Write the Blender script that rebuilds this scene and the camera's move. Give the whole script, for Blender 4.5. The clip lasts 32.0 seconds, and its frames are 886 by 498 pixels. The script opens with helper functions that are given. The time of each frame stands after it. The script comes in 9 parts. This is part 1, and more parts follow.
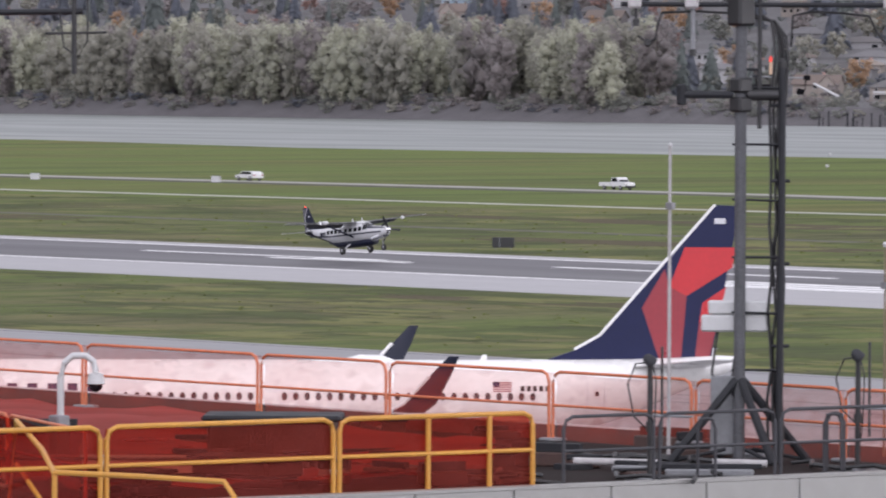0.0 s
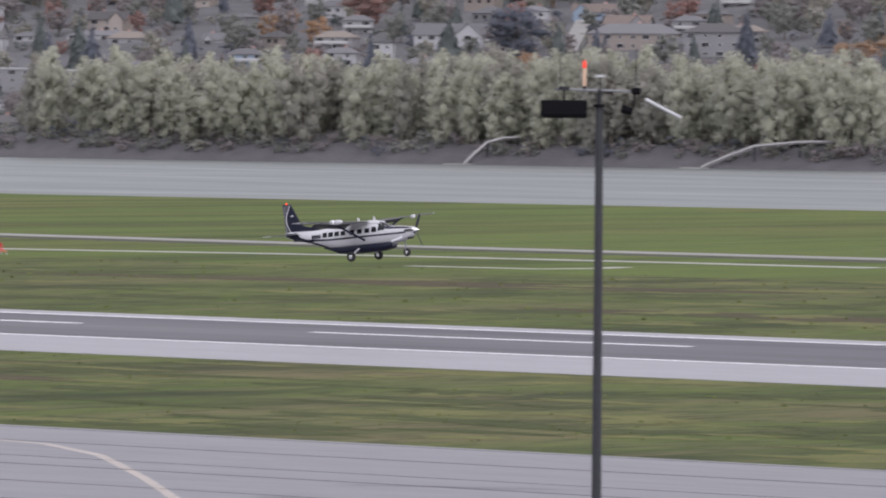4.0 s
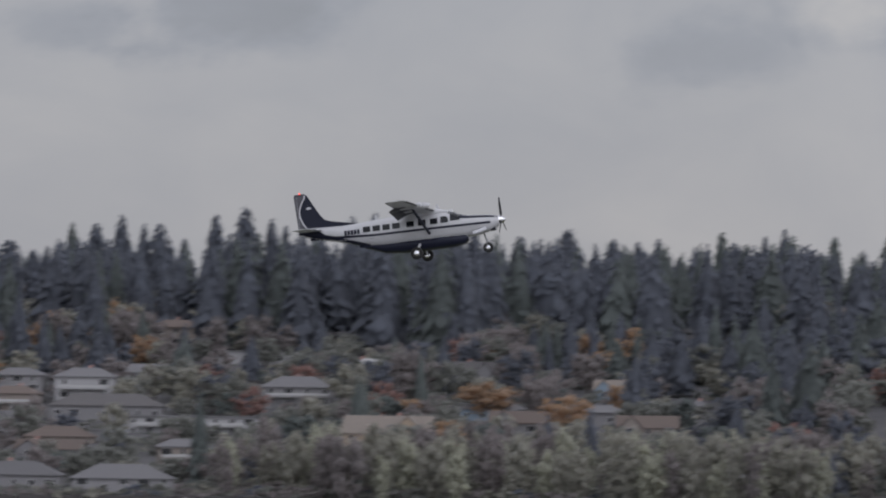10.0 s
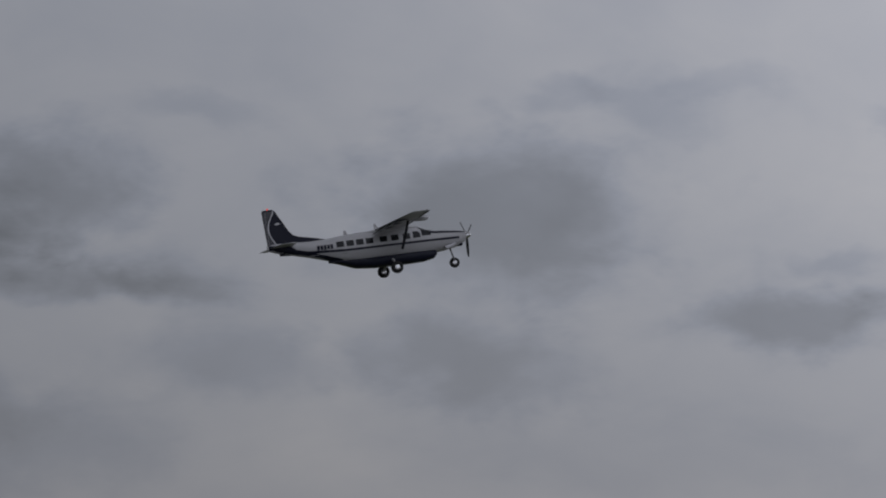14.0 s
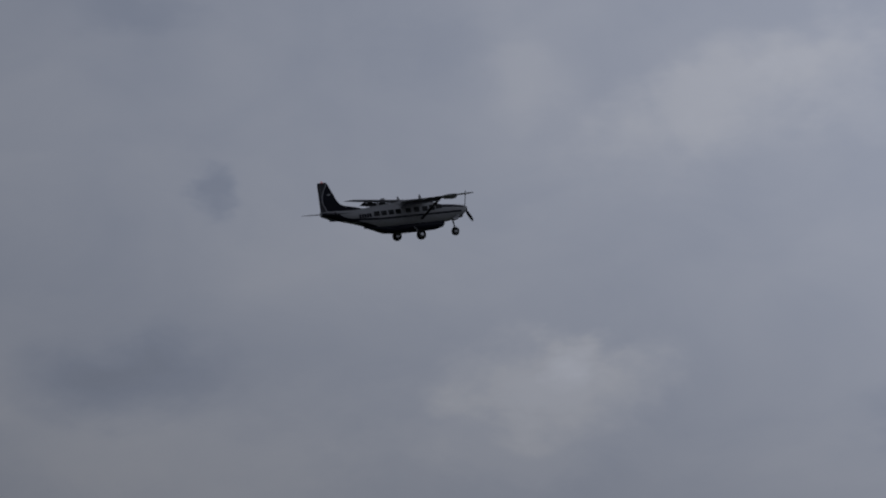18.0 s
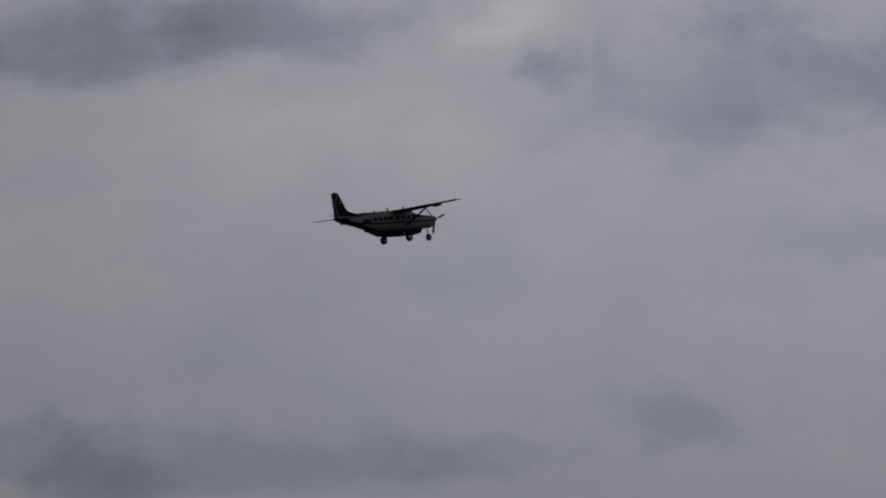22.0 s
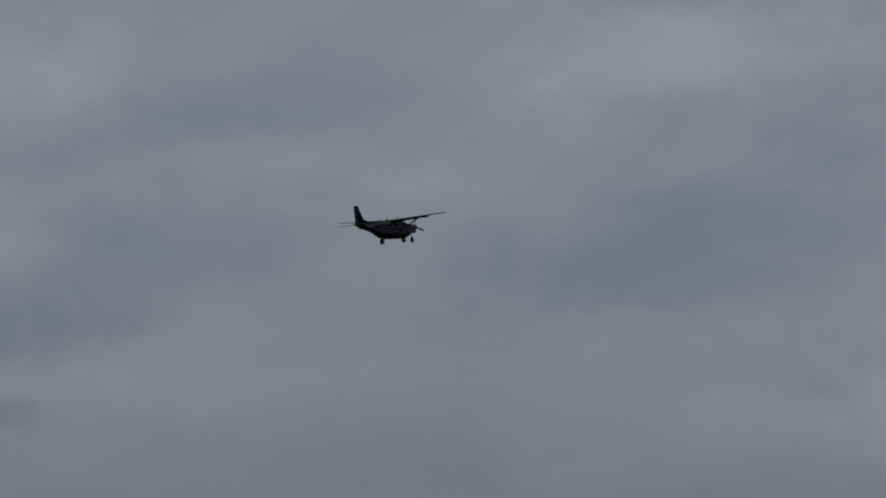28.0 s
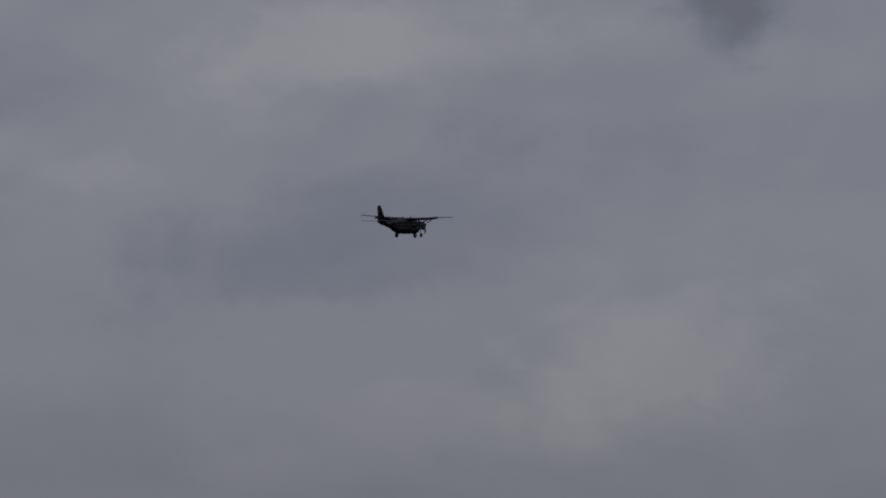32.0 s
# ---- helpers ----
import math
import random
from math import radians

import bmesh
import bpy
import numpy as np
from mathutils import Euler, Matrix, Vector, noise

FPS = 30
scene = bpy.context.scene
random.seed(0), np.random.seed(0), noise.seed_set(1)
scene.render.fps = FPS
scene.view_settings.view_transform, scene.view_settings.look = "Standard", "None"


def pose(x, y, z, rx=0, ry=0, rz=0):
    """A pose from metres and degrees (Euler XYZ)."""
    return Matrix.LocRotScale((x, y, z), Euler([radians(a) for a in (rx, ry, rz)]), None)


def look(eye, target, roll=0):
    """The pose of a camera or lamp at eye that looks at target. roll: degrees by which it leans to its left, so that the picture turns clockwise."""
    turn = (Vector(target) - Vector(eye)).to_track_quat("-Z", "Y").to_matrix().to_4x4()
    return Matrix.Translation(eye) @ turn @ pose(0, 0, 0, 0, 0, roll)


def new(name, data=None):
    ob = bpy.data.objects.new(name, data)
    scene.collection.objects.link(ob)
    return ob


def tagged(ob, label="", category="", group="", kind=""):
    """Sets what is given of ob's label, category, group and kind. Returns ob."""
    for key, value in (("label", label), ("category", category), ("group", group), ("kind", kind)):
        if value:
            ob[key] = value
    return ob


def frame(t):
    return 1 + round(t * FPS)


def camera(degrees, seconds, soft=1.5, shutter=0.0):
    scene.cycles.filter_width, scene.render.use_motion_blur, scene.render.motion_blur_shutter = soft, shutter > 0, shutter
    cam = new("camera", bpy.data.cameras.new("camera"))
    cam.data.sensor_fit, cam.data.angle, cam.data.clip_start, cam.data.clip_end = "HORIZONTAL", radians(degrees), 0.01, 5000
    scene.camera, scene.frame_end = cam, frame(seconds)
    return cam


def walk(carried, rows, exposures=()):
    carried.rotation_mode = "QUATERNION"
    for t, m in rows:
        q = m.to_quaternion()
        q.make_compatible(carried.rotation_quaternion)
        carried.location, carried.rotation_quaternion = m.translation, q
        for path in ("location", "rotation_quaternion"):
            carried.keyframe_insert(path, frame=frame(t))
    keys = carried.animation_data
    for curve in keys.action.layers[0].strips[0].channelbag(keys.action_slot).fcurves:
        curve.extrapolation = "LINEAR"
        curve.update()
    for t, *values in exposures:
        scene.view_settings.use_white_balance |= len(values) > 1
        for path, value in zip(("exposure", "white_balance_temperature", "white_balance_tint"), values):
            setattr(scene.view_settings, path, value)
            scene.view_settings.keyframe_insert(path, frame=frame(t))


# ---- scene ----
cam = camera(6.956, 32.0, soft=2.0, shutter=0.25)
EYE = Vector((0.0, 0.0, 18.9))


def aim(pan, tilt, roll):
    """The camera's pose on its spot: degrees east of the line square to the runway, degrees up, and its lean."""
    a, e = radians(pan), radians(tilt)
    way = Vector((math.sin(a) * math.cos(e), math.cos(a) * math.cos(e), math.sin(e)))
    return look(EYE, EYE + way * 100, roll)


walk(cam, [
    (0, aim(-52.003, -1.520, 0.26)),
    (0.5, aim(-51.005, -1.505, 0.39)),
    (1, aim(-49.939, -1.451, 0.39)),
    (1.5, aim(-48.685, -1.447, 0.54)),
    (2, aim(-47.575, -1.480, 0.59)),
    (2.5, aim(-46.227, -1.427, 0.60)),
    (4.5, aim(-40.400, -1.186, 0.64)),
    (4.6, aim(-40.073, -1.161, 0.71)),
    (5, aim(-38.634, -1.035, 0.84)),
    (5.5, aim(-36.723, -0.978, 0.92)),
    (6, aim(-34.633, -0.712, 0.98)),
    (6.5, aim(-32.517, -0.432, 0.82)),
    (7, aim(-30.253, -0.304, 0.63)),
    (7.5, aim(-27.956, -0.029, 0.60)),
    (7.6, aim(-27.598, 0.039, 0.76)),
    (8, aim(-25.894, 0.188, 0.98)),
    (8.5, aim(-23.164, 0.370, 0.91)),
    (9, aim(-20.361, 0.633, 0.86)),
    (9.5, aim(-18.024, 1.037, 0.82)),
    (10, aim(-15.480, 1.432, 0.79)),
    (10.5, aim(-12.604, 1.699, 0.68)),
    (11, aim(-9.743, 2.030, 0.65)),
    (11.6, aim(-6.233, 2.297, 0.99)),
    (12, aim(-3.922, 2.586, 0.96)),
    (12.3, aim(-2.271, 2.731, 0.92)),
    (12.6, aim(-0.282, 2.971, 0.95)),
    (13, aim(1.895, 3.250, 0.86)),
    (13.4, aim(4.149, 3.558, 0.77)),
    (13.5, aim(4.736, 3.660, 0.77)),
    (14, aim(7.247, 4.239, 0.76)),
    (14.5, aim(9.790, 4.414, 0.75)),
    (16.5, aim(18.483, 5.552, 0.71)),
    (17, aim(19.925, 5.668, 0.70)),
    (17.5, aim(21.667, 5.721, 0.69)),
    (18, aim(23.776, 5.908, 0.68)),
    (18.5, aim(25.398, 6.099, 0.67)),
    (19, aim(26.832, 6.179, 0.66)),
    (19.5, aim(28.399, 6.324, 0.65)),
    (20, aim(29.990, 6.473, 0.64)),
    (20.5, aim(31.444, 6.666, 0.63)),
    (21, aim(32.960, 6.739, 0.62)),
    (21.5, aim(34.343, 6.688, 0.61)),
    (22, aim(35.915, 6.738, 0.60)),
    (22.5, aim(37.527, 6.827, 0.59)),
    (23, aim(38.658, 6.870, 0.58)),
    (23.5, aim(39.799, 6.835, 0.57)),
    (24, aim(40.876, 6.840, 0.56)),
    (24.5, aim(41.971, 6.895, 0.55)),
    (25, aim(43.063, 6.946, 0.54)),
    (25.5, aim(44.094, 6.936, 0.53)),
    (27.5, aim(46.901, 6.975, 0.49)),
    (28, aim(47.232, 6.994, 0.48)),
    (28.5, aim(47.693, 6.947, 0.47)),
    (29, aim(48.004, 6.939, 0.46)),
    (29.5, aim(48.321, 6.922, 0.45)),
    (30, aim(48.671, 6.944, 0.44)),
    (30.5, aim(49.024, 6.966, 0.43)),
    (31, aim(49.284, 6.956, 0.42)),
    (31.5, aim(49.485, 6.940, 0.41)),
    (32, aim(49.789, 6.938, 0.40)),
], exposures=[(0, 0.60, 6650, 14), (2.5, 0.54, 6650, 14), (6, 0.54, 6650, 13), (7.3, 0.50, 6600, 11), (8, 0.27, 6500, 10), (9, -0.02, 6500, 10), (10.5, -0.24, 6600, 10), (11, -0.41, 6700, 10), (12, -0.87, 6750, 11), (13, -1.41, 6600, 10), (14.5, -1.78, 6350, 10), (17, -3.24, 6050, 11), (18.5, -3.65, 5900, 9), (20, -3.91, 6450, 12), (22, -4.34, 6450, 12), (25, -4.56, 6300, 12), (28, -4.76, 6020, 8), (30, -4.80, 6200, 11), (32, -4.84, 6200, 11)])

# ---- world, sun ----
world = bpy.data.worlds.new("overcast")
scene.world = world
world.use_nodes = True
WN, WL = world.node_tree.nodes, world.node_tree.links
WN.clear()


def wnode(kind, **values):
    n = WN.new(kind)
    for k, v in values.items():
        if k == "op":
            n.operation = v
        else:
            n.inputs[k].default_value = v
    return n


def wmath(op, a, b=None, clamp=False):
    n = WN.new("ShaderNodeMath")
    n.operation, n.use_clamp = op, clamp
    for i, v in enumerate((a, b)):
        if v is None:
            continue
        if isinstance(v, (int, float)):
            n.inputs[i].default_value = v
        else:
            WL.new(v, n.inputs[i])
    return n.outputs[0]


def build_sky():
    out = WN.new("ShaderNodeOutputWorld")
    bg = WN.new("ShaderNodeBackground")
    WL.new(bg.outputs[0], out.inputs[0])
    coord = WN.new("ShaderNodeTexCoord")
    sep = WN.new("ShaderNodeSeparateXYZ")
    WL.new(coord.outputs["Generated"], sep.inputs[0])
    x, y, z = sep.outputs
    az = wmath("ARCTAN2", x, y)
    el = wmath("ARCSINE", z)
    # cloud deck: stretched noise over azimuth and height
    comb = WN.new("ShaderNodeCombineXYZ")
    WL.new(az, comb.inputs[0])
    WL.new(wmath("MULTIPLY", el, 1.5), comb.inputs[1])
    noises = []
    for scale, detail, dist in ((11.0, 7.0, 0.6), (42.0, 6.0, 0.5)):
        n = wnode("ShaderNodeTexNoise", Scale=scale, Detail=detail, Roughness=0.55, Distortion=dist)
        WL.new(comb.outputs[0], n.inputs["Vector"])
        noises.append(n.outputs[0])
    soft = wmath("ADD", wmath("MULTIPLY", noises[0], 0.62), wmath("MULTIPLY", noises[1], 0.38))
    tone = wmath("MULTIPLY", wmath("SUBTRACT", soft, 0.5), 0.5)
    # single clouds: azimuth, height, half width, half height, lean (degrees), tone; ragged by two noises
    place = WN.new("ShaderNodeCombineXYZ")
    WL.new(az, place.inputs[0])
    WL.new(el, place.inputs[1])
    pos = place.outputs[0]
    for scale, amount in ((30.0, 0.022), (110.0, 0.010)):
        n = wnode("ShaderNodeTexNoise", Scale=scale, Detail=5.0, Roughness=0.6)
        WL.new(comb.outputs[0], n.inputs["Vector"])
        cut = WN.new("ShaderNodeVectorMath")
        cut.operation = "MULTIPLY_ADD"
        WL.new(n.outputs["Color"], cut.inputs[0])
        cut.inputs[1].default_value = (amount, amount * 0.6, 0)
        cut.inputs[2].default_value = (-amount / 2, -amount * 0.3, 0)
        shift = WN.new("ShaderNodeVectorMath")
        shift.operation = "ADD"
        WL.new(pos, shift.inputs[0])
        WL.new(cut.outputs[0], shift.inputs[1])
        pos = shift.outputs[0]
    torn = wnode("ShaderNodeTexNoise", Scale=55.0, Detail=7.0, Roughness=0.58, Distortion=0.3)
    WL.new(comb.outputs[0], torn.inputs["Vector"])
    rag = wmath("MULTIPLY", wmath("SUBTRACT", torn.outputs[0], 0.5), 0.9)
    for a, e, w, h, turn, s in CLOUDS:
        ball = WN.new("ShaderNodeTexGradient")
        ball.gradient_type = "SPHERICAL"
        ball.texture_mapping.vector_type = "TEXTURE"
        ball.texture_mapping.translation = (radians(a), radians(e), 0)
        ball.texture_mapping.rotation = (0, 0, radians(turn))
        ball.texture_mapping.scale = (radians(w) * 2, radians(h) * 2, 1)
        WL.new(pos, ball.inputs["Vector"])
        body = WN.new("ShaderNodeMapRange")
        body.interpolation_type = "SMOOTHSTEP"
        for k, v in (("From Min", 0.32), ("From Max", 0.88), ("To Min", 0.0), ("To Max", s * CLOUD_DEPTH)):
            body.inputs[k].default_value = v
        WL.new(wmath("ADD", ball.outputs["Fac"], rag), body.inputs["Value"])
        tone = wmath("ADD", tone, body.outputs[0])
    # an overcast sky is brighter overhead than at the horizon
    up = wmath("MAXIMUM", z, 0.0)
    level = wmath("ADD", SKY_LEVEL, wmath("MULTIPLY", wmath("POWER", up, 0.8), SKY_LEVEL * 0.7))
    # unseen south-east sky made brighter, added to light sides that face the camera
    south_east = wmath("ADD", wmath("MULTIPLY", y, -0.84), wmath("MULTIPLY", x, 1.0))
    south_east = wmath("MINIMUM", wmath("MAXIMUM", south_east, 0.0), 1.0)
    low = wmath("MINIMUM", wmath("MAXIMUM", wmath("MULTIPLY", y, -6.0), 0.0), 1.0)
    level = wmath("MULTIPLY", level, wmath("ADD", wmath("MULTIPLY", wmath("MULTIPLY", south_east, low), 1.9), 0.75))
    level = wmath("MULTIPLY", level, wmath("MAXIMUM", wmath("ADD", tone, 1.0), 0.2))
    # the hidden sun brightens the cloud round it
    glare = 1.0
    for sock, a0, a1, way in ((az, -13, 36, "LINEAR"), (az, 100, 66, "SMOOTHSTEP"), (el, 14.5, 9.8, "SMOOTHSTEP"), (el, -8, 7.5, "SMOOTHSTEP")):
        edge = WN.new("ShaderNodeMapRange")
        edge.interpolation_type = way
        edge.inputs["From Min"].default_value, edge.inputs["From Max"].default_value = radians(a0), radians(a1)
        WL.new(sock, edge.inputs["Value"])
        glare = edge.outputs[0] if glare == 1.0 else wmath("MULTIPLY", glare, edge.outputs[0])
    step = WN.new("ShaderNodeMapRange")
    step.interpolation_type = "SMOOTHSTEP"
    step.inputs["From Min"].default_value, step.inputs["From Max"].default_value = radians(5), radians(22)
    WL.new(az, step.inputs["Value"])
    glare = wmath("MULTIPLY", glare, wmath("ADD", wmath("MULTIPLY", step.outputs[0], 0.22), 0.78))
    level = wmath("MULTIPLY", level, wmath("POWER", 2.0, wmath("MULTIPLY", glare, SUN_GLARE)))
    ramp = WN.new("ShaderNodeValToRGB")
    ramp.color_ramp.elements[0].color = (0.90, 0.945, 1.12, 1)
    ramp.color_ramp.elements[0].position = 0.25
    ramp.color_ramp.elements[1].color = (1.0, 0.985, 1.04, 1)
    ramp.color_ramp.elements[1].position = 0.75
    WL.new(wmath("ADD", wmath("MULTIPLY", tone, 1.6), 0.5, clamp=True), ramp.inputs[0])
    grey = WN.new("ShaderNodeVectorMath")
    grey.operation = "SCALE"
    WL.new(ramp.outputs[0], grey.inputs[0])
    WL.new(level, grey.inputs["Scale"])
    sky = WN.new("ShaderNodeTexSky")
    sky.sky_type, sky.sun_disc = "NISHITA", False
    sky.sun_elevation, sky.sun_rotation = radians(SUN_UP), radians(SUN_TURN)
    thin = WN.new("ShaderNodeVectorMath")
    thin.operation = "SCALE"
    thin.inputs["Scale"].default_value = 0.012
    WL.new(sky.outputs[0], thin.inputs[0])
    both = WN.new("ShaderNodeVectorMath")
    both.operation = "ADD"
    WL.new(grey.outputs[0], both.inputs[0])
    WL.new(thin.outputs[0], both.inputs[1])
    WL.new(both.outputs[0], bg.inputs[0])
    bg.inputs[1].default_value = 1.0


SKY_LEVEL = 0.48
SUN_UP, SUN_TURN, SUN_GLARE = 30, 48, 3.9
CLOUD_DEPTH = 1.15
CLOUDS_1 = (
    (-17.19, 3.23, 0.90, 0.40, 10, -0.22),
    (-13.51, 3.01, 0.81, 0.31, 5, -0.14),
    (-12.35, 3.29, 0.36, 0.22, 0, 0.15),
    (-18.45, 3.17, 0.72, 0.27, 0, -0.12),
    (-9.79, 3.58, 0.72, 0.29, 35, -0.22),
    (-8.66, 3.28, 0.85, 0.31, 0, -0.24),
    (-11.44, 3.16, 0.99, 0.36, 0, -0.14),
    (-12.71, 3.77, 0.63, 0.36, 0, -0.12),
    (-7.31, 2.98, 0.63, 0.27, 0, -0.18),
    (-6.42, 3.48, 0.31, 0.54, 0, -0.20),
    (-7.86, 3.78, 0.63, 0.22, 0, 0.13),
    (-11.31, 3.52, 0.54, 0.13, 10, 0.07),
    (-8.94, 3.91, 0.27, 0.18, 0, 0.08),
    (-4.74, 4.22, 1.70, 0.40, 5, -0.30),
    (-6.16, 3.25, 0.90, 0.47, 0, -0.26),
    (-3.92, 3.38, 1.34, 0.40, 0, -0.22),
)
CLOUDS_2 = (
    (-7.23, 2.96, 0.40, 0.36, 0, -0.18),
    (-1.95, 4.35, 0.67, 0.27, 10, -0.24),
    (-0.74, 4.28, 0.54, 0.45, 0, -0.14),
    (-1.05, 3.56, 0.45, 0.27, 0, -0.15),
    (-3.19, 3.17, 0.72, 0.27, 0, -0.10),
    (-4.73, 3.83, 0.40, 0.13, 0, 0.14),
    (-2.40, 4.03, 0.54, 0.22, 0, 0.08),
    (0.10, 4.33, 1.30, 0.56, 0, -0.30),
    (1.08, 5.03, 0.99, 0.25, 0, -0.22),
    (1.99, 4.42, 0.54, 0.54, 0, -0.25),
    (3.16, 4.37, 0.99, 0.45, 0, -0.28),
    (4.14, 4.70, 0.75, 0.52, 20, -0.28),
    (3.52, 3.96, 1.52, 0.22, 0, -0.24),
    (5.14, 3.95, 0.60, 0.20, 0, -0.12),
    (-1.48, 4.43, 0.36, 0.36, 0, -0.12),
    (2.90, 3.07, 1.34, 0.40, -10, -0.13),
)
CLOUDS_3 = (
    (-0.87, 3.28, 0.81, 0.54, 0, -0.08),
    (0.31, 4.82, 0.54, 0.11, 0, 0.10),
    (2.36, 3.51, 1.08, 0.13, 0, 0.06),
    (-1.08, 4.69, 0.54, 0.16, 0, 0.10),
    (7.80, 4.50, 1.39, 0.67, 0, -0.33),
    (4.84, 4.10, 0.76, 0.22, 0, -0.08),
    (5.36, 5.36, 0.72, 0.13, -10, -0.08),
    (8.87, 5.36, 0.54, 0.34, -20, -0.13),
    (9.50, 5.55, 0.45, 0.13, 0, -0.08),
    (7.37, 3.37, 0.99, 0.43, 0, -0.20),
    (5.57, 3.30, 0.99, 0.36, 0, -0.13),
    (9.97, 3.67, 0.85, 0.22, 5, -0.16),
    (10.14, 4.12, 0.45, 0.16, 0, -0.12),
    (4.23, 2.65, 0.99, 0.45, 0, -0.13),
    (8.81, 2.72, 1.79, 0.36, 0, -0.06),
    (11.83, 4.51, 0.85, 0.31, 0, -0.24),
)
CLOUDS_4 = (
    (11.26, 3.74, 0.76, 0.29, 0, -0.20),
    (12.78, 3.80, 0.72, 0.31, 0, -0.20),
    (9.91, 3.68, 0.63, 0.27, 0, -0.12),
    (8.26, 5.50, 0.36, 0.16, 0, -0.12),
    (10.88, 5.17, 0.31, 0.11, -20, -0.10),
    (13.22, 5.24, 0.18, 0.27, 0, -0.25),
    (11.59, 6.39, 0.90, 0.13, 0, -0.20),
    (10.16, 4.76, 1.08, 0.49, 0, 0.05),
    (17.13, 7.13, 0.58, 0.27, -10, -0.26),
    (17.76, 6.86, 0.54, 0.25, -30, -0.15),
    (18.33, 5.18, 0.54, 0.20, -10, -0.07),
    (16.80, 5.02, 1.97, 0.36, 0, 0.06),
    (21.21, 4.85, 0.99, 0.40, 0, -0.11),
    (18.16, 4.37, 2.33, 0.25, 0, -0.06),
    (15.28, 4.50, 0.36, 0.25, 0, -0.08),
    (22.06, 6.27, 0.20, 0.22, 0, -0.15),
)
CLOUDS_5 = (
    (21.38, 4.78, 0.99, 0.36, 0, -0.05),
    (24.62, 4.87, 0.94, 0.40, 0, 0.20),
    (24.79, 5.11, 0.38, 0.23, 0, 0.15),
    (24.26, 4.33, 1.08, 0.27, 0, 0.08),
    (25.86, 6.99, 1.26, 0.38, 20, 0.10),
    (26.94, 7.26, 0.54, 0.45, 0, 0.10),
    (21.42, 7.67, 0.63, 0.18, 0, -0.07),
    (21.40, 4.35, 2.20, 0.60, 0, 0.09),
    (28.37, 7.72, 0.54, 0.38, 25, -0.28),
    (29.64, 7.08, 1.08, 0.49, 10, 0.14),
    (25.57, 7.04, 0.85, 0.31, 20, 0.06),
    (24.31, 7.25, 0.54, 0.27, 0, 0.06),
    (28.76, 4.93, 1.43, 0.49, 15, -0.14),
    (29.75, 4.53, 0.90, 0.36, 0, -0.10),
    (23.58, 7.55, 0.54, 0.54, 0, -0.05),
    (31.80, 8.09, 0.67, 0.36, 10, -0.28),
)
CLOUDS_6 = (
    (28.91, 7.88, 0.25, 0.49, -30, -0.12),
    (30.00, 7.44, 1.34, 0.31, 0, 0.10),
    (27.36, 8.30, 0.63, 0.20, 0, 0.10),
    (33.08, 4.96, 0.58, 0.36, 20, -0.17),
    (29.58, 4.75, 1.17, 0.22, 0, -0.10),
    (32.87, 8.29, 0.99, 0.34, 0, -0.18),
    (34.59, 8.44, 0.94, 0.31, 0, -0.20),
    (30.42, 8.39, 0.63, 0.25, 0, 0.10),
    (36.22, 8.58, 0.40, 0.20, 0, 0.09),
    (34.51, 7.72, 0.81, 0.27, 10, 0.05),
    (31.71, 6.66, 2.33, 0.54, 0, 0.06),
    (33.99, 5.12, 2.69, 0.31, 0, -0.14),
    (36.05, 6.66, 0.54, 0.72, 0, -0.05),
    (35.91, 8.66, 0.36, 0.14, 0, -0.15),
    (36.69, 8.26, 0.27, 0.16, 0, -0.10),
)
CLOUDS_7 = (
    (38.00, 8.08, 1.52, 0.54, 0, -0.18),
    (33.74, 8.26, 1.17, 0.31, 5, -0.14),
    (37.84, 5.39, 0.58, 0.27, 0, -0.15),
    (34.93, 7.61, 1.17, 0.36, 10, 0.07),
    (36.30, 8.53, 0.64, 0.34, 0, 0.10),
    (36.62, 8.10, 0.23, 0.22, 0, -0.14),
    (35.96, 7.45, 0.54, 0.45, 30, 0.05),
    (39.22, 6.90, 0.99, 0.22, 10, -0.08),
    (36.08, 5.10, 1.17, 0.20, 0, -0.10),
    (40.52, 8.17, 2.96, 0.52, 0, -0.16),
    (40.98, 7.32, 0.65, 0.22, 5, 0.12),
    (40.27, 6.37, 0.56, 0.23, 0, 0.09),
    (43.61, 5.59, 0.25, 0.14, 0, -0.10),
    (43.87, 8.46, 0.81, 0.45, 0, 0.08),
    (43.70, 6.31, 1.17, 0.36, 10, -0.07),
    (37.62, 8.22, 0.45, 0.45, 0, 0.10),
)
CLOUDS_8 = (
    (41.19, 6.28, 1.88, 0.43, 18, 0.09),
    (44.88, 8.29, 1.70, 0.45, 15, 0.09),
    (44.62, 6.85, 1.88, 0.49, 18, -0.09),
    (43.90, 5.64, 0.29, 0.13, 0, -0.08),
    (45.17, 5.87, 1.43, 0.18, 5, 0.05),
    (44.74, 7.92, 1.70, 0.36, 15, -0.09),
    (43.95, 5.94, 1.43, 0.22, 8, 0.07),
    (43.76, 6.92, 0.63, 0.31, 0, 0.07),
    (48.81, 8.50, 1.43, 0.43, 20, 0.08),
    (47.01, 7.50, 0.58, 0.18, 0, 0.06),
    (48.82, 6.97, 1.70, 0.54, 18, -0.07),
    (49.31, 8.59, 2.15, 0.40, 0, 0.12),
    (51.98, 8.81, 0.49, 0.38, 0, -0.28),
    (45.69, 8.33, 1.08, 0.54, 0, -0.05),
    (49.68, 7.11, 2.69, 0.49, 15, -0.08),
    (51.31, 6.04, 1.43, 0.49, 10, 0.15),
)
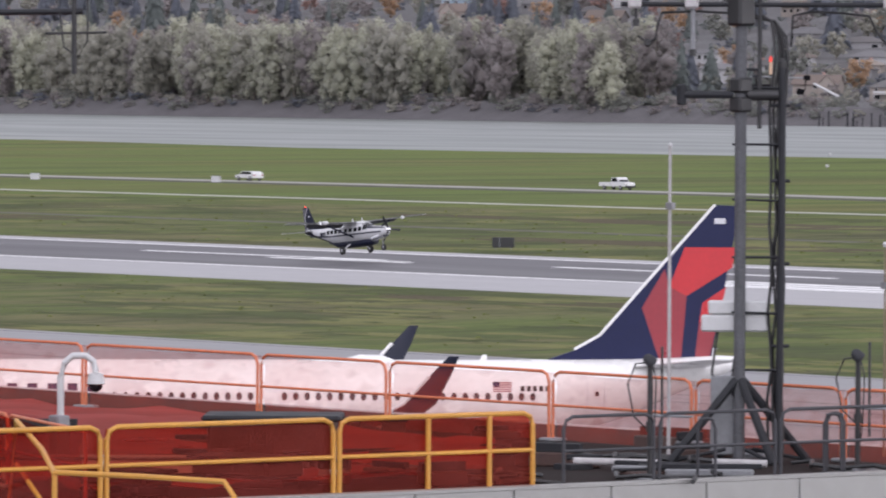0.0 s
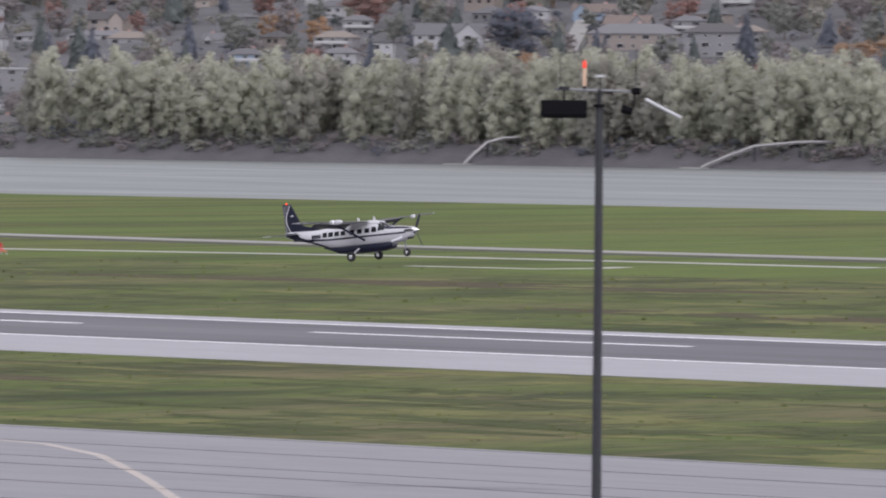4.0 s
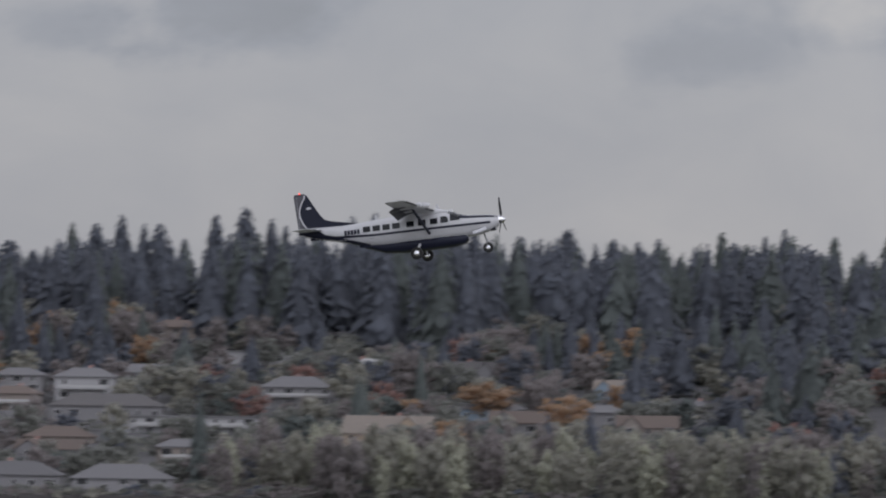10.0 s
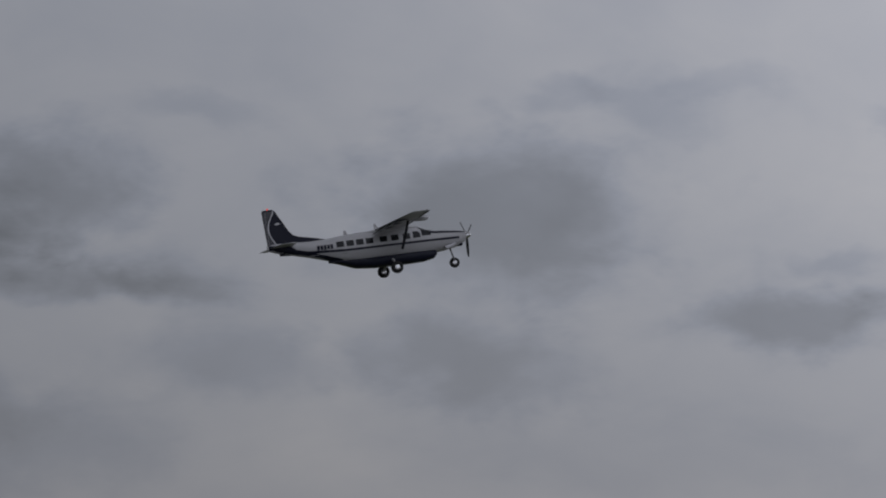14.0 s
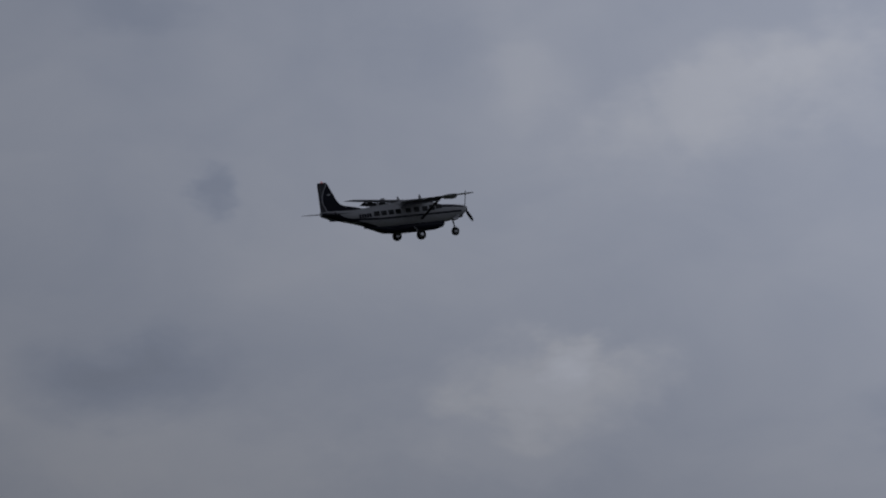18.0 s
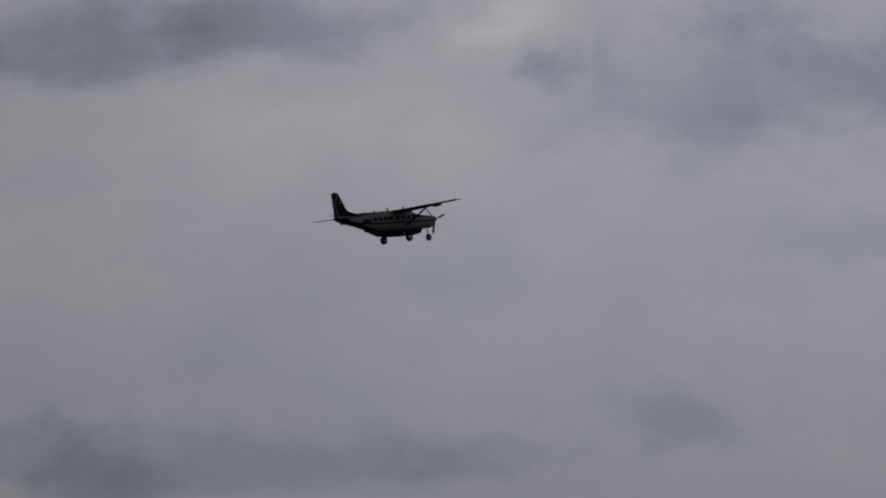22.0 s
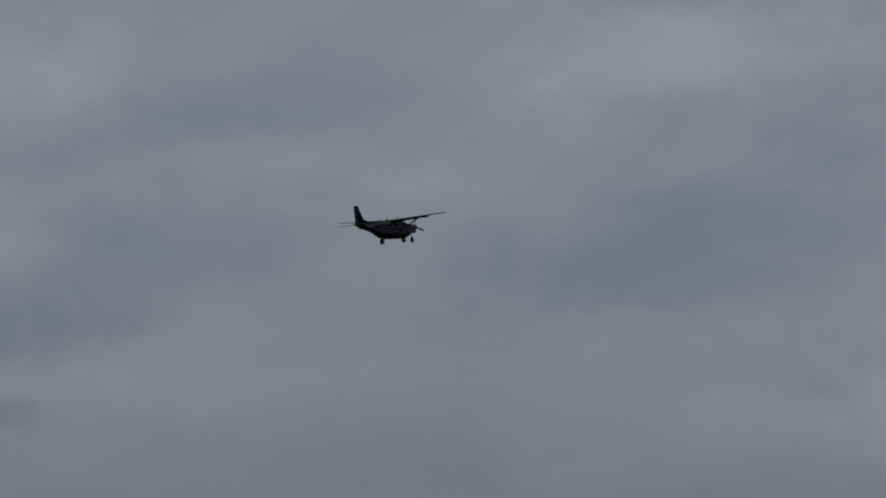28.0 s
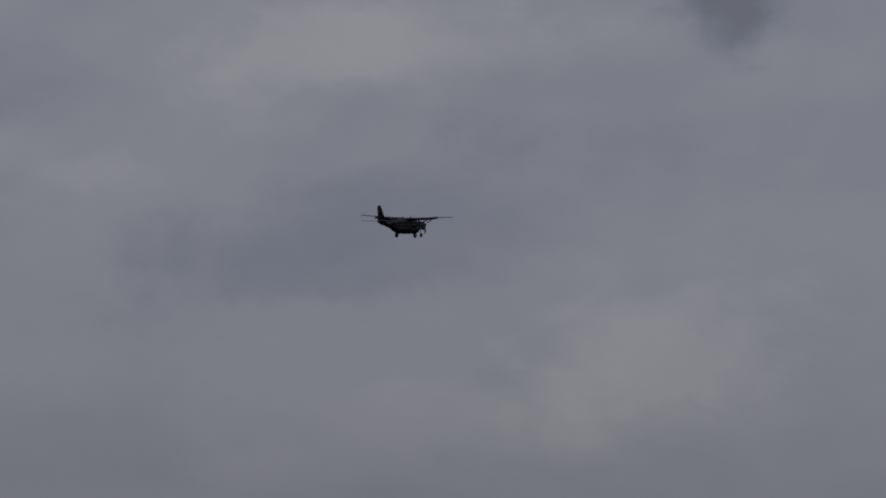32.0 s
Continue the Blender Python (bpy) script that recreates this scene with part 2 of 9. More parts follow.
CLOUDS_9 = (
    (18.70, 4.75, 2.00, 0.45, 0, 0.13),
    (17.20, 4.50, 1.40, 0.80, 0, 0.13),
    (17.20, 5.80, 1.20, 0.50, 0, 0.06),
    (45.97, 7.62, 0.72, 0.22, 0, 0.05),
    (47.44, 5.30, 2.69, 0.36, 0, -0.03),
    (50.18, 5.56, 2.33, 0.40, 5, 0.06),
    (52.52, 8.37, 0.81, 0.36, 0, 0.04),
)
CLOUDS = CLOUDS_1 + CLOUDS_2 + CLOUDS_3 + CLOUDS_4 + CLOUDS_5 + CLOUDS_6 + CLOUDS_7 + CLOUDS_8 + CLOUDS_9
build_sky()

sun = new("sun", bpy.data.lights.new("sun", "SUN"))
sun.data.energy, sun.data.angle, sun.data.color = 0.15, radians(30), (1.0, 0.97, 0.93)
sun.matrix_world = look((0, 0, 300), Vector((0, 0, 300)) - Vector((math.sin(radians(SUN_TURN)) * math.cos(radians(SUN_UP)), math.cos(radians(SUN_TURN)) * math.cos(radians(SUN_UP)), math.sin(radians(SUN_UP)))))


# ---- materials ----
def mat(name, color, rough=0.6, metal=0.0, vary=0.15, scale=1.0, bump=0.0, fine=8.0, coat=0.0, per_object=0.0, per_island=0.0, stretch=(1, 1, 1), spec=0.5):
    """A procedural surface: two scales of colour variation, roughness variation and a fine bump, in metres."""
    m = bpy.data.materials.new(name)
    m.use_nodes = True
    nt = m.node_tree
    p = nt.nodes["Principled BSDF"]
    p.inputs["Metallic"].default_value = metal
    p.inputs["Coat Weight"].default_value = coat
    p.inputs["Specular IOR Level"].default_value = spec
    co = nt.nodes.new("ShaderNodeTexCoord")
    mp = nt.nodes.new("ShaderNodeMapping")
    mp.inputs["Scale"].default_value = stretch
    nt.links.new(co.outputs["Object"], mp.inputs[0])
    big, small = nt.nodes.new("ShaderNodeTexNoise"), nt.nodes.new("ShaderNodeTexNoise")
    big.inputs["Scale"].default_value, big.inputs["Detail"].default_value = scale, 4
    small.inputs["Scale"].default_value, small.inputs["Detail"].default_value = scale * fine, 3
    for n in (big, small):
        nt.links.new(mp.outputs[0], n.inputs["Vector"])
    add = nt.nodes.new("ShaderNodeMath")
    add.operation = "ADD"
    nt.links.new(big.outputs[0], add.inputs[0])
    nt.links.new(small.outputs[0], add.inputs[1])
    value = add.outputs[0]
    extra = []
    if per_object:
        oi = nt.nodes.new("ShaderNodeObjectInfo")
        extra.append((oi.outputs["Random"], per_object))
    if per_island:
        ge = nt.nodes.new("ShaderNodeNewGeometry")
        extra.append((ge.outputs["Random Per Island"], per_island))
    rng = nt.nodes.new("ShaderNodeMapRange")
    rng.inputs["From Min"].default_value, rng.inputs["From Max"].default_value = 0.6, 1.4
    rng.inputs["To Min"].default_value, rng.inputs["To Max"].default_value = 1 - vary, 1 + vary
    nt.links.new(value, rng.inputs[0])
    gain = rng.outputs[0]
    for sock, amount in extra:
        r2 = nt.nodes.new("ShaderNodeMapRange")
        r2.inputs["To Min"].default_value, r2.inputs["To Max"].default_value = 1 - amount, 1 + amount
        nt.links.new(sock, r2.inputs[0])
        mul = nt.nodes.new("ShaderNodeMath")
        mul.operation = "MULTIPLY"
        nt.links.new(gain, mul.inputs[0])
        nt.links.new(r2.outputs[0], mul.inputs[1])
        gain = mul.outputs[0]
    tint = nt.nodes.new("ShaderNodeVectorMath")
    tint.operation = "SCALE"
    tint.inputs[0].default_value = color
    nt.links.new(gain, tint.inputs["Scale"])
    nt.links.new(tint.outputs[0], p.inputs["Base Color"])
    r3 = nt.nodes.new("ShaderNodeMapRange")
    r3.inputs["From Min"].default_value, r3.inputs["From Max"].default_value = 0.3, 0.7
    r3.inputs["To Min"].default_value, r3.inputs["To Max"].default_value = max(rough - 0.1, 0.02), min(rough + 0.1, 1)
    nt.links.new(big.outputs[0], r3.inputs[0])
    nt.links.new(r3.outputs[0], p.inputs["Roughness"])
    if bump:
        b = nt.nodes.new("ShaderNodeBump")
        b.inputs["Strength"].default_value, b.inputs["Distance"].default_value = 0.6, bump
        nt.links.new(small.outputs[0], b.inputs["Height"])
        nt.links.new(b.outputs[0], p.inputs["Normal"])
    return m


def glow(name, color, strength):
    m = bpy.data.materials.new(name)
    m.use_nodes = True
    p = m.node_tree.nodes["Principled BSDF"]
    p.inputs["Base Color"].default_value = (*color, 1)
    p.inputs["Emission Color"].default_value = (*color, 1)
    p.inputs["Emission Strength"].default_value = strength
    return m


def grass_mat(name, green, dry, dark, fx=1.0, fy=1.0):
    """Mown grass: streaks and patches of green, dry straw and damp dark turf at several sizes."""
    m = mat(name, green, rough=0.95, vary=0.22, scale=0.16, bump=0.05, fine=9, spec=0.15, stretch=(fx, fy, 1))
    nt = m.node_tree
    p = nt.nodes["Principled BSDF"]
    co = nt.nodes.new("ShaderNodeTexCoord")
    now = p.inputs["Base Color"].links[0].from_socket
    for size, scale, lo, hi, color, seed in (((0.010, 0.035, 1), 1.0, 0.50, 0.66, dry, 0), ((0.030, 0.045, 1), 1.0, 0.46, 0.66, dark, 31), ((0.10, 0.06, 1), 1.0, 0.50, 0.70, dry, 77), ((0.5, 0.30, 1), 1.0, 0.48, 0.68, dark, 12)):
        mp = nt.nodes.new("ShaderNodeMapping")
        mp.inputs["Scale"].default_value = (size[0] * fx, size[1] * fy, 1)
        mp.inputs["Location"].default_value = (seed, seed * 0.7, 0)
        nt.links.new(co.outputs["Object"], mp.inputs[0])
        n = nt.nodes.new("ShaderNodeTexNoise")
        n.inputs["Scale"].default_value, n.inputs["Detail"].default_value, n.inputs["Roughness"].default_value = scale, 5, 0.62
        nt.links.new(mp.outputs[0], n.inputs["Vector"])
        r = nt.nodes.new("ShaderNodeMapRange")
        r.inputs["From Min"].default_value, r.inputs["From Max"].default_value, r.inputs["To Max"].default_value = lo, hi, 0.85
        nt.links.new(n.outputs[0], r.inputs[0])
        mix = nt.nodes.new("ShaderNodeMix")
        mix.data_type = "RGBA"
        nt.links.new(now, mix.inputs[6])
        mix.inputs[7].default_value = (*color, 1)
        nt.links.new(r.outputs[0], mix.inputs[0])
        now = mix.outputs[2]
    nt.links.new(now, p.inputs["Base Color"])
    return m


def net_mat(name, colour, tint, lo, hi):
    m = bpy.data.materials.new(name)
    m.use_nodes = True
    nt = m.node_tree
    p, out = nt.nodes["Principled BSDF"], nt.nodes["Material Output"]
    p.inputs["Base Color"].default_value = (*colour, 1)
    p.inputs["Roughness"].default_value = 0.7
    clear, mix = nt.nodes.new("ShaderNodeBsdfTransparent"), nt.nodes.new("ShaderNodeMixShader")
    n = nt.nodes.new("ShaderNodeTexNoise")
    n.inputs["Scale"].default_value, n.inputs["Detail"].default_value = 1.3, 4
    r = nt.nodes.new("ShaderNodeMapRange")
    r.inputs["From Min"].default_value, r.inputs["From Max"].default_value = 0.3, 0.7
    r.inputs["To Min"].default_value, r.inputs["To Max"].default_value = lo, hi
    nt.links.new(n.outputs[0], r.inputs[0])
    nt.links.new(r.outputs[0], mix.inputs[0])
    clear.inputs[0].default_value = (*tint, 1)
    nt.links.new(clear.outputs[0], mix.inputs[1])
    nt.links.new(p.outputs[0], mix.inputs[2])
    nt.links.new(mix.outputs[0], out.inputs[0])
    return m


GRASS = grass_mat("mown grass", (0.100, 0.126, 0.036), (0.150, 0.128, 0.066), (0.032, 0.042, 0.018), 2.0, 0.55)
GRASS_FAR = grass_mat("levee grass", (0.110, 0.150, 0.037), (0.150, 0.138, 0.050), (0.042, 0.056, 0.021), 2.0, 0.12)
GRASS_DRY = grass_mat("dry levee grass", (0.082, 0.080, 0.030), (0.110, 0.088, 0.046), (0.045, 0.040, 0.022), 2.0, 0.14)
# soil colour raised and blued, with the far haze painted into it
HILL = mat("hill soil and lawn", (0.100, 0.098, 0.100), 0.95, vary=0.5, scale=0.06, bump=0.3, fine=14)
WORN = mat("worn brown turf", (0.078, 0.066, 0.038), 0.95, vary=0.4, scale=0.12, bump=0.03, fine=10, spec=0.15)
WET_ASPHALT = mat("wet dark asphalt", (0.075, 0.074, 0.078), 0.4, vary=0.35, scale=0.08, fine=9, stretch=(0.4, 2, 1))
BANK = mat("river bank stones", (0.085, 0.080, 0.084), 0.95, vary=0.4, scale=0.2, bump=0.2)
WATER = mat("river water", (0.163, 0.178, 0.170), 0.42, vary=0.012, scale=0.01, bump=0.002, fine=60, stretch=(1, 3, 1))
RUNWAY = mat("wet runway asphalt", (0.070, 0.066, 0.074), 0.5, vary=0.2, scale=0.03, bump=0.004, fine=20, stretch=(0.3, 3, 1))
SHOULDER = mat("pale wet concrete", (0.31, 0.305, 0.315), 0.5, vary=0.16, scale=0.04, fine=15, stretch=(0.4, 2.5, 1))
APRON = mat("apron concrete", (0.20, 0.195, 0.205), 0.45, vary=0.22, scale=0.03, fine=14, stretch=(0.35, 2.2, 1))
PAINT = mat("worn white road paint", (0.80, 0.80, 0.80), 0.6, vary=0.15, scale=0.3)
YELLOW_LINE = mat("faded guide line paint", (0.43, 0.385, 0.345), 0.7, vary=0.2, scale=0.3)
ROAD = mat("pale road", (0.27, 0.262, 0.245), 0.8, vary=0.15, scale=0.05, stretch=(0.3, 2, 1))
DIRT = mat("dark damp soil", (0.075, 0.07, 0.055), 0.9, vary=0.3, scale=0.1)
WHITE = mat("white aircraft paint", (0.49, 0.49, 0.50), 0.38, vary=0.06, scale=0.6, coat=0.2)
JET_WHITE = mat("clean white airliner paint", (0.70, 0.69, 0.675), 0.3, vary=0.05, scale=0.4, coat=0.3)
NAVY = mat("navy aircraft paint", (0.008, 0.010, 0.024), 0.45, vary=0.1, scale=0.8, coat=0.05, spec=0.25)
NAVY_TAIL = mat("deep blue tail paint", (0.010, 0.013, 0.050), 0.4, vary=0.08, scale=0.5, coat=0.05, spec=0.25)
RED = mat("bright red paint", (0.45, 0.014, 0.02), 0.35, vary=0.08, scale=0.6, coat=0.3)
DARK_RED = mat("dark red paint", (0.24, 0.018, 0.028), 0.35, vary=0.08, scale=0.6, coat=0.3)
BRICK_RED = mat("weathered red panel paint", (0.25, 0.02, 0.026), 0.45, vary=0.12, scale=0.8)
FADED_RED = mat("faded red tower paint", (0.30, 0.055, 0.045), 0.6, vary=0.2, scale=1.5)
FADED_WHITE = mat("dull white tower paint", (0.36, 0.35, 0.35), 0.6, vary=0.2, scale=1.5)
POLE_BROWN = mat("brown weathered fibreglass", (0.16, 0.12, 0.075), 0.6, vary=0.2, scale=3)
RUDDER = mat("pale grey rudder paint", (0.07, 0.07, 0.08), 0.45, vary=0.1, scale=1)
SILVER = mat("silver stripe paint", (0.5, 0.5, 0.52), 0.35, metal=0.3, vary=0.08, scale=1)
SHADED_PANE = mat("grey shaded cabin pane", (0.055, 0.050, 0.055), 0.2, vary=0.2, scale=1, spec=0.3, per_object=0.4)
GLASS = mat("dark window glass", (0.010, 0.011, 0.014), 0.12, vary=0.1, scale=1, spec=0.3)
BOOT = mat("grey-black de-icing boot rubber", (0.10, 0.10, 0.105), 0.7, vary=0.15, scale=3)
TYRE = mat("black rubber", (0.018, 0.018, 0.018), 0.85, vary=0.2, scale=6)
STEEL = mat("galvanised steel", (0.20, 0.205, 0.215), 0.55, metal=0.3, vary=0.15, scale=2)
DARK_STEEL = mat("dark painted steel", (0.017, 0.018, 0.021), 0.6, vary=0.25, scale=3, spec=0.25)
CHROME = mat("polished metal", (0.75, 0.75, 0.76), 0.15, metal=1.0, vary=0.05, scale=3)
RAIL_YELLOW = mat("yellow safety rail paint", (0.47, 0.225, 0.035), 0.45, vary=0.15, scale=3)
RAIL_GREY = mat("grey rail paint", (0.045, 0.045, 0.050), 0.55, vary=0.2, scale=3, spec=0.25)
NET = net_mat("orange netting", (0.44, 0.05, 0.025), (1.0, 0.88, 0.85), 0.18, 0.40)
NET_DENSE = net_mat("doubled orange netting", (0.24, 0.020, 0.011), (0.74, 0.17, 0.10), 0.16, 0.36)
MAST = mat("dark weathered steel", (0.034, 0.035, 0.039), 0.65, vary=0.3, scale=2, spec=0.2)
PANEL = mat("white metal cladding", (0.245, 0.243, 0.230), 0.5, vary=0.08, scale=0.4, per_object=0.05)
ROOFING = mat("dark gravel roofing", (0.020, 0.014, 0.013), 0.95, vary=0.45, scale=0.5, bump=0.02, fine=20, spec=0.12)
WHITE_BOX = mat("white enclosure paint", (0.44, 0.445, 0.445), 0.45, vary=0.08, scale=1.5)
BLACK = mat("black sign paint", (0.015, 0.015, 0.016), 0.5, vary=0.2, scale=2)
ORANGE = mat("orange marker plastic", (0.45, 0.165, 0.08), 0.6, vary=0.12, scale=2)
DULL_LAMP = glow("dim red lamp glass", (0.75, 0.04, 0.02), 0.35)
RED_LAMP = glow("red lamp glass", (1.0, 0.06, 0.03), 1.6)
# shade under the wing and tail, put into the colour
UNDER_SHADE = mat("white paint darkened with underside shade", (0.050, 0.051, 0.058), 0.55, vary=0.12, scale=0.8)
WHITE_LAMP = glow("landing light", (1.0, 0.96, 0.88), 0.9)
BARK = mat("bark", (0.10, 0.085, 0.07), 0.95, vary=0.3, scale=1)


# ---- mesh helpers ----
class Shape:
    """Gathers faces, each with a material slot."""

    def __init__(self):
        self.v, self.f, self.m = [], [], []

    def add(self, verts, faces, slot=0):
        o = len(self.v)
        self.v.extend([tuple(p) for p in verts])
        self.f.extend([tuple(i + o for i in f) for f in faces])
        self.m.extend([slot] * len(faces))
        return self

    def box(self, x0, x1, y0, y1, z0, z1, slot=0, bevel=0.0):
        b = min(bevel, (x1 - x0) / 3, (y1 - y0) / 3, (z1 - z0) / 3)
        if b <= 0:
            v = [(x, y, z) for z in (z0, z1) for x, y in ((x0, y0), (x1, y0), (x1, y1), (x0, y1))]
            return self.add(v, [(3, 2, 1, 0), (4, 5, 6, 7), (0, 1, 5, 4), (1, 2, 6, 5), (2, 3, 7, 6), (3, 0, 4, 7)], slot)
        v = []
        for z, c in ((z0, b), (z0 + b, 0), (z1 - b, 0), (z1, b)):
            v += [(x0 + b, y0 + c, z), (x1 - b, y0 + c, z), (x1 - c, y0 + b, z), (x1 - c, y1 - b, z), (x1 - b, y1 - c, z), (x0 + b, y1 - c, z), (x0 + c, y1 - b, z), (x0 + c, y0 + b, z)]
        f = [tuple(range(7, -1, -1)), tuple(range(24, 32))]
        for k in range(3):
            f += [(8 * k + i, 8 * k + (i + 1) % 8, 8 * k + 8 + (i + 1) % 8, 8 * k + 8 + i) for i in range(8)]
        return self.add(v, f, slot)

    def rings(self, rows, slot=0, cap=True):
        """Skins rows of points, each a closed ring of the same count."""
        n = len(rows[0])
        v = [p for r in rows for p in r]
        f = [(k * n + i, k * n + (i + 1) % n, (k + 1) * n + (i + 1) % n, (k + 1) * n + i) for k in range(len(rows) - 1) for i in range(n)]
        if cap:
            f += [tuple(range(n - 1, -1, -1)), tuple((len(rows) - 1) * n + i for i in range(n))]
        return self.add(v, f, slot)

    def tube(self, pts, r, n=8, slot=0, r2=None):
        pts = [Vector(p) for p in pts]
        rows = []
        for i, p in enumerate(pts):
            d = (pts[min(i + 1, len(pts) - 1)] - pts[max(i - 1, 0)]).normalized()
            side = d.cross(Vector((0, 0, 1)) if abs(d.z) < 0.9 else Vector((1, 0, 0))).normalized()
            up = side.cross(d)
            rr = r if r2 is None else r + (r2 - r) * i / (len(pts) - 1)
            rows.append([p + (side * math.cos(a) + up * math.sin(a)) * rr for a in (2 * math.pi * k / n for k in range(n))])
        return self.rings(rows, slot)

    def lathe(self, prof, center, axis, n=18, slot=0):
        """Turns (along, radius) pairs round an axis through center."""
        c, d = Vector(center), Vector(axis).normalized()
        side = d.cross(Vector((0, 0, 1)) if abs(d.z) < 0.9 else Vector((1, 0, 0))).normalized()
        up = side.cross(d)
        rows = [[c + d * a + (side * math.cos(t) + up * math.sin(t)) * r for t in (2 * math.pi * k / n for k in range(n))] for a, r in prof]
        return self.rings(rows, slot)

    def prism(self, outline, y0, y1, slot=0):
        """An (x, z) outline given thickness from y0 to y1."""
        n = len(outline)
        v = [(x, y0, z) for x, z in outline] + [(x, y1, z) for x, z in outline]
        f = [tuple(range(n)), tuple(range(2 * n - 1, n - 1, -1))] + [(i, n + i, n + (i + 1) % n, (i + 1) % n) for i in range(n)]
        return self.add(v, f, slot)

    def mesh(self, name, mats, smooth=False):
        me = bpy.data.meshes.new(name)
        me.from_pydata(self.v, [], self.f)
        for m in mats if isinstance(mats, (list, tuple)) else [mats]:
            me.materials.append(m)
        me.polygons.foreach_set("material_index", self.m)
        if smooth:
            me.polygons.foreach_set("use_smooth", [True] * len(self.f))
            me.set_sharp_from_angle(angle=radians(40))
        me.update()
        return me


def part(name, shape, mats, parent=None, label="", smooth=False, at=None):
    """One mesh object under a thing or under a part."""
    ob = new(name, shape.mesh(name, mats, smooth))
    if parent is not None:
        ob.parent = parent
    if at is not None:
        ob.matrix_basis = at
    return tagged(ob, label)


def thing(name, label, category, group="", at=None, kind=""):
    ob = new(name)
    if at is not None:
        ob.matrix_basis = at
    return tagged(ob, label, category, group, kind)


def setting(name, shape, mats, label="", smooth=False):
    return tagged(part(name, shape, mats, smooth=smooth), label, kind="structure")


# ---- ground, river, hill ----
def rise(x, y):
    """Height of the far bank: stony edge, a shelf with houses, then a long slope up to a wooded plateau."""
    s = y - 0.0312 * x - 1650
    if s < -20:
        return -9.0
    if s < 15:
        return -4 + 6 * s / 15
    if s < 45:
        return 2 + 1.5 * (s - 15) / 30
    k = min((s - 45) / 620, 1.0)
    return 3.5 + 56 * (0.35 * k + 0.65 * k * k * (3 - 2 * k))


def levee_dip(x, y):
    """How far the levee crest sinks towards its lower eastern stretch."""
    return 0.85 * min(max((x + 460) / 100, 0.0), 1.0) * min(max((y - 700) / 150, 0.0), 1.0)


def ground():
    """One sheet from behind the camera over the airfield, the river bed and the hill to the horizon."""
    xs = [-4600 + 100 * i for i in range(93)]
    sh = Shape()
    prof = [(-900, 0), (275, 0), (560, 0), (700, 0), (850, 0), (873, 0.0), (884, -1.5), (905, -8)]
    offs = [-40, -20, 0, 15, 45, 80, 120, 170, 230, 300, 380, 460, 540, 610, 665, 800, 1100, 1700, 2800]
    v, f, m = [], [], []
    for x in xs:
        for y, z in prof:
            yy = y - 0.0226 * max(x, -2200) * (1 if y > 840 else 0)
            wob = 0.7 * noise.noise((x * 0.011, y * 0.05, 0)) if 700 < y < 880 else 0
            v.append((x, yy, z + max(wob, -0.2) - levee_dip(x, y)))
        for s in offs:
            y = 1650 + 0.0312 * x + s
            v.append((x, y, rise(x, y) + (2.5 * noise.noise((x * 0.006, s * 0.008, 3)) if s > 45 else 0)))
    n = len(prof) + len(offs)
    for i in range(len(xs) - 1):
        for j in range(n - 1):
            f.append((i * n + j, (i + 1) * n + j, (i + 1) * n + j + 1, i * n + j + 1))
            m.append(0 if j < 2 else ((4 if j in (3, 4) and xs[i] >= -400 else 1) if j < 5 else (2 if j < 10 else (2 if j < 11 else 3))))
    sh.v, sh.f, sh.m = v, f, m
    setting("ground", sh, [GRASS, GRASS_FAR, BANK, HILL, GRASS_DRY], "airfield grass, levee, river bed and wooded hillside", smooth=True)
    w = Shape()
    w.add([(-4600, 860, -4), (4600, 860, -4), (4600, 1820, -4), (-4600, 1820, -4)], [(0, 1, 2, 3)])
    setting("water", w, WATER, "broad grey river with a rippled surface")


ground()


def slab(name, pts, top, mats, label):
    """A paved strip with real thickness from its outline."""
    n = len(pts)
    sh = Shape()
    sh.add([(x, y, -0.3) for x, y in pts] + [(x, y, top) for x, y in pts], [tuple(range(n, 2 * n))] + [(i, (i + 1) % n, n + (i + 1) % n, n + i) for i in range(n)])
    return setting(name, sh, mats, label)


def ribbon(name, line, half, top, mats, label):
    """A road along a bent line."""
    left, right = [], []
    for i, p in enumerate(line):
        a, b = Vector(line[max(i - 1, 0)]), Vector(line[min(i + 1, len(line) - 1)])
        d = (b - a).normalized()
        left.append((p[0] - d.y * half, p[1] + d.x * half))
        right.append((p[0] + d.y * half, p[1] - d.x * half))
    n = len(line)
    pts = right + left[::-1]
    sh = Shape()
    sh.add([(x, y, top) for x, y in pts] + [(x, y, -0.3) for x, y in pts],
           [(i, i + 1, 2 * n - 2 - i, 2 * n - 1 - i) for i in range(n - 1)] + [((i + 1) % (2 * n), i, 2 * n + i, 2 * n + (i + 1) % (2 * n)) for i in range(2 * n)])
    return setting(name, sh, mats, label)


slab("runway", [(-3000, 386), (2500, 386), (2500, 424), (-3000, 424)], 0.05, RUNWAY, "dark wet asphalt runway")
slab("runway_shoulder_near", [(-3000, 363.5), (2500, 363.5), (2500, 386), (-3000, 386)], 0.04, SHOULDER, "pale wet paved runway shoulder")
slab("runway_shoulder_far", [(-3000, 424), (2500, 424), (2500, 429.5), (-3000, 429.5)], 0.04, SHOULDER, "pale paved far runway shoulder")
slab("apron", [(-3000, -250), (2500, -250), (2500, 284), (-3000, 284)], 0.03, APRON, "grey streaked concrete apron and taxiway")
RD1 = [(-1500, 640), (-927, 645), (-760, 650), (-593, 640), (-495, 640), (-430, 647), (-395, 660), (-356, 681), (-317, 701), (-271, 740), (-220, 790), (-190, 830)]
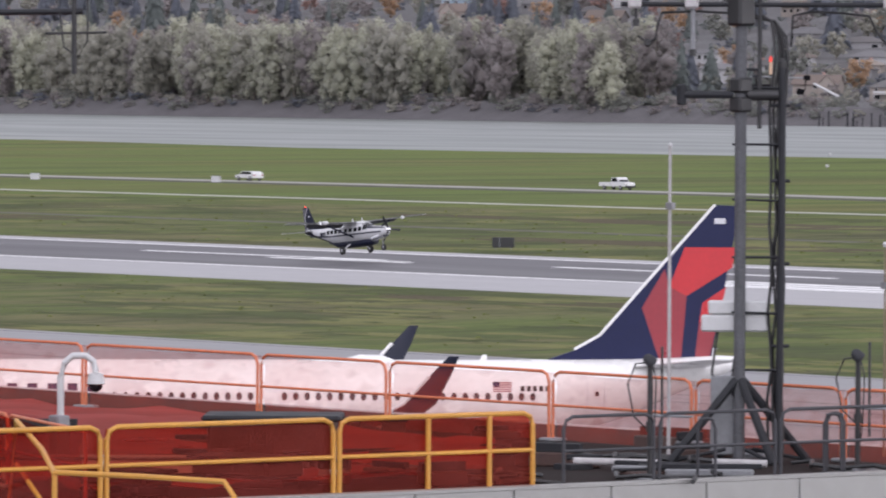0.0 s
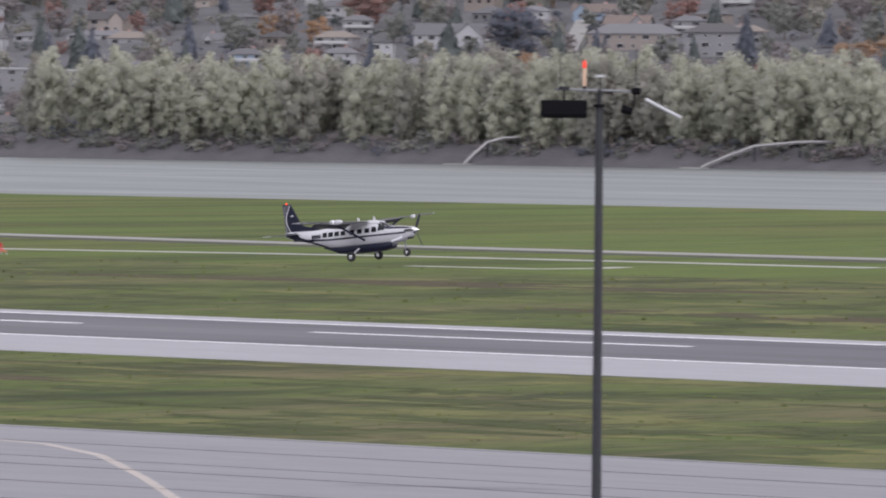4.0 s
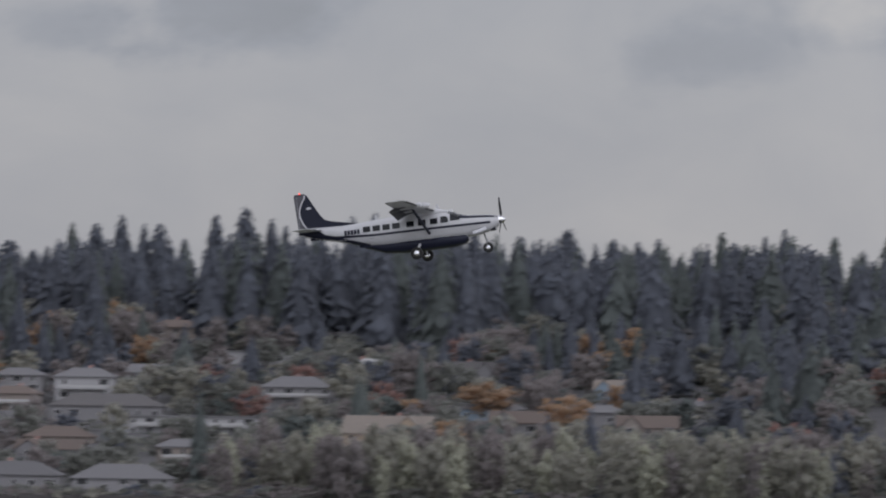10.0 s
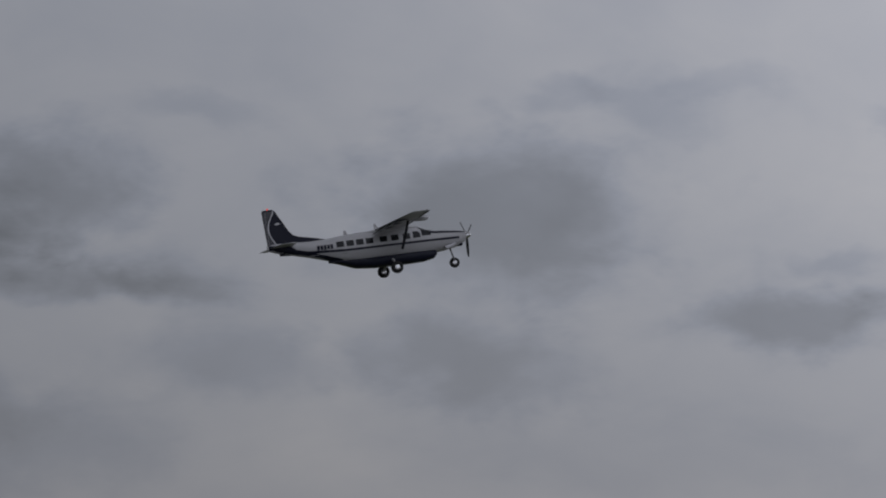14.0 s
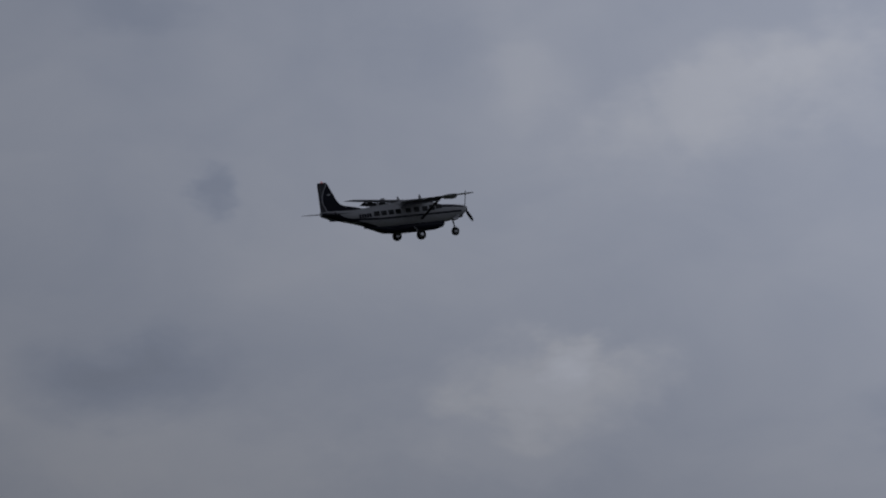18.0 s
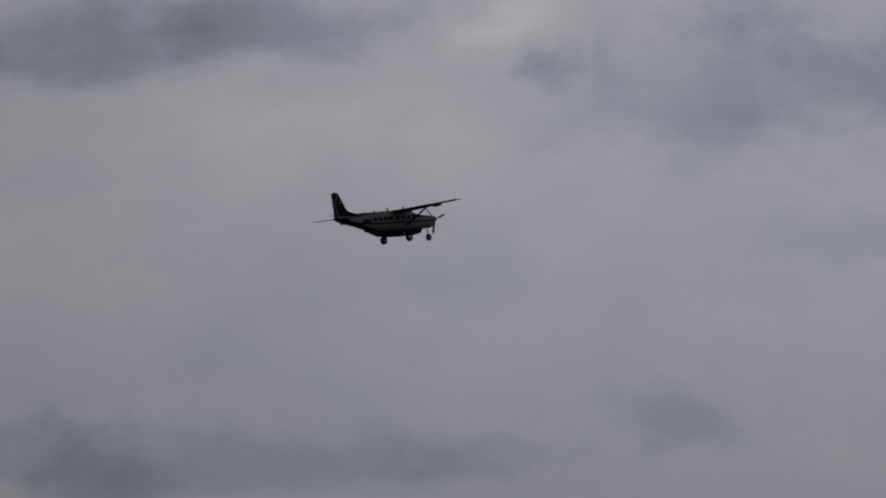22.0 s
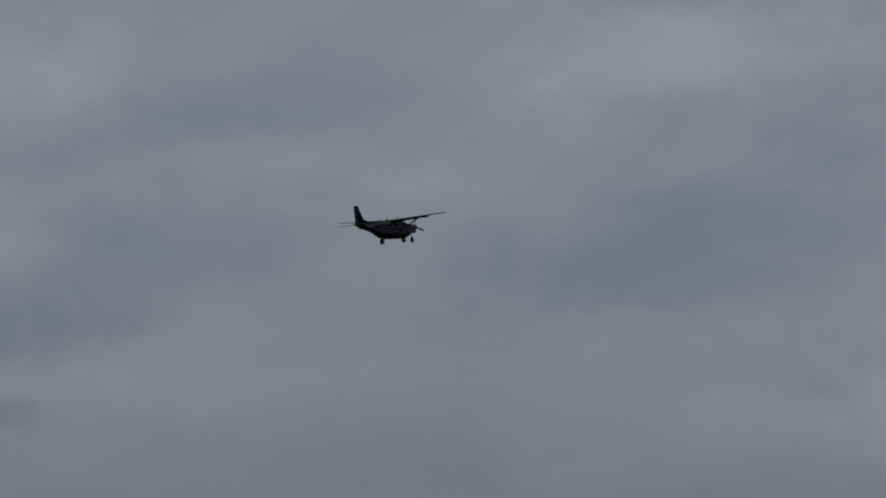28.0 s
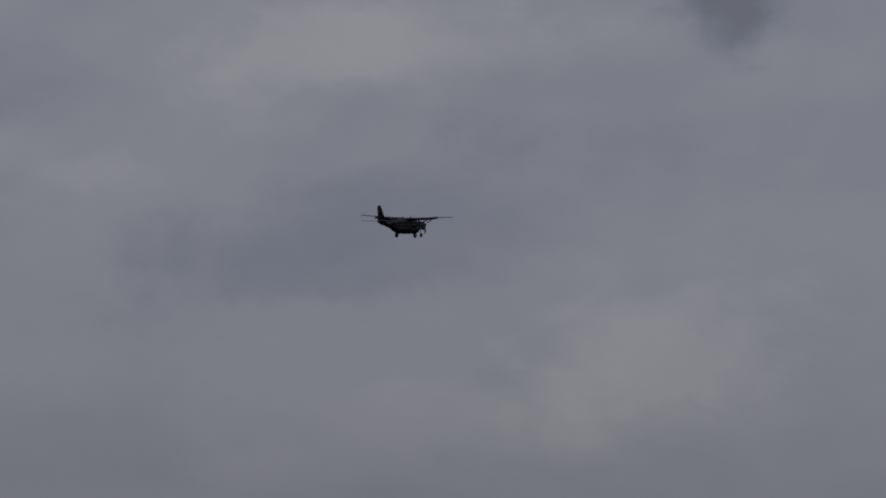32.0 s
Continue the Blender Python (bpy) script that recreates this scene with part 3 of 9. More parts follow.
ribbon("levee_road", RD1, 4.0, 0.03, ROAD, "pale two-lane road along the levee")
# a dark strip that follows the near side of the levee road
ribbon("road_dark_strip", [(x, y - 9.5) for x, y in RD1], 3.2, 0.015, mat("dark ground strip", (0.042, 0.040, 0.030), 0.9, vary=0.4, scale=0.3), "dark strip beside the levee road")
TRACK = mat("light gravel track", (0.33, 0.33, 0.29), 0.85, vary=0.2, scale=0.2)
ribbon("service_road_1", [(-1500, 572), (-830, 576), (-680, 579), (-606, 584), (-548, 602), (-513, 606), (-484, 607.5)], 2.2, 0.03, TRACK, "narrow pale perimeter track in the grass")
ribbon("service_road_2", [(-462, 609), (-430, 612), (-389, 614), (-355, 610), (-306, 608), (-282, 607), (-150, 600), (100, 590)], 2.2, 0.03, TRACK, "narrow pale perimeter track beyond a grassed gap")
ribbon("side_track", [(-517, 570), (-501, 572), (-499, 580), (-501, 586)], 1.2, 0.028, TRACK, "short worn spur beside the perimeter track")
slab("drain", [(-1500, 492), (-560, 490), (-560, 493.5), (-1500, 496)], 0.02, DIRT, "dark damp drainage line in the grass")



def markings():
    def bar(name, x0, x1, y0, y1, m=PAINT, label="white painted runway marking"):
        sh = Shape()
        sh.box(x0, x1, y0, y1, 0.045, 0.058)
        setting(name, sh, m, label)
    for k in range(16):
        x = -633 + 63 * k
        bar("centre_line_%d" % (k + 1), x, x + 38, 408.2, 409.4)
    bar("aiming_bar_1", -300, -254, 384.5, 393.5)
    bar("aiming_bar_2", -303, -256, 414.5, 422.5)
    for k, y in enumerate((388.0, 391.2, 394.4, 414.6, 417.6, 420.6)):
        bar("touchdown_bar_%d" % (k + 1), -468, -439, y, y + 2.0)
    bar("runway_figure_1", -545, -524, 404.6, 406.2)
    bar("runway_figure_2", -541, -527, 407.0, 408.0)
    bar("edge_line_1", -3000, 2500, 386.2, 387.3)
    bar("edge_line_2", -3000, 2500, 422.8, 423.8)
    # taxiway centre line bending away
    pts = [(-292, 273.6), (-283, 273.4), (-271, 270.4), (-261, 264.3), (-252.6, 257.4), (-244, 250.2), (-223.4, 232.3), (-190, 203)]
    ribbon("taxi_line", pts, 0.27, 0.036, YELLOW_LINE, "faded taxiway guide line")
    for k in range(9):
        y = 205 + 9.2 * k + (k % 3) * 1.7
        slab("tar_seam_%d" % (k + 1), [(-430, y), (-150, y + 1.2), (-150, y + 1.5 + 0.2 * (k % 2)), (-430, y + 0.3)], 0.036, mat("tar seam", (0.07, 0.07, 0.075), 0.6, vary=0.2), "dark sealed joint across the apron")


markings()


def patch(name, cx, cy, rx, ry, turn, material, label, seed, top=0.012):
    """A ragged flat patch of bare or worn ground."""
    c, s = math.cos(radians(turn)), math.sin(radians(turn))
    pts = []
    for k in range(44):
        a = 2 * math.pi * k / 44
        g = 1 + 0.75 * noise.noise((math.cos(a) * 1.6 + seed, math.sin(a) * 1.6, seed * 0.7)) + 0.3 * noise.noise((math.cos(a) * 5 + seed, math.sin(a) * 5, 3))
        u, w = rx * g * math.cos(a), ry * g * math.sin(a)
        pts.append((cx + c * u - s * w, cy + s * u + c * w))
    slab(name, pts, top, material, label)


slab("road_junction", [(-430, 634), (-398, 631), (-374, 633), (-348, 648), (-330, 655), (-306, 676), (-314, 697), (-356, 677.5), (-395, 656.5), (-430, 644)], 0.02, WET_ASPHALT, "wet dark asphalt beside the levee road")
for i, (cx, cy, rx, ry, turn) in enumerate(((-352, 548, 15, 4, 20), (-332, 556, 12, 3, 30), (-338, 512, 12, 2, 10), (-366, 540, 9, 3, 0), (-318, 540, 8, 2, 35))):
    patch("mud_patch", cx, cy, rx, ry, turn, DIRT, "dark churned mud round the equipment", 3.1 + i * 5.3, 0.034 + 0.004 * i)
for i, (cx, cy, rx, ry, turn) in enumerate(((-286, 483, 30, 7, 6), (-246, 470, 30, 8, 4), (-262, 500, 20, 4, 10), (-330, 482, 26, 5, 0), (-380, 470, 30, 5, 0), (-215, 490, 24, 6, 5),
                                            (-470, 520, 40, 7, 4), (-560, 470, 40, 6, 0), (-640, 530, 50, 8, 2), (-720, 480, 45, 7, 0), (-440, 350, 22, 3, 3), (-520, 335, 26, 3, 0), (-350, 330, 20, 3, 0))):
    patch("worn_turf", cx, cy, rx, ry, turn, WORN, "worn brown patch in the grass", 40.7 + i * 3.7, 0.009 + 0.001 * (i % 4))
ribbon("rut_track", [(-352, 447), (-330, 446), (-319, 446), (-321, 455), (-316, 464), (-322, 478), (-332, 498), (-344, 518)], 1.1, 0.022, DIRT, "muddy track to the equipment")
slab("dirt_apron", [(-316, 466), (-313, 478), (-322, 496), (-333, 514), (-330, 526), (-345, 524), (-350, 518), (-340, 508), (-326, 486)], 0.03, DIRT, "bare trodden soil beside the track")
ribbon("rut_track", [(-330, 552), (-338, 566), (-350, 595), (-368, 622)], 0.5, 0.02, DIRT, "muddy wheel track up to the road")
ribbon("rut_track", [(-322, 545), (-299, 515), (-278, 503), (-236, 494), (-160, 490)], 0.4, 0.018, DIRT, "muddy wheel track across the grass")


def wet_streaks():
    """Dark damp streaks on the apron, clear of the worn taxiing lane."""
    rng = random.Random(17)
    sh = Shape()
    lane = [(-283, 273), (-261, 264), (-244, 250), (-223, 232), (-190, 203), (-320, 274), (-270, 270)]
    for k in range(170):
        x, y = rng.uniform(-420, -130), rng.uniform(190, 262)
        if any(math.hypot(x - p, y - q) < 13 for p, q in lane):
            continue
        rx, ry, turn = rng.uniform(3, 12), 0.5 + 1.9 * rng.random() ** 2, radians(rng.uniform(12, 28))
        c, s = math.cos(turn), math.sin(turn)
        v = []
        for j in range(26):
            a = 2 * math.pi * j / 26
            g = 1 + 0.8 * noise.noise((math.cos(a) * 2 + k * 3.3, math.sin(a) * 2, k)) + 0.5 * noise.noise((math.cos(a) * 7 + k, math.sin(a) * 7, 9))
            u, w = rx * g * math.cos(a), ry * g * math.sin(a)
            v.append((x + c * u - s * w, y + s * u + c * w, 0.0335 + 0.00001 * k))
        sh.add(v, [tuple(range(26))])
    setting("wet_streaks", sh, mat("damp dark concrete", (0.10, 0.098, 0.105), 0.42, vary=0.25, scale=0.1), "dark damp streaks on the apron concrete")


wet_streaks()


def turf_patches():
    """Ragged patches of straw and of damp dark turf in the mown grass."""
    rng = random.Random(23)
    for name, material, count, label in (("straw_patches", STRAW, 320, "ragged pale straw patches in the mown grass"), ("damp_patches", DAMP_TURF, 320, "ragged dark damp patches in the mown grass")):
        sh = Shape()
        for k in range(count):
            y = rng.choice((rng.uniform(287, 361), rng.uniform(287, 361), rng.uniform(432, 565), rng.uniform(432, 565)))
            x = rng.uniform(-1.55, -0.42) * y
            ry = rng.uniform(0.6, 3.3) * (1.0 if y < 400 else 1.6)
            rx = rng.uniform(2, 8)
            turn = radians(rng.uniform(-2, 5))
            c, s = math.cos(turn), math.sin(turn)
            v = []
            for j in range(30):
                a = 2 * math.pi * j / 30
                g = 1 + 0.9 * noise.noise((math.cos(a) * 2 + k * 3.3, math.sin(a) * 2, k)) + 0.6 * noise.noise((math.cos(a) * 9 + k, math.sin(a) * 9, 9))
                u, w = rx * g * math.cos(a), ry * g * math.sin(a)
                v.append((x + c * u - s * w, y + s * u + c * w, 0.012 + 0.00001 * k))
            sh.add(v, [tuple(range(30))])
        tagged(part(name, sh, material), label, "grass", kind="stuff")


STRAW = mat("pale straw turf", (0.136, 0.138, 0.052), 0.95, vary=0.3, scale=0.2, bump=0.03, fine=10, spec=0.15)
DAMP_TURF = mat("damp dark turf", (0.064, 0.076, 0.028), 0.95, vary=0.3, scale=0.2, bump=0.03, fine=10, spec=0.15)
turf_patches()


# ---- the turboprop ----
def oval(x, zc, hw, up, down, p=2.3, n=28):
    """A fuselage section: half width, height above and depth below its centre line."""
    ring = []
    for k in range(n):
        t = 2 * math.pi * k / n
        c, s = math.cos(t), math.sin(t)
        y = hw * math.copysign(abs(c) ** (2 / p), c)
        z = (up if s > 0 else down) * math.copysign(abs(s) ** (2 / p), s)
        ring.append((x, y, zc + z))
    return ring


CARAVAN_BODY = (  # x, centre, half width, up, down
    (-0.42, 1.87, 0.30, 0.24, 0.30), (-0.62, 1.87, 0.42, 0.29, 0.46), (-1.1, 1.88, 0.52, 0.36, 0.66), (-1.8, 1.90, 0.62, 0.42, 0.80),
    (-2.4, 1.90, 0.70, 0.46, 0.86), (-2.95, 1.90, 0.77, 0.62, 0.90), (-3.45, 1.90, 0.80, 0.86, 0.92), (-4.0, 1.90, 0.82, 0.93, 0.93),
    (-5.5, 1.90, 0.82, 0.93, 0.93), (-6.8, 1.90, 0.82, 0.90, 0.92), (-8.0, 1.95, 0.78, 0.78, 0.86), (-9.0, 2.04, 0.66, 0.60, 0.72),
    (-10.0, 2.16, 0.52, 0.46, 0.55), (-11.0, 2.28, 0.38, 0.38, 0.42), (-12.0, 2.40, 0.22, 0.30, 0.30), (-12.62, 2.48, 0.08, 0.20, 0.16))


def body_row(x):
    rows = CARAVAN_BODY
    for a, b in zip(rows, rows[1:]):
        if b[0] <= x <= a[0]:
            k = (x - a[0]) / (b[0] - a[0])
            return [p + (q - p) * k for p, q in zip(a, b)][1:]
    return rows[-1][1:]


def body_side(x, z, p=2.3):
    """Half width of the fuselage at a station and height."""
    zc, hw, up, down = body_row(x)
    h = up if z > zc else down
    k = min(abs(z - zc) / h, 0.995)
    return hw * (1 - k ** p) ** (1 / p)


def side_strip(xs, lo, hi, out=0.012, side=1):
    """A strip that lies on the fuselage side between two height curves."""
    sh = Shape()
    v, n = [], 5
    for x in xs:
        for k in range(n):
            z = lo(x) + (hi(x) - lo(x)) * k / (n - 1)
            v.append((x, side * (body_side(x, z) + out), z))
    f = [(i * n + k, i * n + k + 1, (i + 1) * n + k + 1, (i + 1) * n + k) for i in range(len(xs) - 1) for k in range(n - 1)]
    return sh.add(v, f if side > 0 else [q[::-1] for q in f])


def foil(sh, root, tip, slot=0, n=14, droop=0.0):
    """A wing panel between two sections: (x of leading edge, y, z, chord, thickness); droop: how steeply it slopes down to the rear."""
    rows = []
    for x, y, z, c, t in (root, tip):
        ring = []
        for k in range(n):
            a = 2 * math.pi * k / n
            u = 0.5 - 0.5 * math.cos(a)
            half = t * c * 1.5 * (0.30 * math.sqrt(u) - 0.13 * u - 0.17 * u * u * u) * 1.9
            ring.append((x - c * u, y, z - droop * c * u + (half if a <= math.pi else -half * 0.55)))
        rows.append(ring)
    if tip[1] < root[1]:
        rows = [r[::-1] for r in rows]
    return sh.rings(rows, slot)


def wheel(name, parent, x, y, z, r, w):
    ob = part(name, Shape().lathe([(-w / 2, r * 0.55), (-w / 2, r * 0.85), (-w * 0.36, r * 0.97), (0, r), (w * 0.36, r * 0.97), (w / 2, r * 0.85), (w / 2, r * 0.55)], (0, 0, 0), (0, 1, 0), 22), TYRE, parent, "black rubber tyre", smooth=True, at=pose(x, y, z))
    part("hub", Shape().lathe([(-w * 0.54, 0.03), (-w * 0.54, r * 0.34), (-w * 0.4, r * 0.58), (w * 0.4, r * 0.58), (w * 0.54, r * 0.34), (w * 0.54, 0.03)], (0, 0, 0), (0, 1, 0), 16), CHROME, ob, "pale metal wheel hub", smooth=True)
    return ob


def build_caravan():
    plane = thing("turboprop_aircraft", "white and navy single-engine turboprop with high strutted wing", "aircraft")
    part("fuselage", Shape().rings([oval(*r) for r in CARAVAN_BODY]), WHITE, plane, "glossy white fuselage", smooth=True)
    xs = [-0.9 - 0.25 * i for i in range(45)]
    for s in (1, -1):
        part("stripe", side_strip(xs, lambda x: 1.70 - 0.004 * x + (0.05 * (-8 - x) if x < -8 else 0), lambda x: 1.83 - 0.004 * x + (0.06 * (-8 - x) if x < -8 else 0), side=s), NAVY, plane, "navy cheat line", smooth=True)
        part("stripe", side_strip(xs[2:38], lambda x: 1.56 - 0.004 * x + (0.05 * (-8 - x) if x < -8 else 0), lambda x: 1.60 - 0.004 * x + (0.05 * (-8 - x) if x < -8 else 0), side=s), SILVER, plane, "thin silver pinstripe", smooth=True)
        # dark tail underside
        part("tail_colour", side_strip([-8.2 - 0.2 * i for i in range(21)], lambda x: body_row(x)[0] - body_row(x)[3] * 0.985, lambda x: body_row(x)[0] - body_row(x)[3] * (0.80 - 0.16 * (-8.2 - x)) if x > -10.2 else body_row(x)[0] + min(-0.2 + (-10.2 - x) * 0.15, 0.1), side=s), NAVY, plane, "navy lower tail", smooth=True)
        # anti-glare nose top
        part("nose_panel", side_strip([-0.5 - 0.2 * i for i in range(12)], lambda x: body_row(x)[0] + body_row(x)[2] * 0.55, lambda x: body_row(x)[0] + body_row(x)[2] * 0.995, side=s), NAVY, plane, "navy cowling top", smooth=True)
        # cabin windows
        for i, x in enumerate((-8.32, -7.72, -7.12, -6.52, -5.66, -4.95, -4.22)):
            w = 0.23
            part("cabin_window", side_strip([x - w + 2 * w * k / 4 for k in range(5)], lambda q: 2.02, lambda q: 2.36, 0.014, s), GLASS, plane, "dark cabin window", smooth=True)
        part("door_window", side_strip([-3.82, -3.7, -3.5, -3.36], lambda q: 2.03, lambda q: 2.42 if q < -3.45 else 2.30, 0.014, s), GLASS, plane, "dark cockpit door window", smooth=True)
        part("side_windscreen", side_strip([-3.26, -3.1, -2.95, -2.8, -2.68], lambda q: 2.10, lambda q: min(2.56, body_row(q)[0] + body_row(q)[2] * 0.9), 0.014, s), GLASS, plane, "dark windscreen quarter", smooth=True)
        # lettering reduced to bars
        for k in range(5):
            x = -9.72 + 0.2 * k
            part("registration_bar", side_strip([x, x + 0.08, x + 0.16], lambda q: 1.98, lambda q: 2.26, 0.014, s), NAVY, plane, "dark registration bar")
        part("cargo_door_line", side_strip([-8.72, -8.70], lambda q: 1.35, lambda q: 2.5, 0.013, s), SILVER, plane)
        part("cockpit_door_line", side_strip([-3.98, -3.96], lambda q: 1.25, lambda q: 2.5, 0.013, s), SILVER, plane)
    wind = Shape()
    v = []
    for x, z in ((-2.52, 2.36), (-2.85, 2.53), (-3.2, 2.72), (-3.42, 2.79)):
        zc, hw, up, down = body_row(x)
        for y in (-0.55, -0.28, 0, 0.28, 0.55):
            k = (1 - min(abs(y) / hw, 0.99) ** 2.3) ** (1 / 2.3)
            v.append((x, y, zc + up * k + 0.012))
    wind.add(v, [(i * 5 + k, i * 5 + k + 1, i * 5 + k + 6, i * 5 + k + 5) for i in range(3) for k in range(4)])
    part("windscreen", wind, GLASS, plane, "dark raked windscreen", smooth=True)
    # belly pod
    pod = [oval(x, 1.02, hw, 0.25, d, 2.6) for x, hw, d in ((-2.35, 0.35, 0.12), (-2.55, 0.55, 0.32), (-3.2, 0.68, 0.44), (-4.5, 0.74, 0.47), (-6.2, 0.72, 0.46), (-7.4, 0.6, 0.34), (-8.4, 0.42, 0.13), (-8.95, 0.2, -0.06))]
    for r in pod[-2:]:
        for i, (x, y, z) in enumerate(r):
            r[i] = (x, y, z + 0.16)
    part("belly_pod", Shape().rings(pod), NAVY, plane, "navy cargo pod under the belly", smooth=True)
    # wing, struts, tail
    for s in (1, -1):
        w = Shape()
        foil(w, (-4.1, s * 0.3, 2.80, 1.98, 0.16), (-4.45, s * 7.7, 3.12, 1.22, 0.12), 0, 18)
        foil(w, (-4.45, s * 7.7, 3.12, 1.22, 0.12), (-4.75, s * 7.94, 3.14, 0.75, 0.06), 0, 18)
        wing = part("wing", w, [WHITE, UNDER_SHADE], plane, "white high wing with shade painted underneath", smooth=True)
        # downward faces take the colour that holds the shade
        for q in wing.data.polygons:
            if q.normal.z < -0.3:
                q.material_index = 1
        # flap and tracks are wholly in the underside shade colour
        fl = Shape()
        foil(fl, (-5.74, s * 0.82, 2.77, 0.62, 0.16), (-5.52, s * 5.2, 2.97, 0.46, 0.15), 0, 12, droop=0.5)
        part("flap", fl, UNDER_SHADE, wing, "lowered wing flap", smooth=True)
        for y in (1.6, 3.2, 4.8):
            part("flap_track", Shape().prism([(-5.0, 2.71 + 0.045 * y), (-5.75, 2.62 + 0.045 * y), (-6.08, 2.47 + 0.052 * y), (-5.85, 2.70 + 0.045 * y), (-5.2, 2.76 + 0.045 * y)], s * y - 0.035, s * y + 0.035), UNDER_SHADE, wing)
        part("strut", Shape().tube([(-4.55, s * 0.79, 1.50), (-4.85, s * 3.9, 2.9)], 0.085, 8), NAVY, plane, "dark wing strut", smooth=True)
        lamp = part("landing_light", Shape().lathe([(-0.16, 0.135), (-0.10, 0.15), (0.03, 0.15), (0.14, 0.10)], (-4.24, s * 4.78, 2.985), (-1, 0, 0), 12), WHITE, wing, "landing light housing in the leading edge", smooth=True)
        part("lens", Shape().lathe([(-0.10, 0.01), (-0.095, 0.13), (-0.05, 0.13)], (-4.24, s * 4.78, 2.985), (-1, 0, 0), 12), WHITE_LAMP, lamp, "lit lens")
        for y0, y1 in ((1.0, 3.6), (5.1, 7.3)):
            bt = Shape()
            ends = []
            for y in (y0, y1):
                k = (y - 0.3) / 7.4
                ends.append((-4.07 - 0.35 * k, s * y, 2.795 + 0.32 * k, 0.30, 0.62 - 0.22 * k))
            foil(bt, *ends, 0, 12)
            part("deicing_boot", bt, BOOT, wing, "dark grey de-icing boot on the leading edge", smooth=True)
        part("tip_light", Shape().lathe([(-0.06, 0.01), (0, 0.05), (0.06, 0.01)], (-4.72, s * 7.95, 3.15), (0, 1, 0), 8), WHITE_BOX, wing, "small wingtip lamp")
        t = Shape()
        foil(t, (-11.05, s * 0.08, 2.47, 1.4, 0.10), (-11.5, s * 3.1, 2.47, 0.9, 0.09), 0, 14)
        tail = part("tailplane", t, [WHITE, UNDER_SHADE], plane, "white horizontal tailplane with shade painted underneath", smooth=True)
        # painted shade on the tailplane's lower faces as well
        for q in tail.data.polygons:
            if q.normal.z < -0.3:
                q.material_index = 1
        xs = [-10.75 - 0.15 * k for k in range(13)]
        part("tail_panel", side_strip(xs, lambda q: body_row(q)[0] - 0.98 * body_row(q)[3], lambda q: body_row(q)[0] + body_row(q)[2] * min(-0.5 + (-10.75 - q) * 1.6, 0.97), 0.014, s), NAVY, plane, "navy paint round the tail cone", smooth=True)
        # main gear
        part("gear_leg", Shape().tube([(-5.2, s * 0.5, 1.02), (-5.24, s * 1.1, 0.72), (-5.27, s * 1.5, 0.40)], 0.075, 8, r2=0.05), WHITE, plane, "white sprung gear leg", smooth=True)
        wheel("main_wheel", plane, -5.27, s * 1.62, 0.37, 0.37, 0.24)
    part("radar_pod", Shape().lathe([(-0.5, 0.02), (-0.45, 0.1), (-0.3, 0.17), (0.0, 0.19), (0.5, 0.15), (0.95, 0.04)], (-4.15, -4.25, 2.95), (-1, 0, 0), 16), WHITE, plane, "pale grey radar pod on the wing leading edge", smooth=True)
    part("wing_fairing", Shape().rings([oval(x, 2.72, hw, u, 0.2, 2.4, 20) for x, hw, u in ((-3.4, 0.45, 0.06), (-4.1, 0.62, 0.22), (-5.2, 0.64, 0.22), (-6.2, 0.55, 0.1), (-7.0, 0.3, 0.0))]), WHITE, plane, smooth=True)
    fin = Shape()
    fin.prism([(-8.85, 2.60), (-9.6, 2.78), (-10.6, 2.98), (-10.95, 3.12), (-11.2, 3.42), (-11.88, 4.66), (-12.02, 4.76), (-12.62, 4.76), (-12.66, 4.5), (-12.55, 2.40), (-11.0, 2.40)], -0.055, 0.055)
    fin_ob = part("fin", fin, NAVY, plane, "navy swept fin with dorsal fillet")
    for s in (1, -1):
        # the navy field ends in a curve; a white crescent and the pale rudder lie behind it
        edge = []
        for k in range(13):
            a = k / 12
            edge.append((-11.92 - 0.42 * math.sin(math.pi * min(a * 1.08, 1.0)) ** 0.9 - 0.05 * a, 2.58 + 2.10 * a))
        for name, d0, d1, out, m, label in (("rudder_panel", 0.12, None, 0.060, RUDDER, "pale grey rudder"), ("crescent", 0.0, 0.09, 0.064, SILVER, "silver crescent on the fin")):
            v = []
            for x, z in edge:
                v += [(x - d0, s * out, z), (max(x - d1, -12.6) if d1 else -12.535 - 0.06 * (z - 2.40), s * out, z)]
            part(name, Shape().add(v, [(2 * k, 2 * k + 1, 2 * k + 3, 2 * k + 2) for k in range(12)]), m, fin_ob, label)
        part("emblem", Shape().add([(-11.62, s * 0.062, 3.86), (-11.87, s * 0.062, 3.80), (-12.02, s * 0.062, 3.88), (-11.79, s * 0.062, 3.96)], [(0, 1, 2, 3)]), SILVER, fin_ob, "small pale emblem")
    part("rudder_line", Shape().box(-12.50, -12.49, -0.062, 0.062, 2.5, 4.6), SILVER, fin_ob)
    part("beacon", Shape().lathe([(0, 0.05), (0.06, 0.05), (0.11, 0.02)], (-12.3, 0, 4.76), (0, 0, 1), 10), RED_LAMP, fin_ob, "lit red beacon")
    part("ventral_strake", Shape().prism([(-10.4, 1.95), (-11.9, 2.22), (-11.6, 1.92)], -0.02, 0.02), NAVY, plane)
    # nose gear
    part("nose_leg", Shape().tube([(-1.45, 0, 1.3), (-1.3, 0, 0.62)], 0.05, 8), STEEL, plane, "grey nose gear leg", smooth=True)
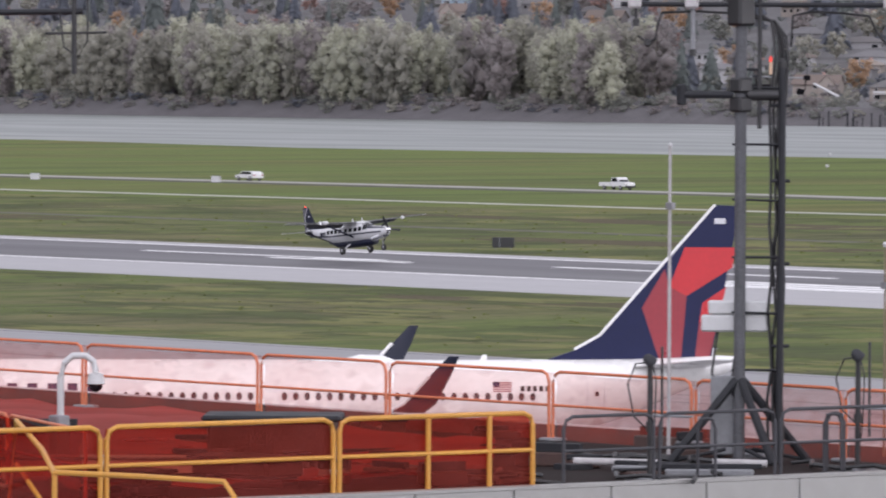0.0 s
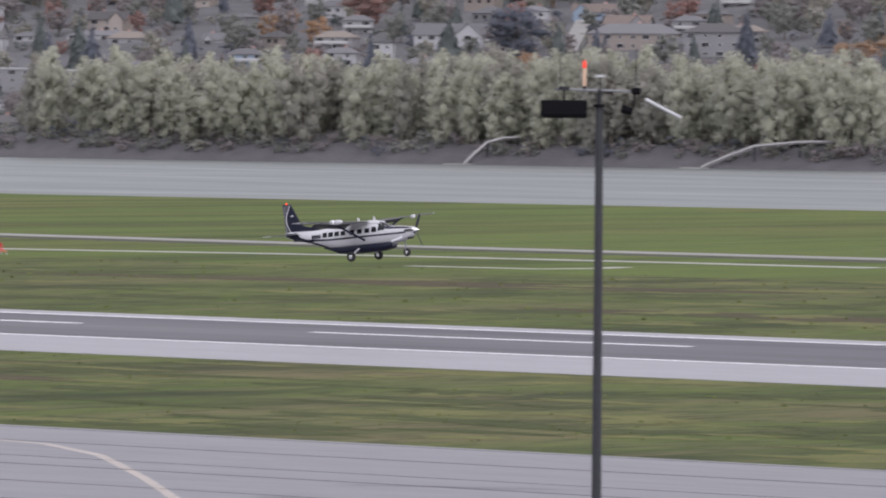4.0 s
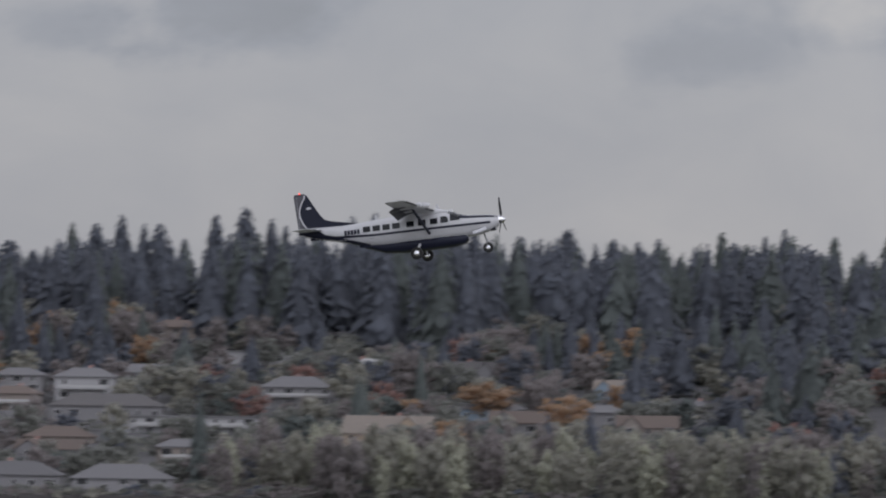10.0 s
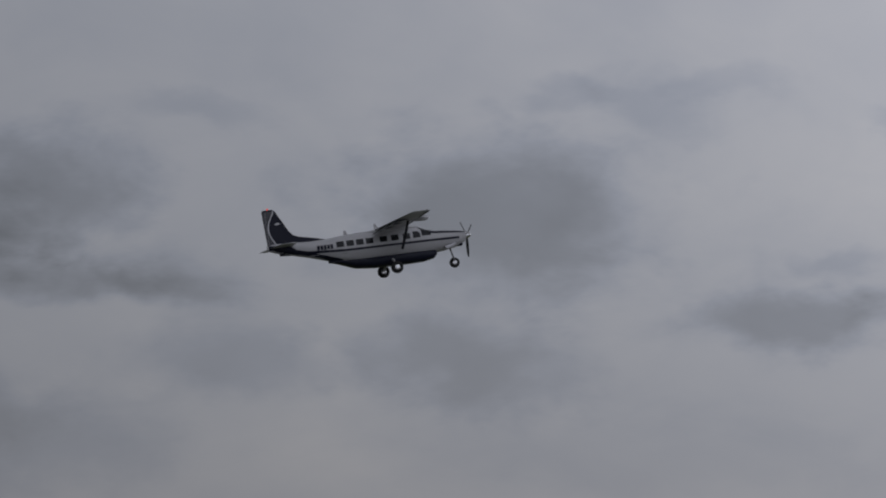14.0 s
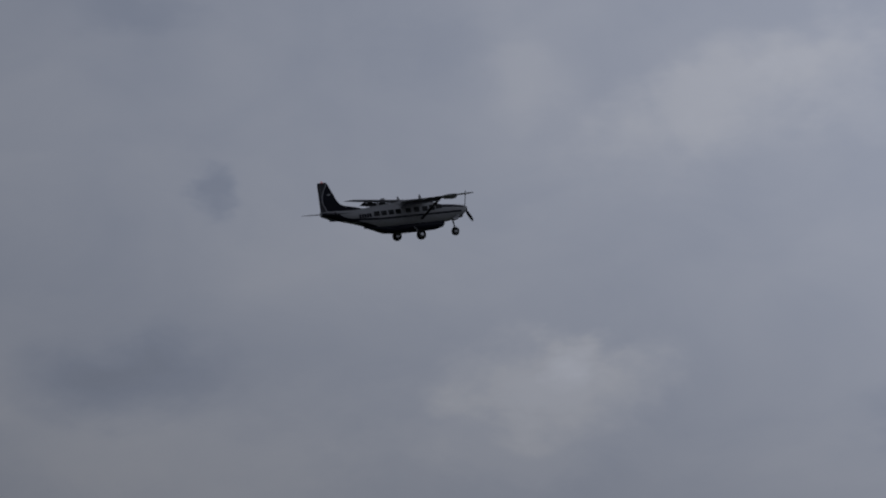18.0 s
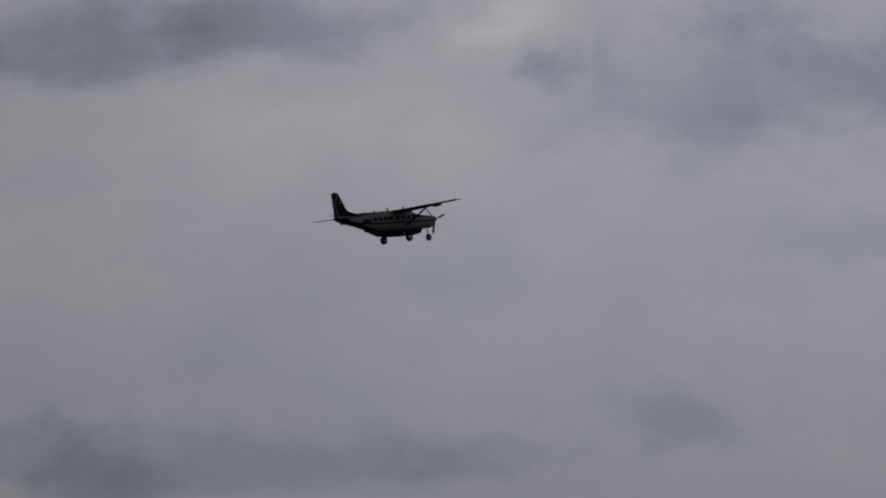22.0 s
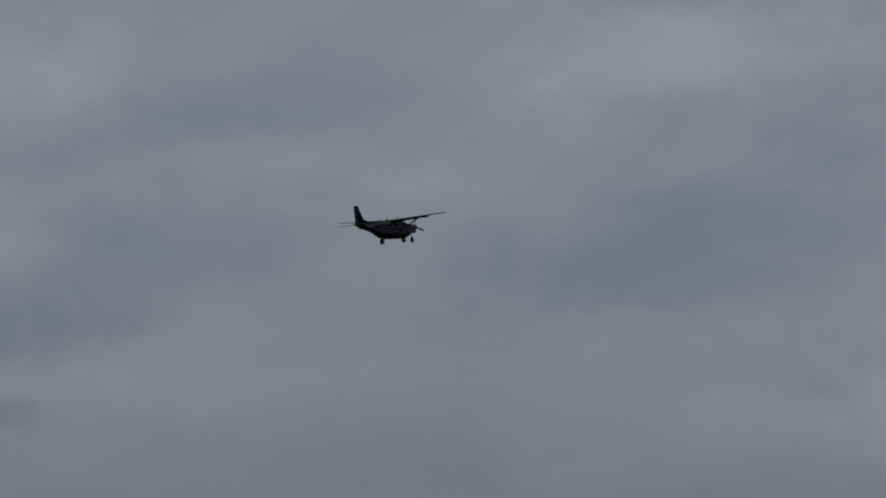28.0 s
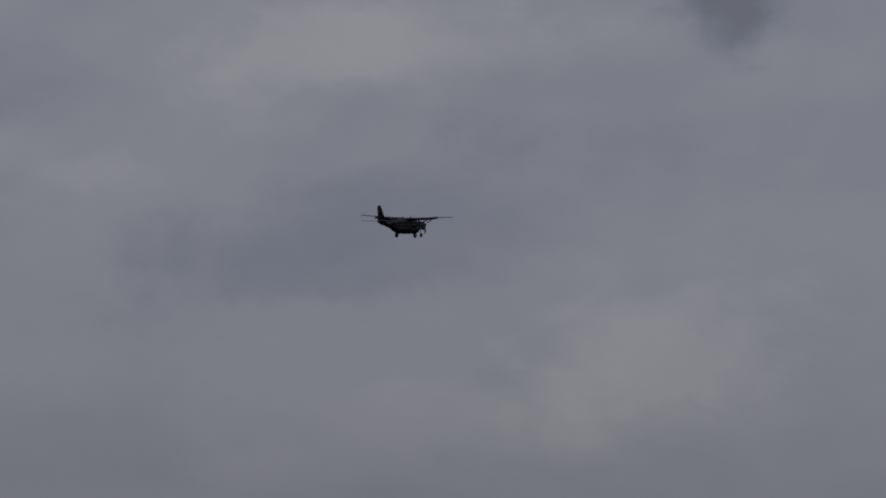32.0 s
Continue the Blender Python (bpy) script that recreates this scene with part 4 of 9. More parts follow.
    part("nose_fork", Shape().tube([(-1.3, -0.12, 0.34), (-1.3, -0.12, 0.62), (-1.3, 0.12, 0.62), (-1.3, 0.12, 0.34)], 0.03, 6), STEEL, plane)
    wheel("nose_wheel", plane, -1.27, 0, 0.31, 0.31, 0.19)
    # engine details
    part("air_intake", Shape().rings([oval(x, 1.48, hw, 0.12, 0.22, 2.4, 16) for x, hw in ((-0.68, 0.26), (-1.1, 0.32), (-1.9, 0.3))]), NAVY, plane, "dark chin air intake", smooth=True)
    part("exhaust_pipe", Shape().tube([(-1.25, -0.45, 1.42), (-1.5, -0.72, 1.3), (-1.95, -0.8, 1.2)], 0.13, 10), SILVER, plane, "pale exhaust pipe", smooth=True)
    for x, y in ((-3.9, 0.0), (-5.6, 0.25), (-7.6, -0.1)):
        part("antenna", Shape().prism([(x, 2.9 if x > -7 else 2.72), (x - 0.16, 3.22 if x > -7 else 3.0), (x - 0.26, 3.22 if x > -7 else 3.0), (x - 0.28, 2.9 if x > -7 else 2.72)], y - 0.012, y + 0.012), WHITE, plane)
    part("spinner", Shape().lathe([(0, 0.02), (-0.1, 0.13), (-0.25, 0.22), (-0.44, 0.28)], (-0.02, 0, 1.87), (1, 0, 0), 20), CHROME, plane, "polished spinner", smooth=True)
    prop = part("propeller", Shape().lathe([(-0.06, 0.05), (-0.06, 0.16), (0.06, 0.16), (0.06, 0.05)], (0, 0, 0), (1, 0, 0), 14), DARK_STEEL, plane, "three-bladed propeller", smooth=True, at=pose(-0.30, 0, 1.87))
    for k in range(3):
        b = Shape()
        rows = []
        for r, c, tw in ((0.16, 0.10, 55), (0.4, 0.20, 42), (0.8, 0.23, 30), (1.15, 0.2, 22), (1.33, 0.12, 18)):
            a = radians(tw)
            ring = []
            for u, h in ((-0.5, 0), (-0.2, 0.035), (0.2, 0.03), (0.5, 0), (0.2, -0.015), (-0.2, -0.015)):
                x, y = math.sin(a) * c * u + math.cos(a) * h, math.cos(a) * c * u - math.sin(a) * h
                ring.append((x, y, r))
            rows.append(ring)
        b.rings(rows)
        blade = part("blade", b, DARK_STEEL, prop, smooth=True, at=pose(0, 0, 0, 120 * k))
    return plane, prop


caravan, propeller = build_caravan()


def flown(x, y, z, heading, pitch, bank):
    return pose(x, y, z, bank, -pitch, heading)


# ---- the parked airliner ----
JET_BODY = (  # metres from the tail end, centre, half width, up, down
    (0.0, 5.05, 0.26, 0.30, 0.34), (0.8, 4.98, 0.48, 0.42, 0.56), (2.5, 4.75, 0.85, 0.55, 1.05), (5.0, 4.30, 1.28, 0.92, 1.75), (8.0, 3.75, 1.62, 1.45, 2.05),
    (11.0, 3.35, 1.84, 1.82, 2.02), (14.0, 3.22, 1.88, 1.94, 1.95), (34.0, 3.22, 1.88, 1.94, 1.95), (37.0, 3.20, 1.76, 1.80, 1.85), (39.5, 3.05, 1.35, 1.30, 1.55), (41.3, 2.85, 0.75, 0.65, 0.95), (42.1, 2.75, 0.12, 0.1, 0.15))


def jet_side(x, z):
    for a, b in zip(JET_BODY, JET_BODY[1:]):
        if a[0] <= x <= b[0]:
            k = (x - a[0]) / (b[0] - a[0])
            zc, hw, up, down = [p + (q - p) * k for p, q in zip(a, b)][1:]
            h = up if z > zc else down
            return hw * math.sqrt(max(1 - min(abs(z - zc) / h, 0.999) ** 2, 0.0))
    return 0.1


def jet_patch(x0, x1, z0, z1, out=0.015, n=4):
    v = []
    for i in range(n + 1):
        x = x0 + (x1 - x0) * i / n
        for j in range(n + 1):
            z = z0 + (z1 - z0) * j / n
            v.append((x, jet_side(x, z) + out, z))
    m = n + 1
    return Shape().add(v, [(i * m + j, (i + 1) * m + j, (i + 1) * m + j + 1, i * m + j + 1) for i in range(n) for j in range(n)])


def build_airliner():
    jet = thing("airliner", "white parked jet airliner with red and blue tail fin", "aircraft", at=pose(-251.7, 213.4, 0, 0, 0, -125))
    part("fuselage", Shape().rings([[(x, y, z) for x, y, z in oval(*r, 2.0, 32)] for r in JET_BODY]), JET_WHITE, jet, "white fuselage", smooth=True)
    fin = Shape().prism([(-0.2, 12.15), (0.87, 12.2), (6.06, 6.26), (7.21, 5.62), (8.9, 5.05), (8.9, 4.6), (1.18, 4.7)], -0.14, 0.14)
    fin_ob = part("fin", fin, NAVY_TAIL, jet, "deep blue fin")
    for s in (1, -1):
        def flat(name, pts, m, label, out=0.146):
            sh = Shape().add([(x, s * out, z) for x, z in pts], [tuple(range(len(pts)))])
            part(name, sh, m, fin_ob, label)
        flat("fin_panel", [(2.30, 10.28), (0.02, 10.28), (0.12, 9.38), (2.2, 8.08), (2.99, 8.51)], RED, "bright red fin facet")
        flat("fin_panel", [(3.20, 9.30), (2.99, 8.51), (2.2, 8.08), (2.46, 5.04), (3.38, 5.04), (4.22, 7.54)], DARK_RED, "dark red fin facet")
        flat("fin_panel", [(0.40, 8.51), (0.80, 6.9), (1.62, 6.9), (1.48, 7.77)], RED, "bright red fin facet")
        flat("fin_panel", [(0.80, 6.9), (1.20, 5.04), (1.84, 5.04), (1.62, 6.9)], DARK_RED, "dark red fin facet")
        flat("fin_number_bar", [(0.95, 11.6), (0.45, 11.6), (0.45, 11.35), (0.95, 11.35)], SILVER, "small pale figure bar")
    part("fin_edge", Shape().tube([(0.9, 0, 12.18), (6.1, 0, 6.26), (7.25, 0, 5.62)], 0.1, 8), JET_WHITE, fin_ob, "white leading edge", smooth=True)
    for s in (1, -1):
        t = Shape()
        foil(t, (5.0, s * 0.5, 4.85, 3.6, 0.1), (1.7, s * 6.2, 5.45, 1.5, 0.09), 0, 14)
        part("tailplane", t, JET_WHITE, jet, "white tailplane", smooth=True)
        w = Shape()
        foil(w, (26.0, s * 1.4, 2.3, 7.2, 0.12), (21.1, s * 6.2, 2.75, 4.2, 0.11), 0, 16)
        foil(w, (21.1, s * 6.2, 2.75, 4.2, 0.11), (16.1, s * 17.1, 3.6, 1.6, 0.10), 0, 16)
        wing = part("wing", w, SILVER, jet, "grey swept wing", smooth=True)
        wl = Shape()
        rows = []
        for x, y, z, c in ((16.5, 17.1, 3.6, 1.6), (15.8, 17.35, 4.0, 1.4), (14.7, 17.65, 5.2, 0.9), (13.9, 17.8, 6.05, 0.45)):
            ring = [(x - c * u, s * (y + h), z) for u, h in ((0, 0), (0.25, 0.06), (0.7, 0.04), (1, 0), (0.7, -0.04), (0.25, -0.06))]
            rows.append(ring if s > 0 else ring[::-1])
        part("winglet", wl.rings(rows), NAVY, wing, "dark blue winglet", smooth=True)
        part("winglet_edge", Shape().tube([(16.52, s * 17.1, 3.62), (15.82, s * 17.35, 4.0), (14.72, s * 17.65, 5.2)], 0.09, 6), JET_WHITE, wing, "white winglet edge", smooth=True)
        eng = part("engine", Shape().lathe([(0, 0.75), (0.1, 0.95), (0.9, 1.05), (2.4, 0.95), (3.6, 0.62), (3.9, 0.5)], (25.3, s * 4.85, 1.35), (-1, 0, 0), 24), JET_WHITE, jet, "white engine nacelle", smooth=True)
        part("engine_pylon", Shape().prism([(24.6, 2.1), (21.2, 2.5), (21.2, 2.9), (23.5, 2.7)], s * 4.75, s * 4.95), JET_WHITE, eng)
        for y in (s * 2.6, s * 3.1):
            wheel("main_wheel", jet, 18.6, y, 0.56, 0.56, 0.38)
        part("gear_leg", Shape().tube([(18.6, s * 2.85, 0.55), (18.6, s * 2.7, 2.2)], 0.12, 8), STEEL, jet, smooth=True)
    for y in (-0.2, 0.2):
        wheel("nose_wheel", jet, 36.2, y, 0.34, 0.34, 0.2)
    part("nose_leg", Shape().tube([(36.2, 0, 0.34), (36.2, 0, 1.6)], 0.08, 8), STEEL, jet, smooth=True)
    pane = Shape()
    ring = [(0.13 * math.cos(a), 0, 0.19 * math.sin(a)) for a in (2 * math.pi * k / 10 for k in range(10))]
    pane.add(ring + [(x, -0.05, z) for x, y, z in ring], [tuple(range(9, -1, -1))] + [(i, (i + 1) % 10, 10 + (i + 1) % 10, 10 + i) for i in range(10)])
    me = pane.mesh("cabin_window", SHADED_PANE)
    for k in range(46):
        x = 9.25 + 0.508 * k
        if k in (10, 23, 24):
            continue
        ob = new("cabin_window", me)
        ob.parent = jet
        ob.matrix_basis = pose(x, jet_side(x, 3.58) + 0.02, 3.58)
    part("rear_door", jet_patch(6.0, 6.75, 2.9, 4.75, 0.012), JET_WHITE, jet, "closed white rear door", smooth=True)
    for x in (5.98, 6.76):
        part("door_seam", jet_patch(x, x + 0.03, 2.9, 4.75, 0.02, 4), SILVER, jet)
    part("door_window", jet_patch(6.25, 6.42, 3.6, 3.8, 0.03, 2), GLASS, jet)
    part("flag_field", jet_patch(10.75, 11.05, 4.02, 4.25, 0.02, 2), NAVY_TAIL, jet, "blue corner of the flag")
    for k in range(5):
        part("flag_stripe", jet_patch(10.2, 10.75 if k > 2 else 11.05, 3.80 + 0.094 * k, 3.85 + 0.094 * k, 0.02, 2), DARK_RED, jet, "red flag stripe")
    for k in range(5):
        part("registration_bar", jet_patch(8.5 + 0.28 * k, 8.68 + 0.28 * k, 3.82, 4.06, 0.02, 2), MAST, jet, "dark grey registration bar")
    for k in range(5):
        part("title_bar", jet_patch(28.8 + 0.90 * k, 29.25 + 0.90 * k, 3.66, 4.14, 0.02, 2), NAVY_TAIL, jet, "dark blue title bar")
    part("antenna_dome", Shape().rings([oval(x, 5.1, hw, u, 0.1, 2.2, 16) for x, hw, u in ((15.4, 0.1, 0.05), (16.0, 0.5, 0.28), (17.0, 0.55, 0.3), (17.8, 0.15, 0.08))]), JET_WHITE, jet, "low radome hump on the crown", smooth=True)
    part("antenna", Shape().prism([(11.6, 5.1), (11.4, 5.4), (11.25, 5.4), (11.2, 5.05)], -0.02, 0.02), JET_WHITE, jet)
    return jet


build_airliner()


# ---- the near roof ----
RZ = 13.0


def roof_building():
    b = thing("concourse_roof", "flat dark roof of a low terminal concourse clad in white panels", "building", kind="structure")
    b.name = "building_1"
    edge = [(-160, -60), (-77.06, -60), (-77.06, 73.25), (-160, 73.25)]

    def block(pts, z0, z1):
        return Shape().add([(x, y, z0) for x, y in pts] + [(x, y, z1) for x, y in pts], [(3, 2, 1, 0), (4, 5, 6, 7)] + [(i, (i + 1) % 4, 4 + (i + 1) % 4, 4 + i) for i in range(4)])
    part("wall", block(edge, 0, RZ - 0.35), PANEL, b, "plain clad wall")
    part("roof", block(edge, RZ - 0.35, RZ), ROOFING, b, "dark gravelled roof")
    part("coping", Shape().tube([(-160, 73.22, RZ), (-77.3, 73.22, RZ)], 0.03, 6), WHITE_BOX, b, "white edge coping")
    me = Shape().box(0, 0.05, 0.01, 1.69, -2.6, 0.0, bevel=0.012).mesh("panel", PANEL)
    for k in range(20):
        ob = new("panel", me)
        ob.parent = b
        ob.matrix_basis = pose(-77.055, 73.3 - 1.7 * (k + 1), RZ + 0.03)
    part("coping", Shape().box(-77.3, -77.0, -60, 73.3, RZ + 0.03, RZ + 0.07), PANEL, b)


roof_building()


def fence(label, pts, z0, z1, rail, net=NET, r=0.025, group=""):
    """Framed barrier panels with round shoulders between points, netting tied behind them."""
    f = thing("safety_fence", label, "fence", group)
    for (x0, y0), (x1, y1) in zip(pts, pts[1:]):
        d = Vector((x1 - x0, y1 - y0, 0)).normalized()
        a, b = Vector((x0, y0, 0)) + d * 0.05, Vector((x1, y1, 0)) - d * 0.05
        up = lambda p, z: (p.x, p.y, z)
        s = d * 0.16
        part("frame", Shape().tube([up(a, z0), up(a, z1 - 0.16), up(a + s * 0.3, z1 - 0.05), up(a + s, z1), up(b - s, z1), up(b - s * 0.3, z1 - 0.05), up(b, z1 - 0.16), up(b, z0)], r, 8), rail, f, smooth=True)
        zm = (z0 + z1) / 2 + 0.02
        part("mid_rail", Shape().tube([up(a, zm), up(b, zm)], r * 0.85, 8), rail, f, smooth=True)
        part("foot", Shape().box(a.x - 0.16, a.x + 0.16, a.y - 0.16, a.y + 0.16, RZ, RZ + 0.06, bevel=0.02), STEEL, f, "flat steel foot")
        if net is not None:
            side = Vector((-d.y, d.x, 0)) * 0.05
            n, m, v = 10, 5, []
            for i in range(n + 1):
                for j in range(m + 1):
                    p = a.lerp(b, i / n) + side * (1 + 0.8 * math.sin(i * 1.7 + j * 2.1))
                    sag = 0.03 * math.sin(math.pi * i / n) * (j == m)
                    v.append((p.x, p.y, z0 + 0.02 + (z1 - z0 - 0.04) * j / m - sag))
            part("netting", Shape().add(v, [(i * (m + 1) + j, (i + 1) * (m + 1) + j, (i + 1) * (m + 1) + j + 1, i * (m + 1) + j + 1) for i in range(n) for j in range(m)]), net, f, "orange plastic netting", smooth=True)
    return f


ORANGE_RAIL = mat("orange rail paint", (0.50, 0.14, 0.06), 0.5, vary=0.15, scale=3)
fence("orange netted safety fence along the roof edge", [(-103.0, 70), (-99.3, 70), (-94.4, 70), (-91.0, 70), (-86.9, 70), (-83.5, 70), (-80.1, 70), (-77.2, 70)], RZ, RZ + 1.07, ORANGE_RAIL, group="roof fences")
fence("orange netted end panel of the roof fence", [(-77.2, 69.9), (-77.2, 68.9)], RZ, RZ + 1.05, RAIL_YELLOW, group="roof fences")
fence("yellow railing with orange netting on the roof edge", [(-77.3, 51.0), (-77.3, 54.8), (-77.3, 58.6), (-77.3, 62.0)], RZ, RZ + 1.05, RAIL_YELLOW, net=NET_DENSE, group="roof fences", r=0.035)
fence("orange netted fence across the roof", [(-77.4, 54.6), (-81.5, 56.2), (-86.0, 58.0), (-92.0, 60.0)], RZ, RZ + 1.0, ORANGE_RAIL, net=NET_DENSE, group="roof fences")
fence("grey tubular railing on the roof edge", [(-77.25, 62.4), (-77.25, 64.1), (-77.25, 66.3), (-77.25, 69.0)], RZ, RZ + 0.98, RAIL_GREY, net=None, group="roof fences")
post_me = Shape().tube([(0, 0, 0), (0, 0, 1.03)], 0.035, 8).mesh("post", RAIL_YELLOW)


def yellow_posts():
    f = thing("guard_rail", "short yellow guard rail posts beside the railing", "railing")
    for y in (60.15, 61.2):
        ob = new("post", post_me)
        ob.parent = f
        ob.matrix_basis = pose(-77.3, y, RZ)


yellow_posts()


def stair_rail():
    f = thing("stair_rail", "sloping yellow handrail at the roof ladder", "railing")
    part("rail", Shape().tube([(-78.3, 54.0, 13.0), (-78.2, 54.05, 14.12), (-76.4, 53.2, 13.85), (-75.4, 52.7, 13.60)], 0.035, 8), RAIL_YELLOW, f, smooth=True)
    part("rail", Shape().tube([(-75.4, 52.7, 13.62), (-74.0, 53.0, 13.63), (-72.6, 53.3, 13.62), (-72.4, 53.3, 13.45), (-72.4, 53.3, 12.6)], 0.035, 8), RAIL_YELLOW, f, smooth=True)
    part("rail", Shape().tube([(-78.2, 54.05, 13.55), (-75.6, 52.8, 13.05)], 0.03, 8), RAIL_YELLOW, f, smooth=True)
    part("post", Shape().tube([(-75.4, 52.7, 11.6), (-75.4, 52.7, 13.62)], 0.035, 8), RAIL_YELLOW, f, smooth=True)
    part("platform", Shape().box(-77.0, -72.0, 52.3, 53.6, 11.55, 11.65), STEEL, f, "steel landing of the roof ladder")
    part("platform_leg", Shape().box(-72.4, -72.2, 52.5, 52.7, 0, 11.55), STEEL, f)


stair_rail()


def hoop_rails():
    """Narrow bent hoops of grey tube at the roof edge."""
    for x, y in ((-77.9, 67.72), (-78.05, 67.9), (-77.8, 65.3)):
        f = thing("hoop_rail", "narrow grey tube hoop at the roof edge", "railing", "hoop rails", at=pose(x, y, RZ))
        part("hoop", Shape().tube([(0, 0, 0), (0, 0, 0.72), (0.02, 0.04, 0.84), (0.06, 0.11, 0.86), (0.1, 0.18, 0.84), (0.12, 0.22, 0.72), (0.12, 0.22, 0)], 0.024, 8), RAIL_GREY, f, smooth=True)
        part("foot", Shape().box(-0.06, 0.18, -0.06, 0.28, 0, 0.02), DARK_STEEL, f)


hoop_rails()


POLE_GREY = mat("grey weathered pole steel", (0.075, 0.077, 0.083), 0.6, vary=0.3, scale=3, spec=0.25)


def antenna_mast():
    m = thing("antenna_mast", "grey steel antenna mast with dark cables and brackets", "mast")
    X, Y = -80.8, 68.6
    R = Vector((0.648, 0.762, 0))          # to the right as seen from the field's viewing deck

    def at(u, z, w=0.0):
        return (X + R.x * u - R.y * w, Y + R.y * u + R.x * w, z)
    part("pole", Shape().tube([(X, Y, RZ), (X, Y, 17.0), (X, Y, 22.5)], 0.085, 14), POLE_GREY, m, "grey weathered steel pole", smooth=True)
    part("base_plate", Shape().box(X - 0.35, X + 0.35, Y - 0.35, Y + 0.35, RZ, RZ + 0.05, bevel=0.01), DARK_STEEL, m)
    for u, w in ((-1.0, -0.4), (1.0, 0.3), (-0.3, 0.9), (0.5, -0.7)):
        part("brace", Shape().tube([at(u, RZ + 0.02, w), at(u * 0.05, RZ + 1.2, w * 0.05)], 0.065, 8), DARK_STEEL, m, "dark diagonal brace", smooth=True)
        part("brace_foot", Shape().tube([at(u, RZ + 0.03, w), at(u * 0.2, RZ + 0.2, w * 0.2)], 0.03, 6), DARK_STEEL, m)
    part("crossbar", Shape().tube([at(-1.75, 19.66), at(2.45, 19.66)], 0.035, 8), DARK_STEEL, m, "dark crossbar", smooth=True)
    part("clamp", Shape().box(-0.16, 0.16, -0.16, 0.16, 19.35, 19.95, bevel=0.04), BLACK, m, at=pose(X, Y, 0))
    for z in (18.2, 18.48):
        part("clamp", Shape().box(-0.13, 0.13, -0.13, 0.13, z - 0.1, z + 0.12, bevel=0.03), BLACK, m, at=pose(X, Y, 0))
    part("side_arm", Shape().tube([at(-0.86, 18.35), at(-0.1, 18.35)], 0.055, 8), DARK_STEEL, m, "dark side arm", smooth=True)
    part("side_arm_head", Shape().box(-0.06, 0.06, -0.06, 0.06, 18.2, 18.5, bevel=0.02), DARK_STEEL, m, at=pose(at(-0.86, 0)[0], at(-0.86, 0)[1], 0))
    part("side_arm", Shape().tube([at(0.1, 18.35), at(0.55, 18.35)], 0.085, 10), BLACK, m, smooth=True)
    part("whip_antenna", Shape().tube([at(0.27, 17.86), at(0.27, 20.6)], 0.033, 8), BLACK, m, "black whip antenna", smooth=True)
    part("standoff", Shape().tube([at(0.05, 18.72), at(0.28, 18.72)], 0.025, 6), DARK_STEEL, m)
    part("cable_tray", Shape().tube([at(-1.6, 19.76, 0.1), at(2.4, 19.76, 0.1)], 0.035, 6), FADED_WHITE, m, "pale cable tray")
    for u, low in ((-1.55, 19.35), (-0.72, 18.92), (2.16, 19.5), (2.36, 19.42)):
        part("antenna_box", Shape().box(-0.1, 0.1, -0.1, 0.1, 19.6, 20.3, bevel=0.03), FADED_WHITE, m, "pale antenna housing", at=pose(*at(u, 0)[:2], 0, 0, 0, 50))
        part("antenna_tail", Shape().tube([at(u + 0.02, 19.6), at(u + 0.02, low)], 0.035 if low < 19 else 0.02, 8), STEEL if low < 19 else BLACK, m, smooth=True)
        part("antenna_ring", Shape().lathe([(-0.05, 0.03), (-0.05, 0.05), (0.05, 0.05), (0.05, 0.03)], at(u + 0.02, low + 0.04), (0, 0, 1), 10), BLACK, m)
    for pts in ((0.12, 19.52, -0.6, 19.56, -1.15, 19.54, -1.22, 19.35, -1.25, 19.16, -1.36, 19.1, -1.5, 19.2), (0.72, 19.05, 0.75, 19.5, 1.0, 19.56, 1.5, 19.54, 1.85, 19.5, 1.98, 19.25, 2.1, 19.1, 2.25, 19.07, 2.34, 19.3)):
        part("cable_run", Shape().tube([at(pts[k], pts[k + 1], 0.06) for k in range(0, len(pts), 2)], 0.02, 6), BLACK, m, "black cable sagging from the crossbar", smooth=True)
        part("cable_end", Shape().lathe([(-0.06, 0.02), (-0.03, 0.05), (0.03, 0.05), (0.06, 0.02)], at(pts[-4], pts[-3], 0.06), (0, 0, 1), 8), BLACK, m)
    # cable conduit with rungs and a thick bundle of wavering cables
    part("conduit", Shape().tube([at(0.57, RZ), at(0.60, 16.4), at(0.60, 18.75)], 0.055, 10), DARK_STEEL, m, "dark conduit", smooth=True)
    part("conduit_cap", Shape().lathe([(0, 0.06), (0.08, 0.065), (0.14, 0.02)], at(0.60, 18.75), (0, 0, 1), 10), BLACK, m)
    sway = random.Random(9)
    for k, (u, w, bend) in enumerate(((0.50, 0.05, 0.20), (0.56, 0.08, 0.36), (0.63, 0.08, 0.52), (0.68, 0.06, 0.64), (0.60, 0.11, 0.44))):
        pts = [at(u - 0.06 + sway.uniform(-0.035, 0.035), RZ + 0.1 + 0.42 * i, w + sway.uniform(-0.02, 0.02)) for i in range(13)]
        pts += [at(u, 18.9, w), at(u - 0.03, 19.2, w), at(u - bend * 0.3, 19.42, w), at(u - bend, 19.5, w)]
        part("cable", Shape().tube(pts, 0.024, 6), BLACK, m, "black cable", smooth=True)
    for z in (14.7, 15.9, 17.1, 18.2):
        part("cable_tie", Shape().tube([at(0.44, z, 0.06), at(0.72, z, 0.06)], 0.028, 6), MAST, m)
    for k in range(6):
        z = 14.35 + 0.82 * k
        part("rung", Shape().tube([at(-0.12, z + 0.02 * (k % 2)), at(0.62, z)], 0.02, 6), DARK_STEEL, m, smooth=True)
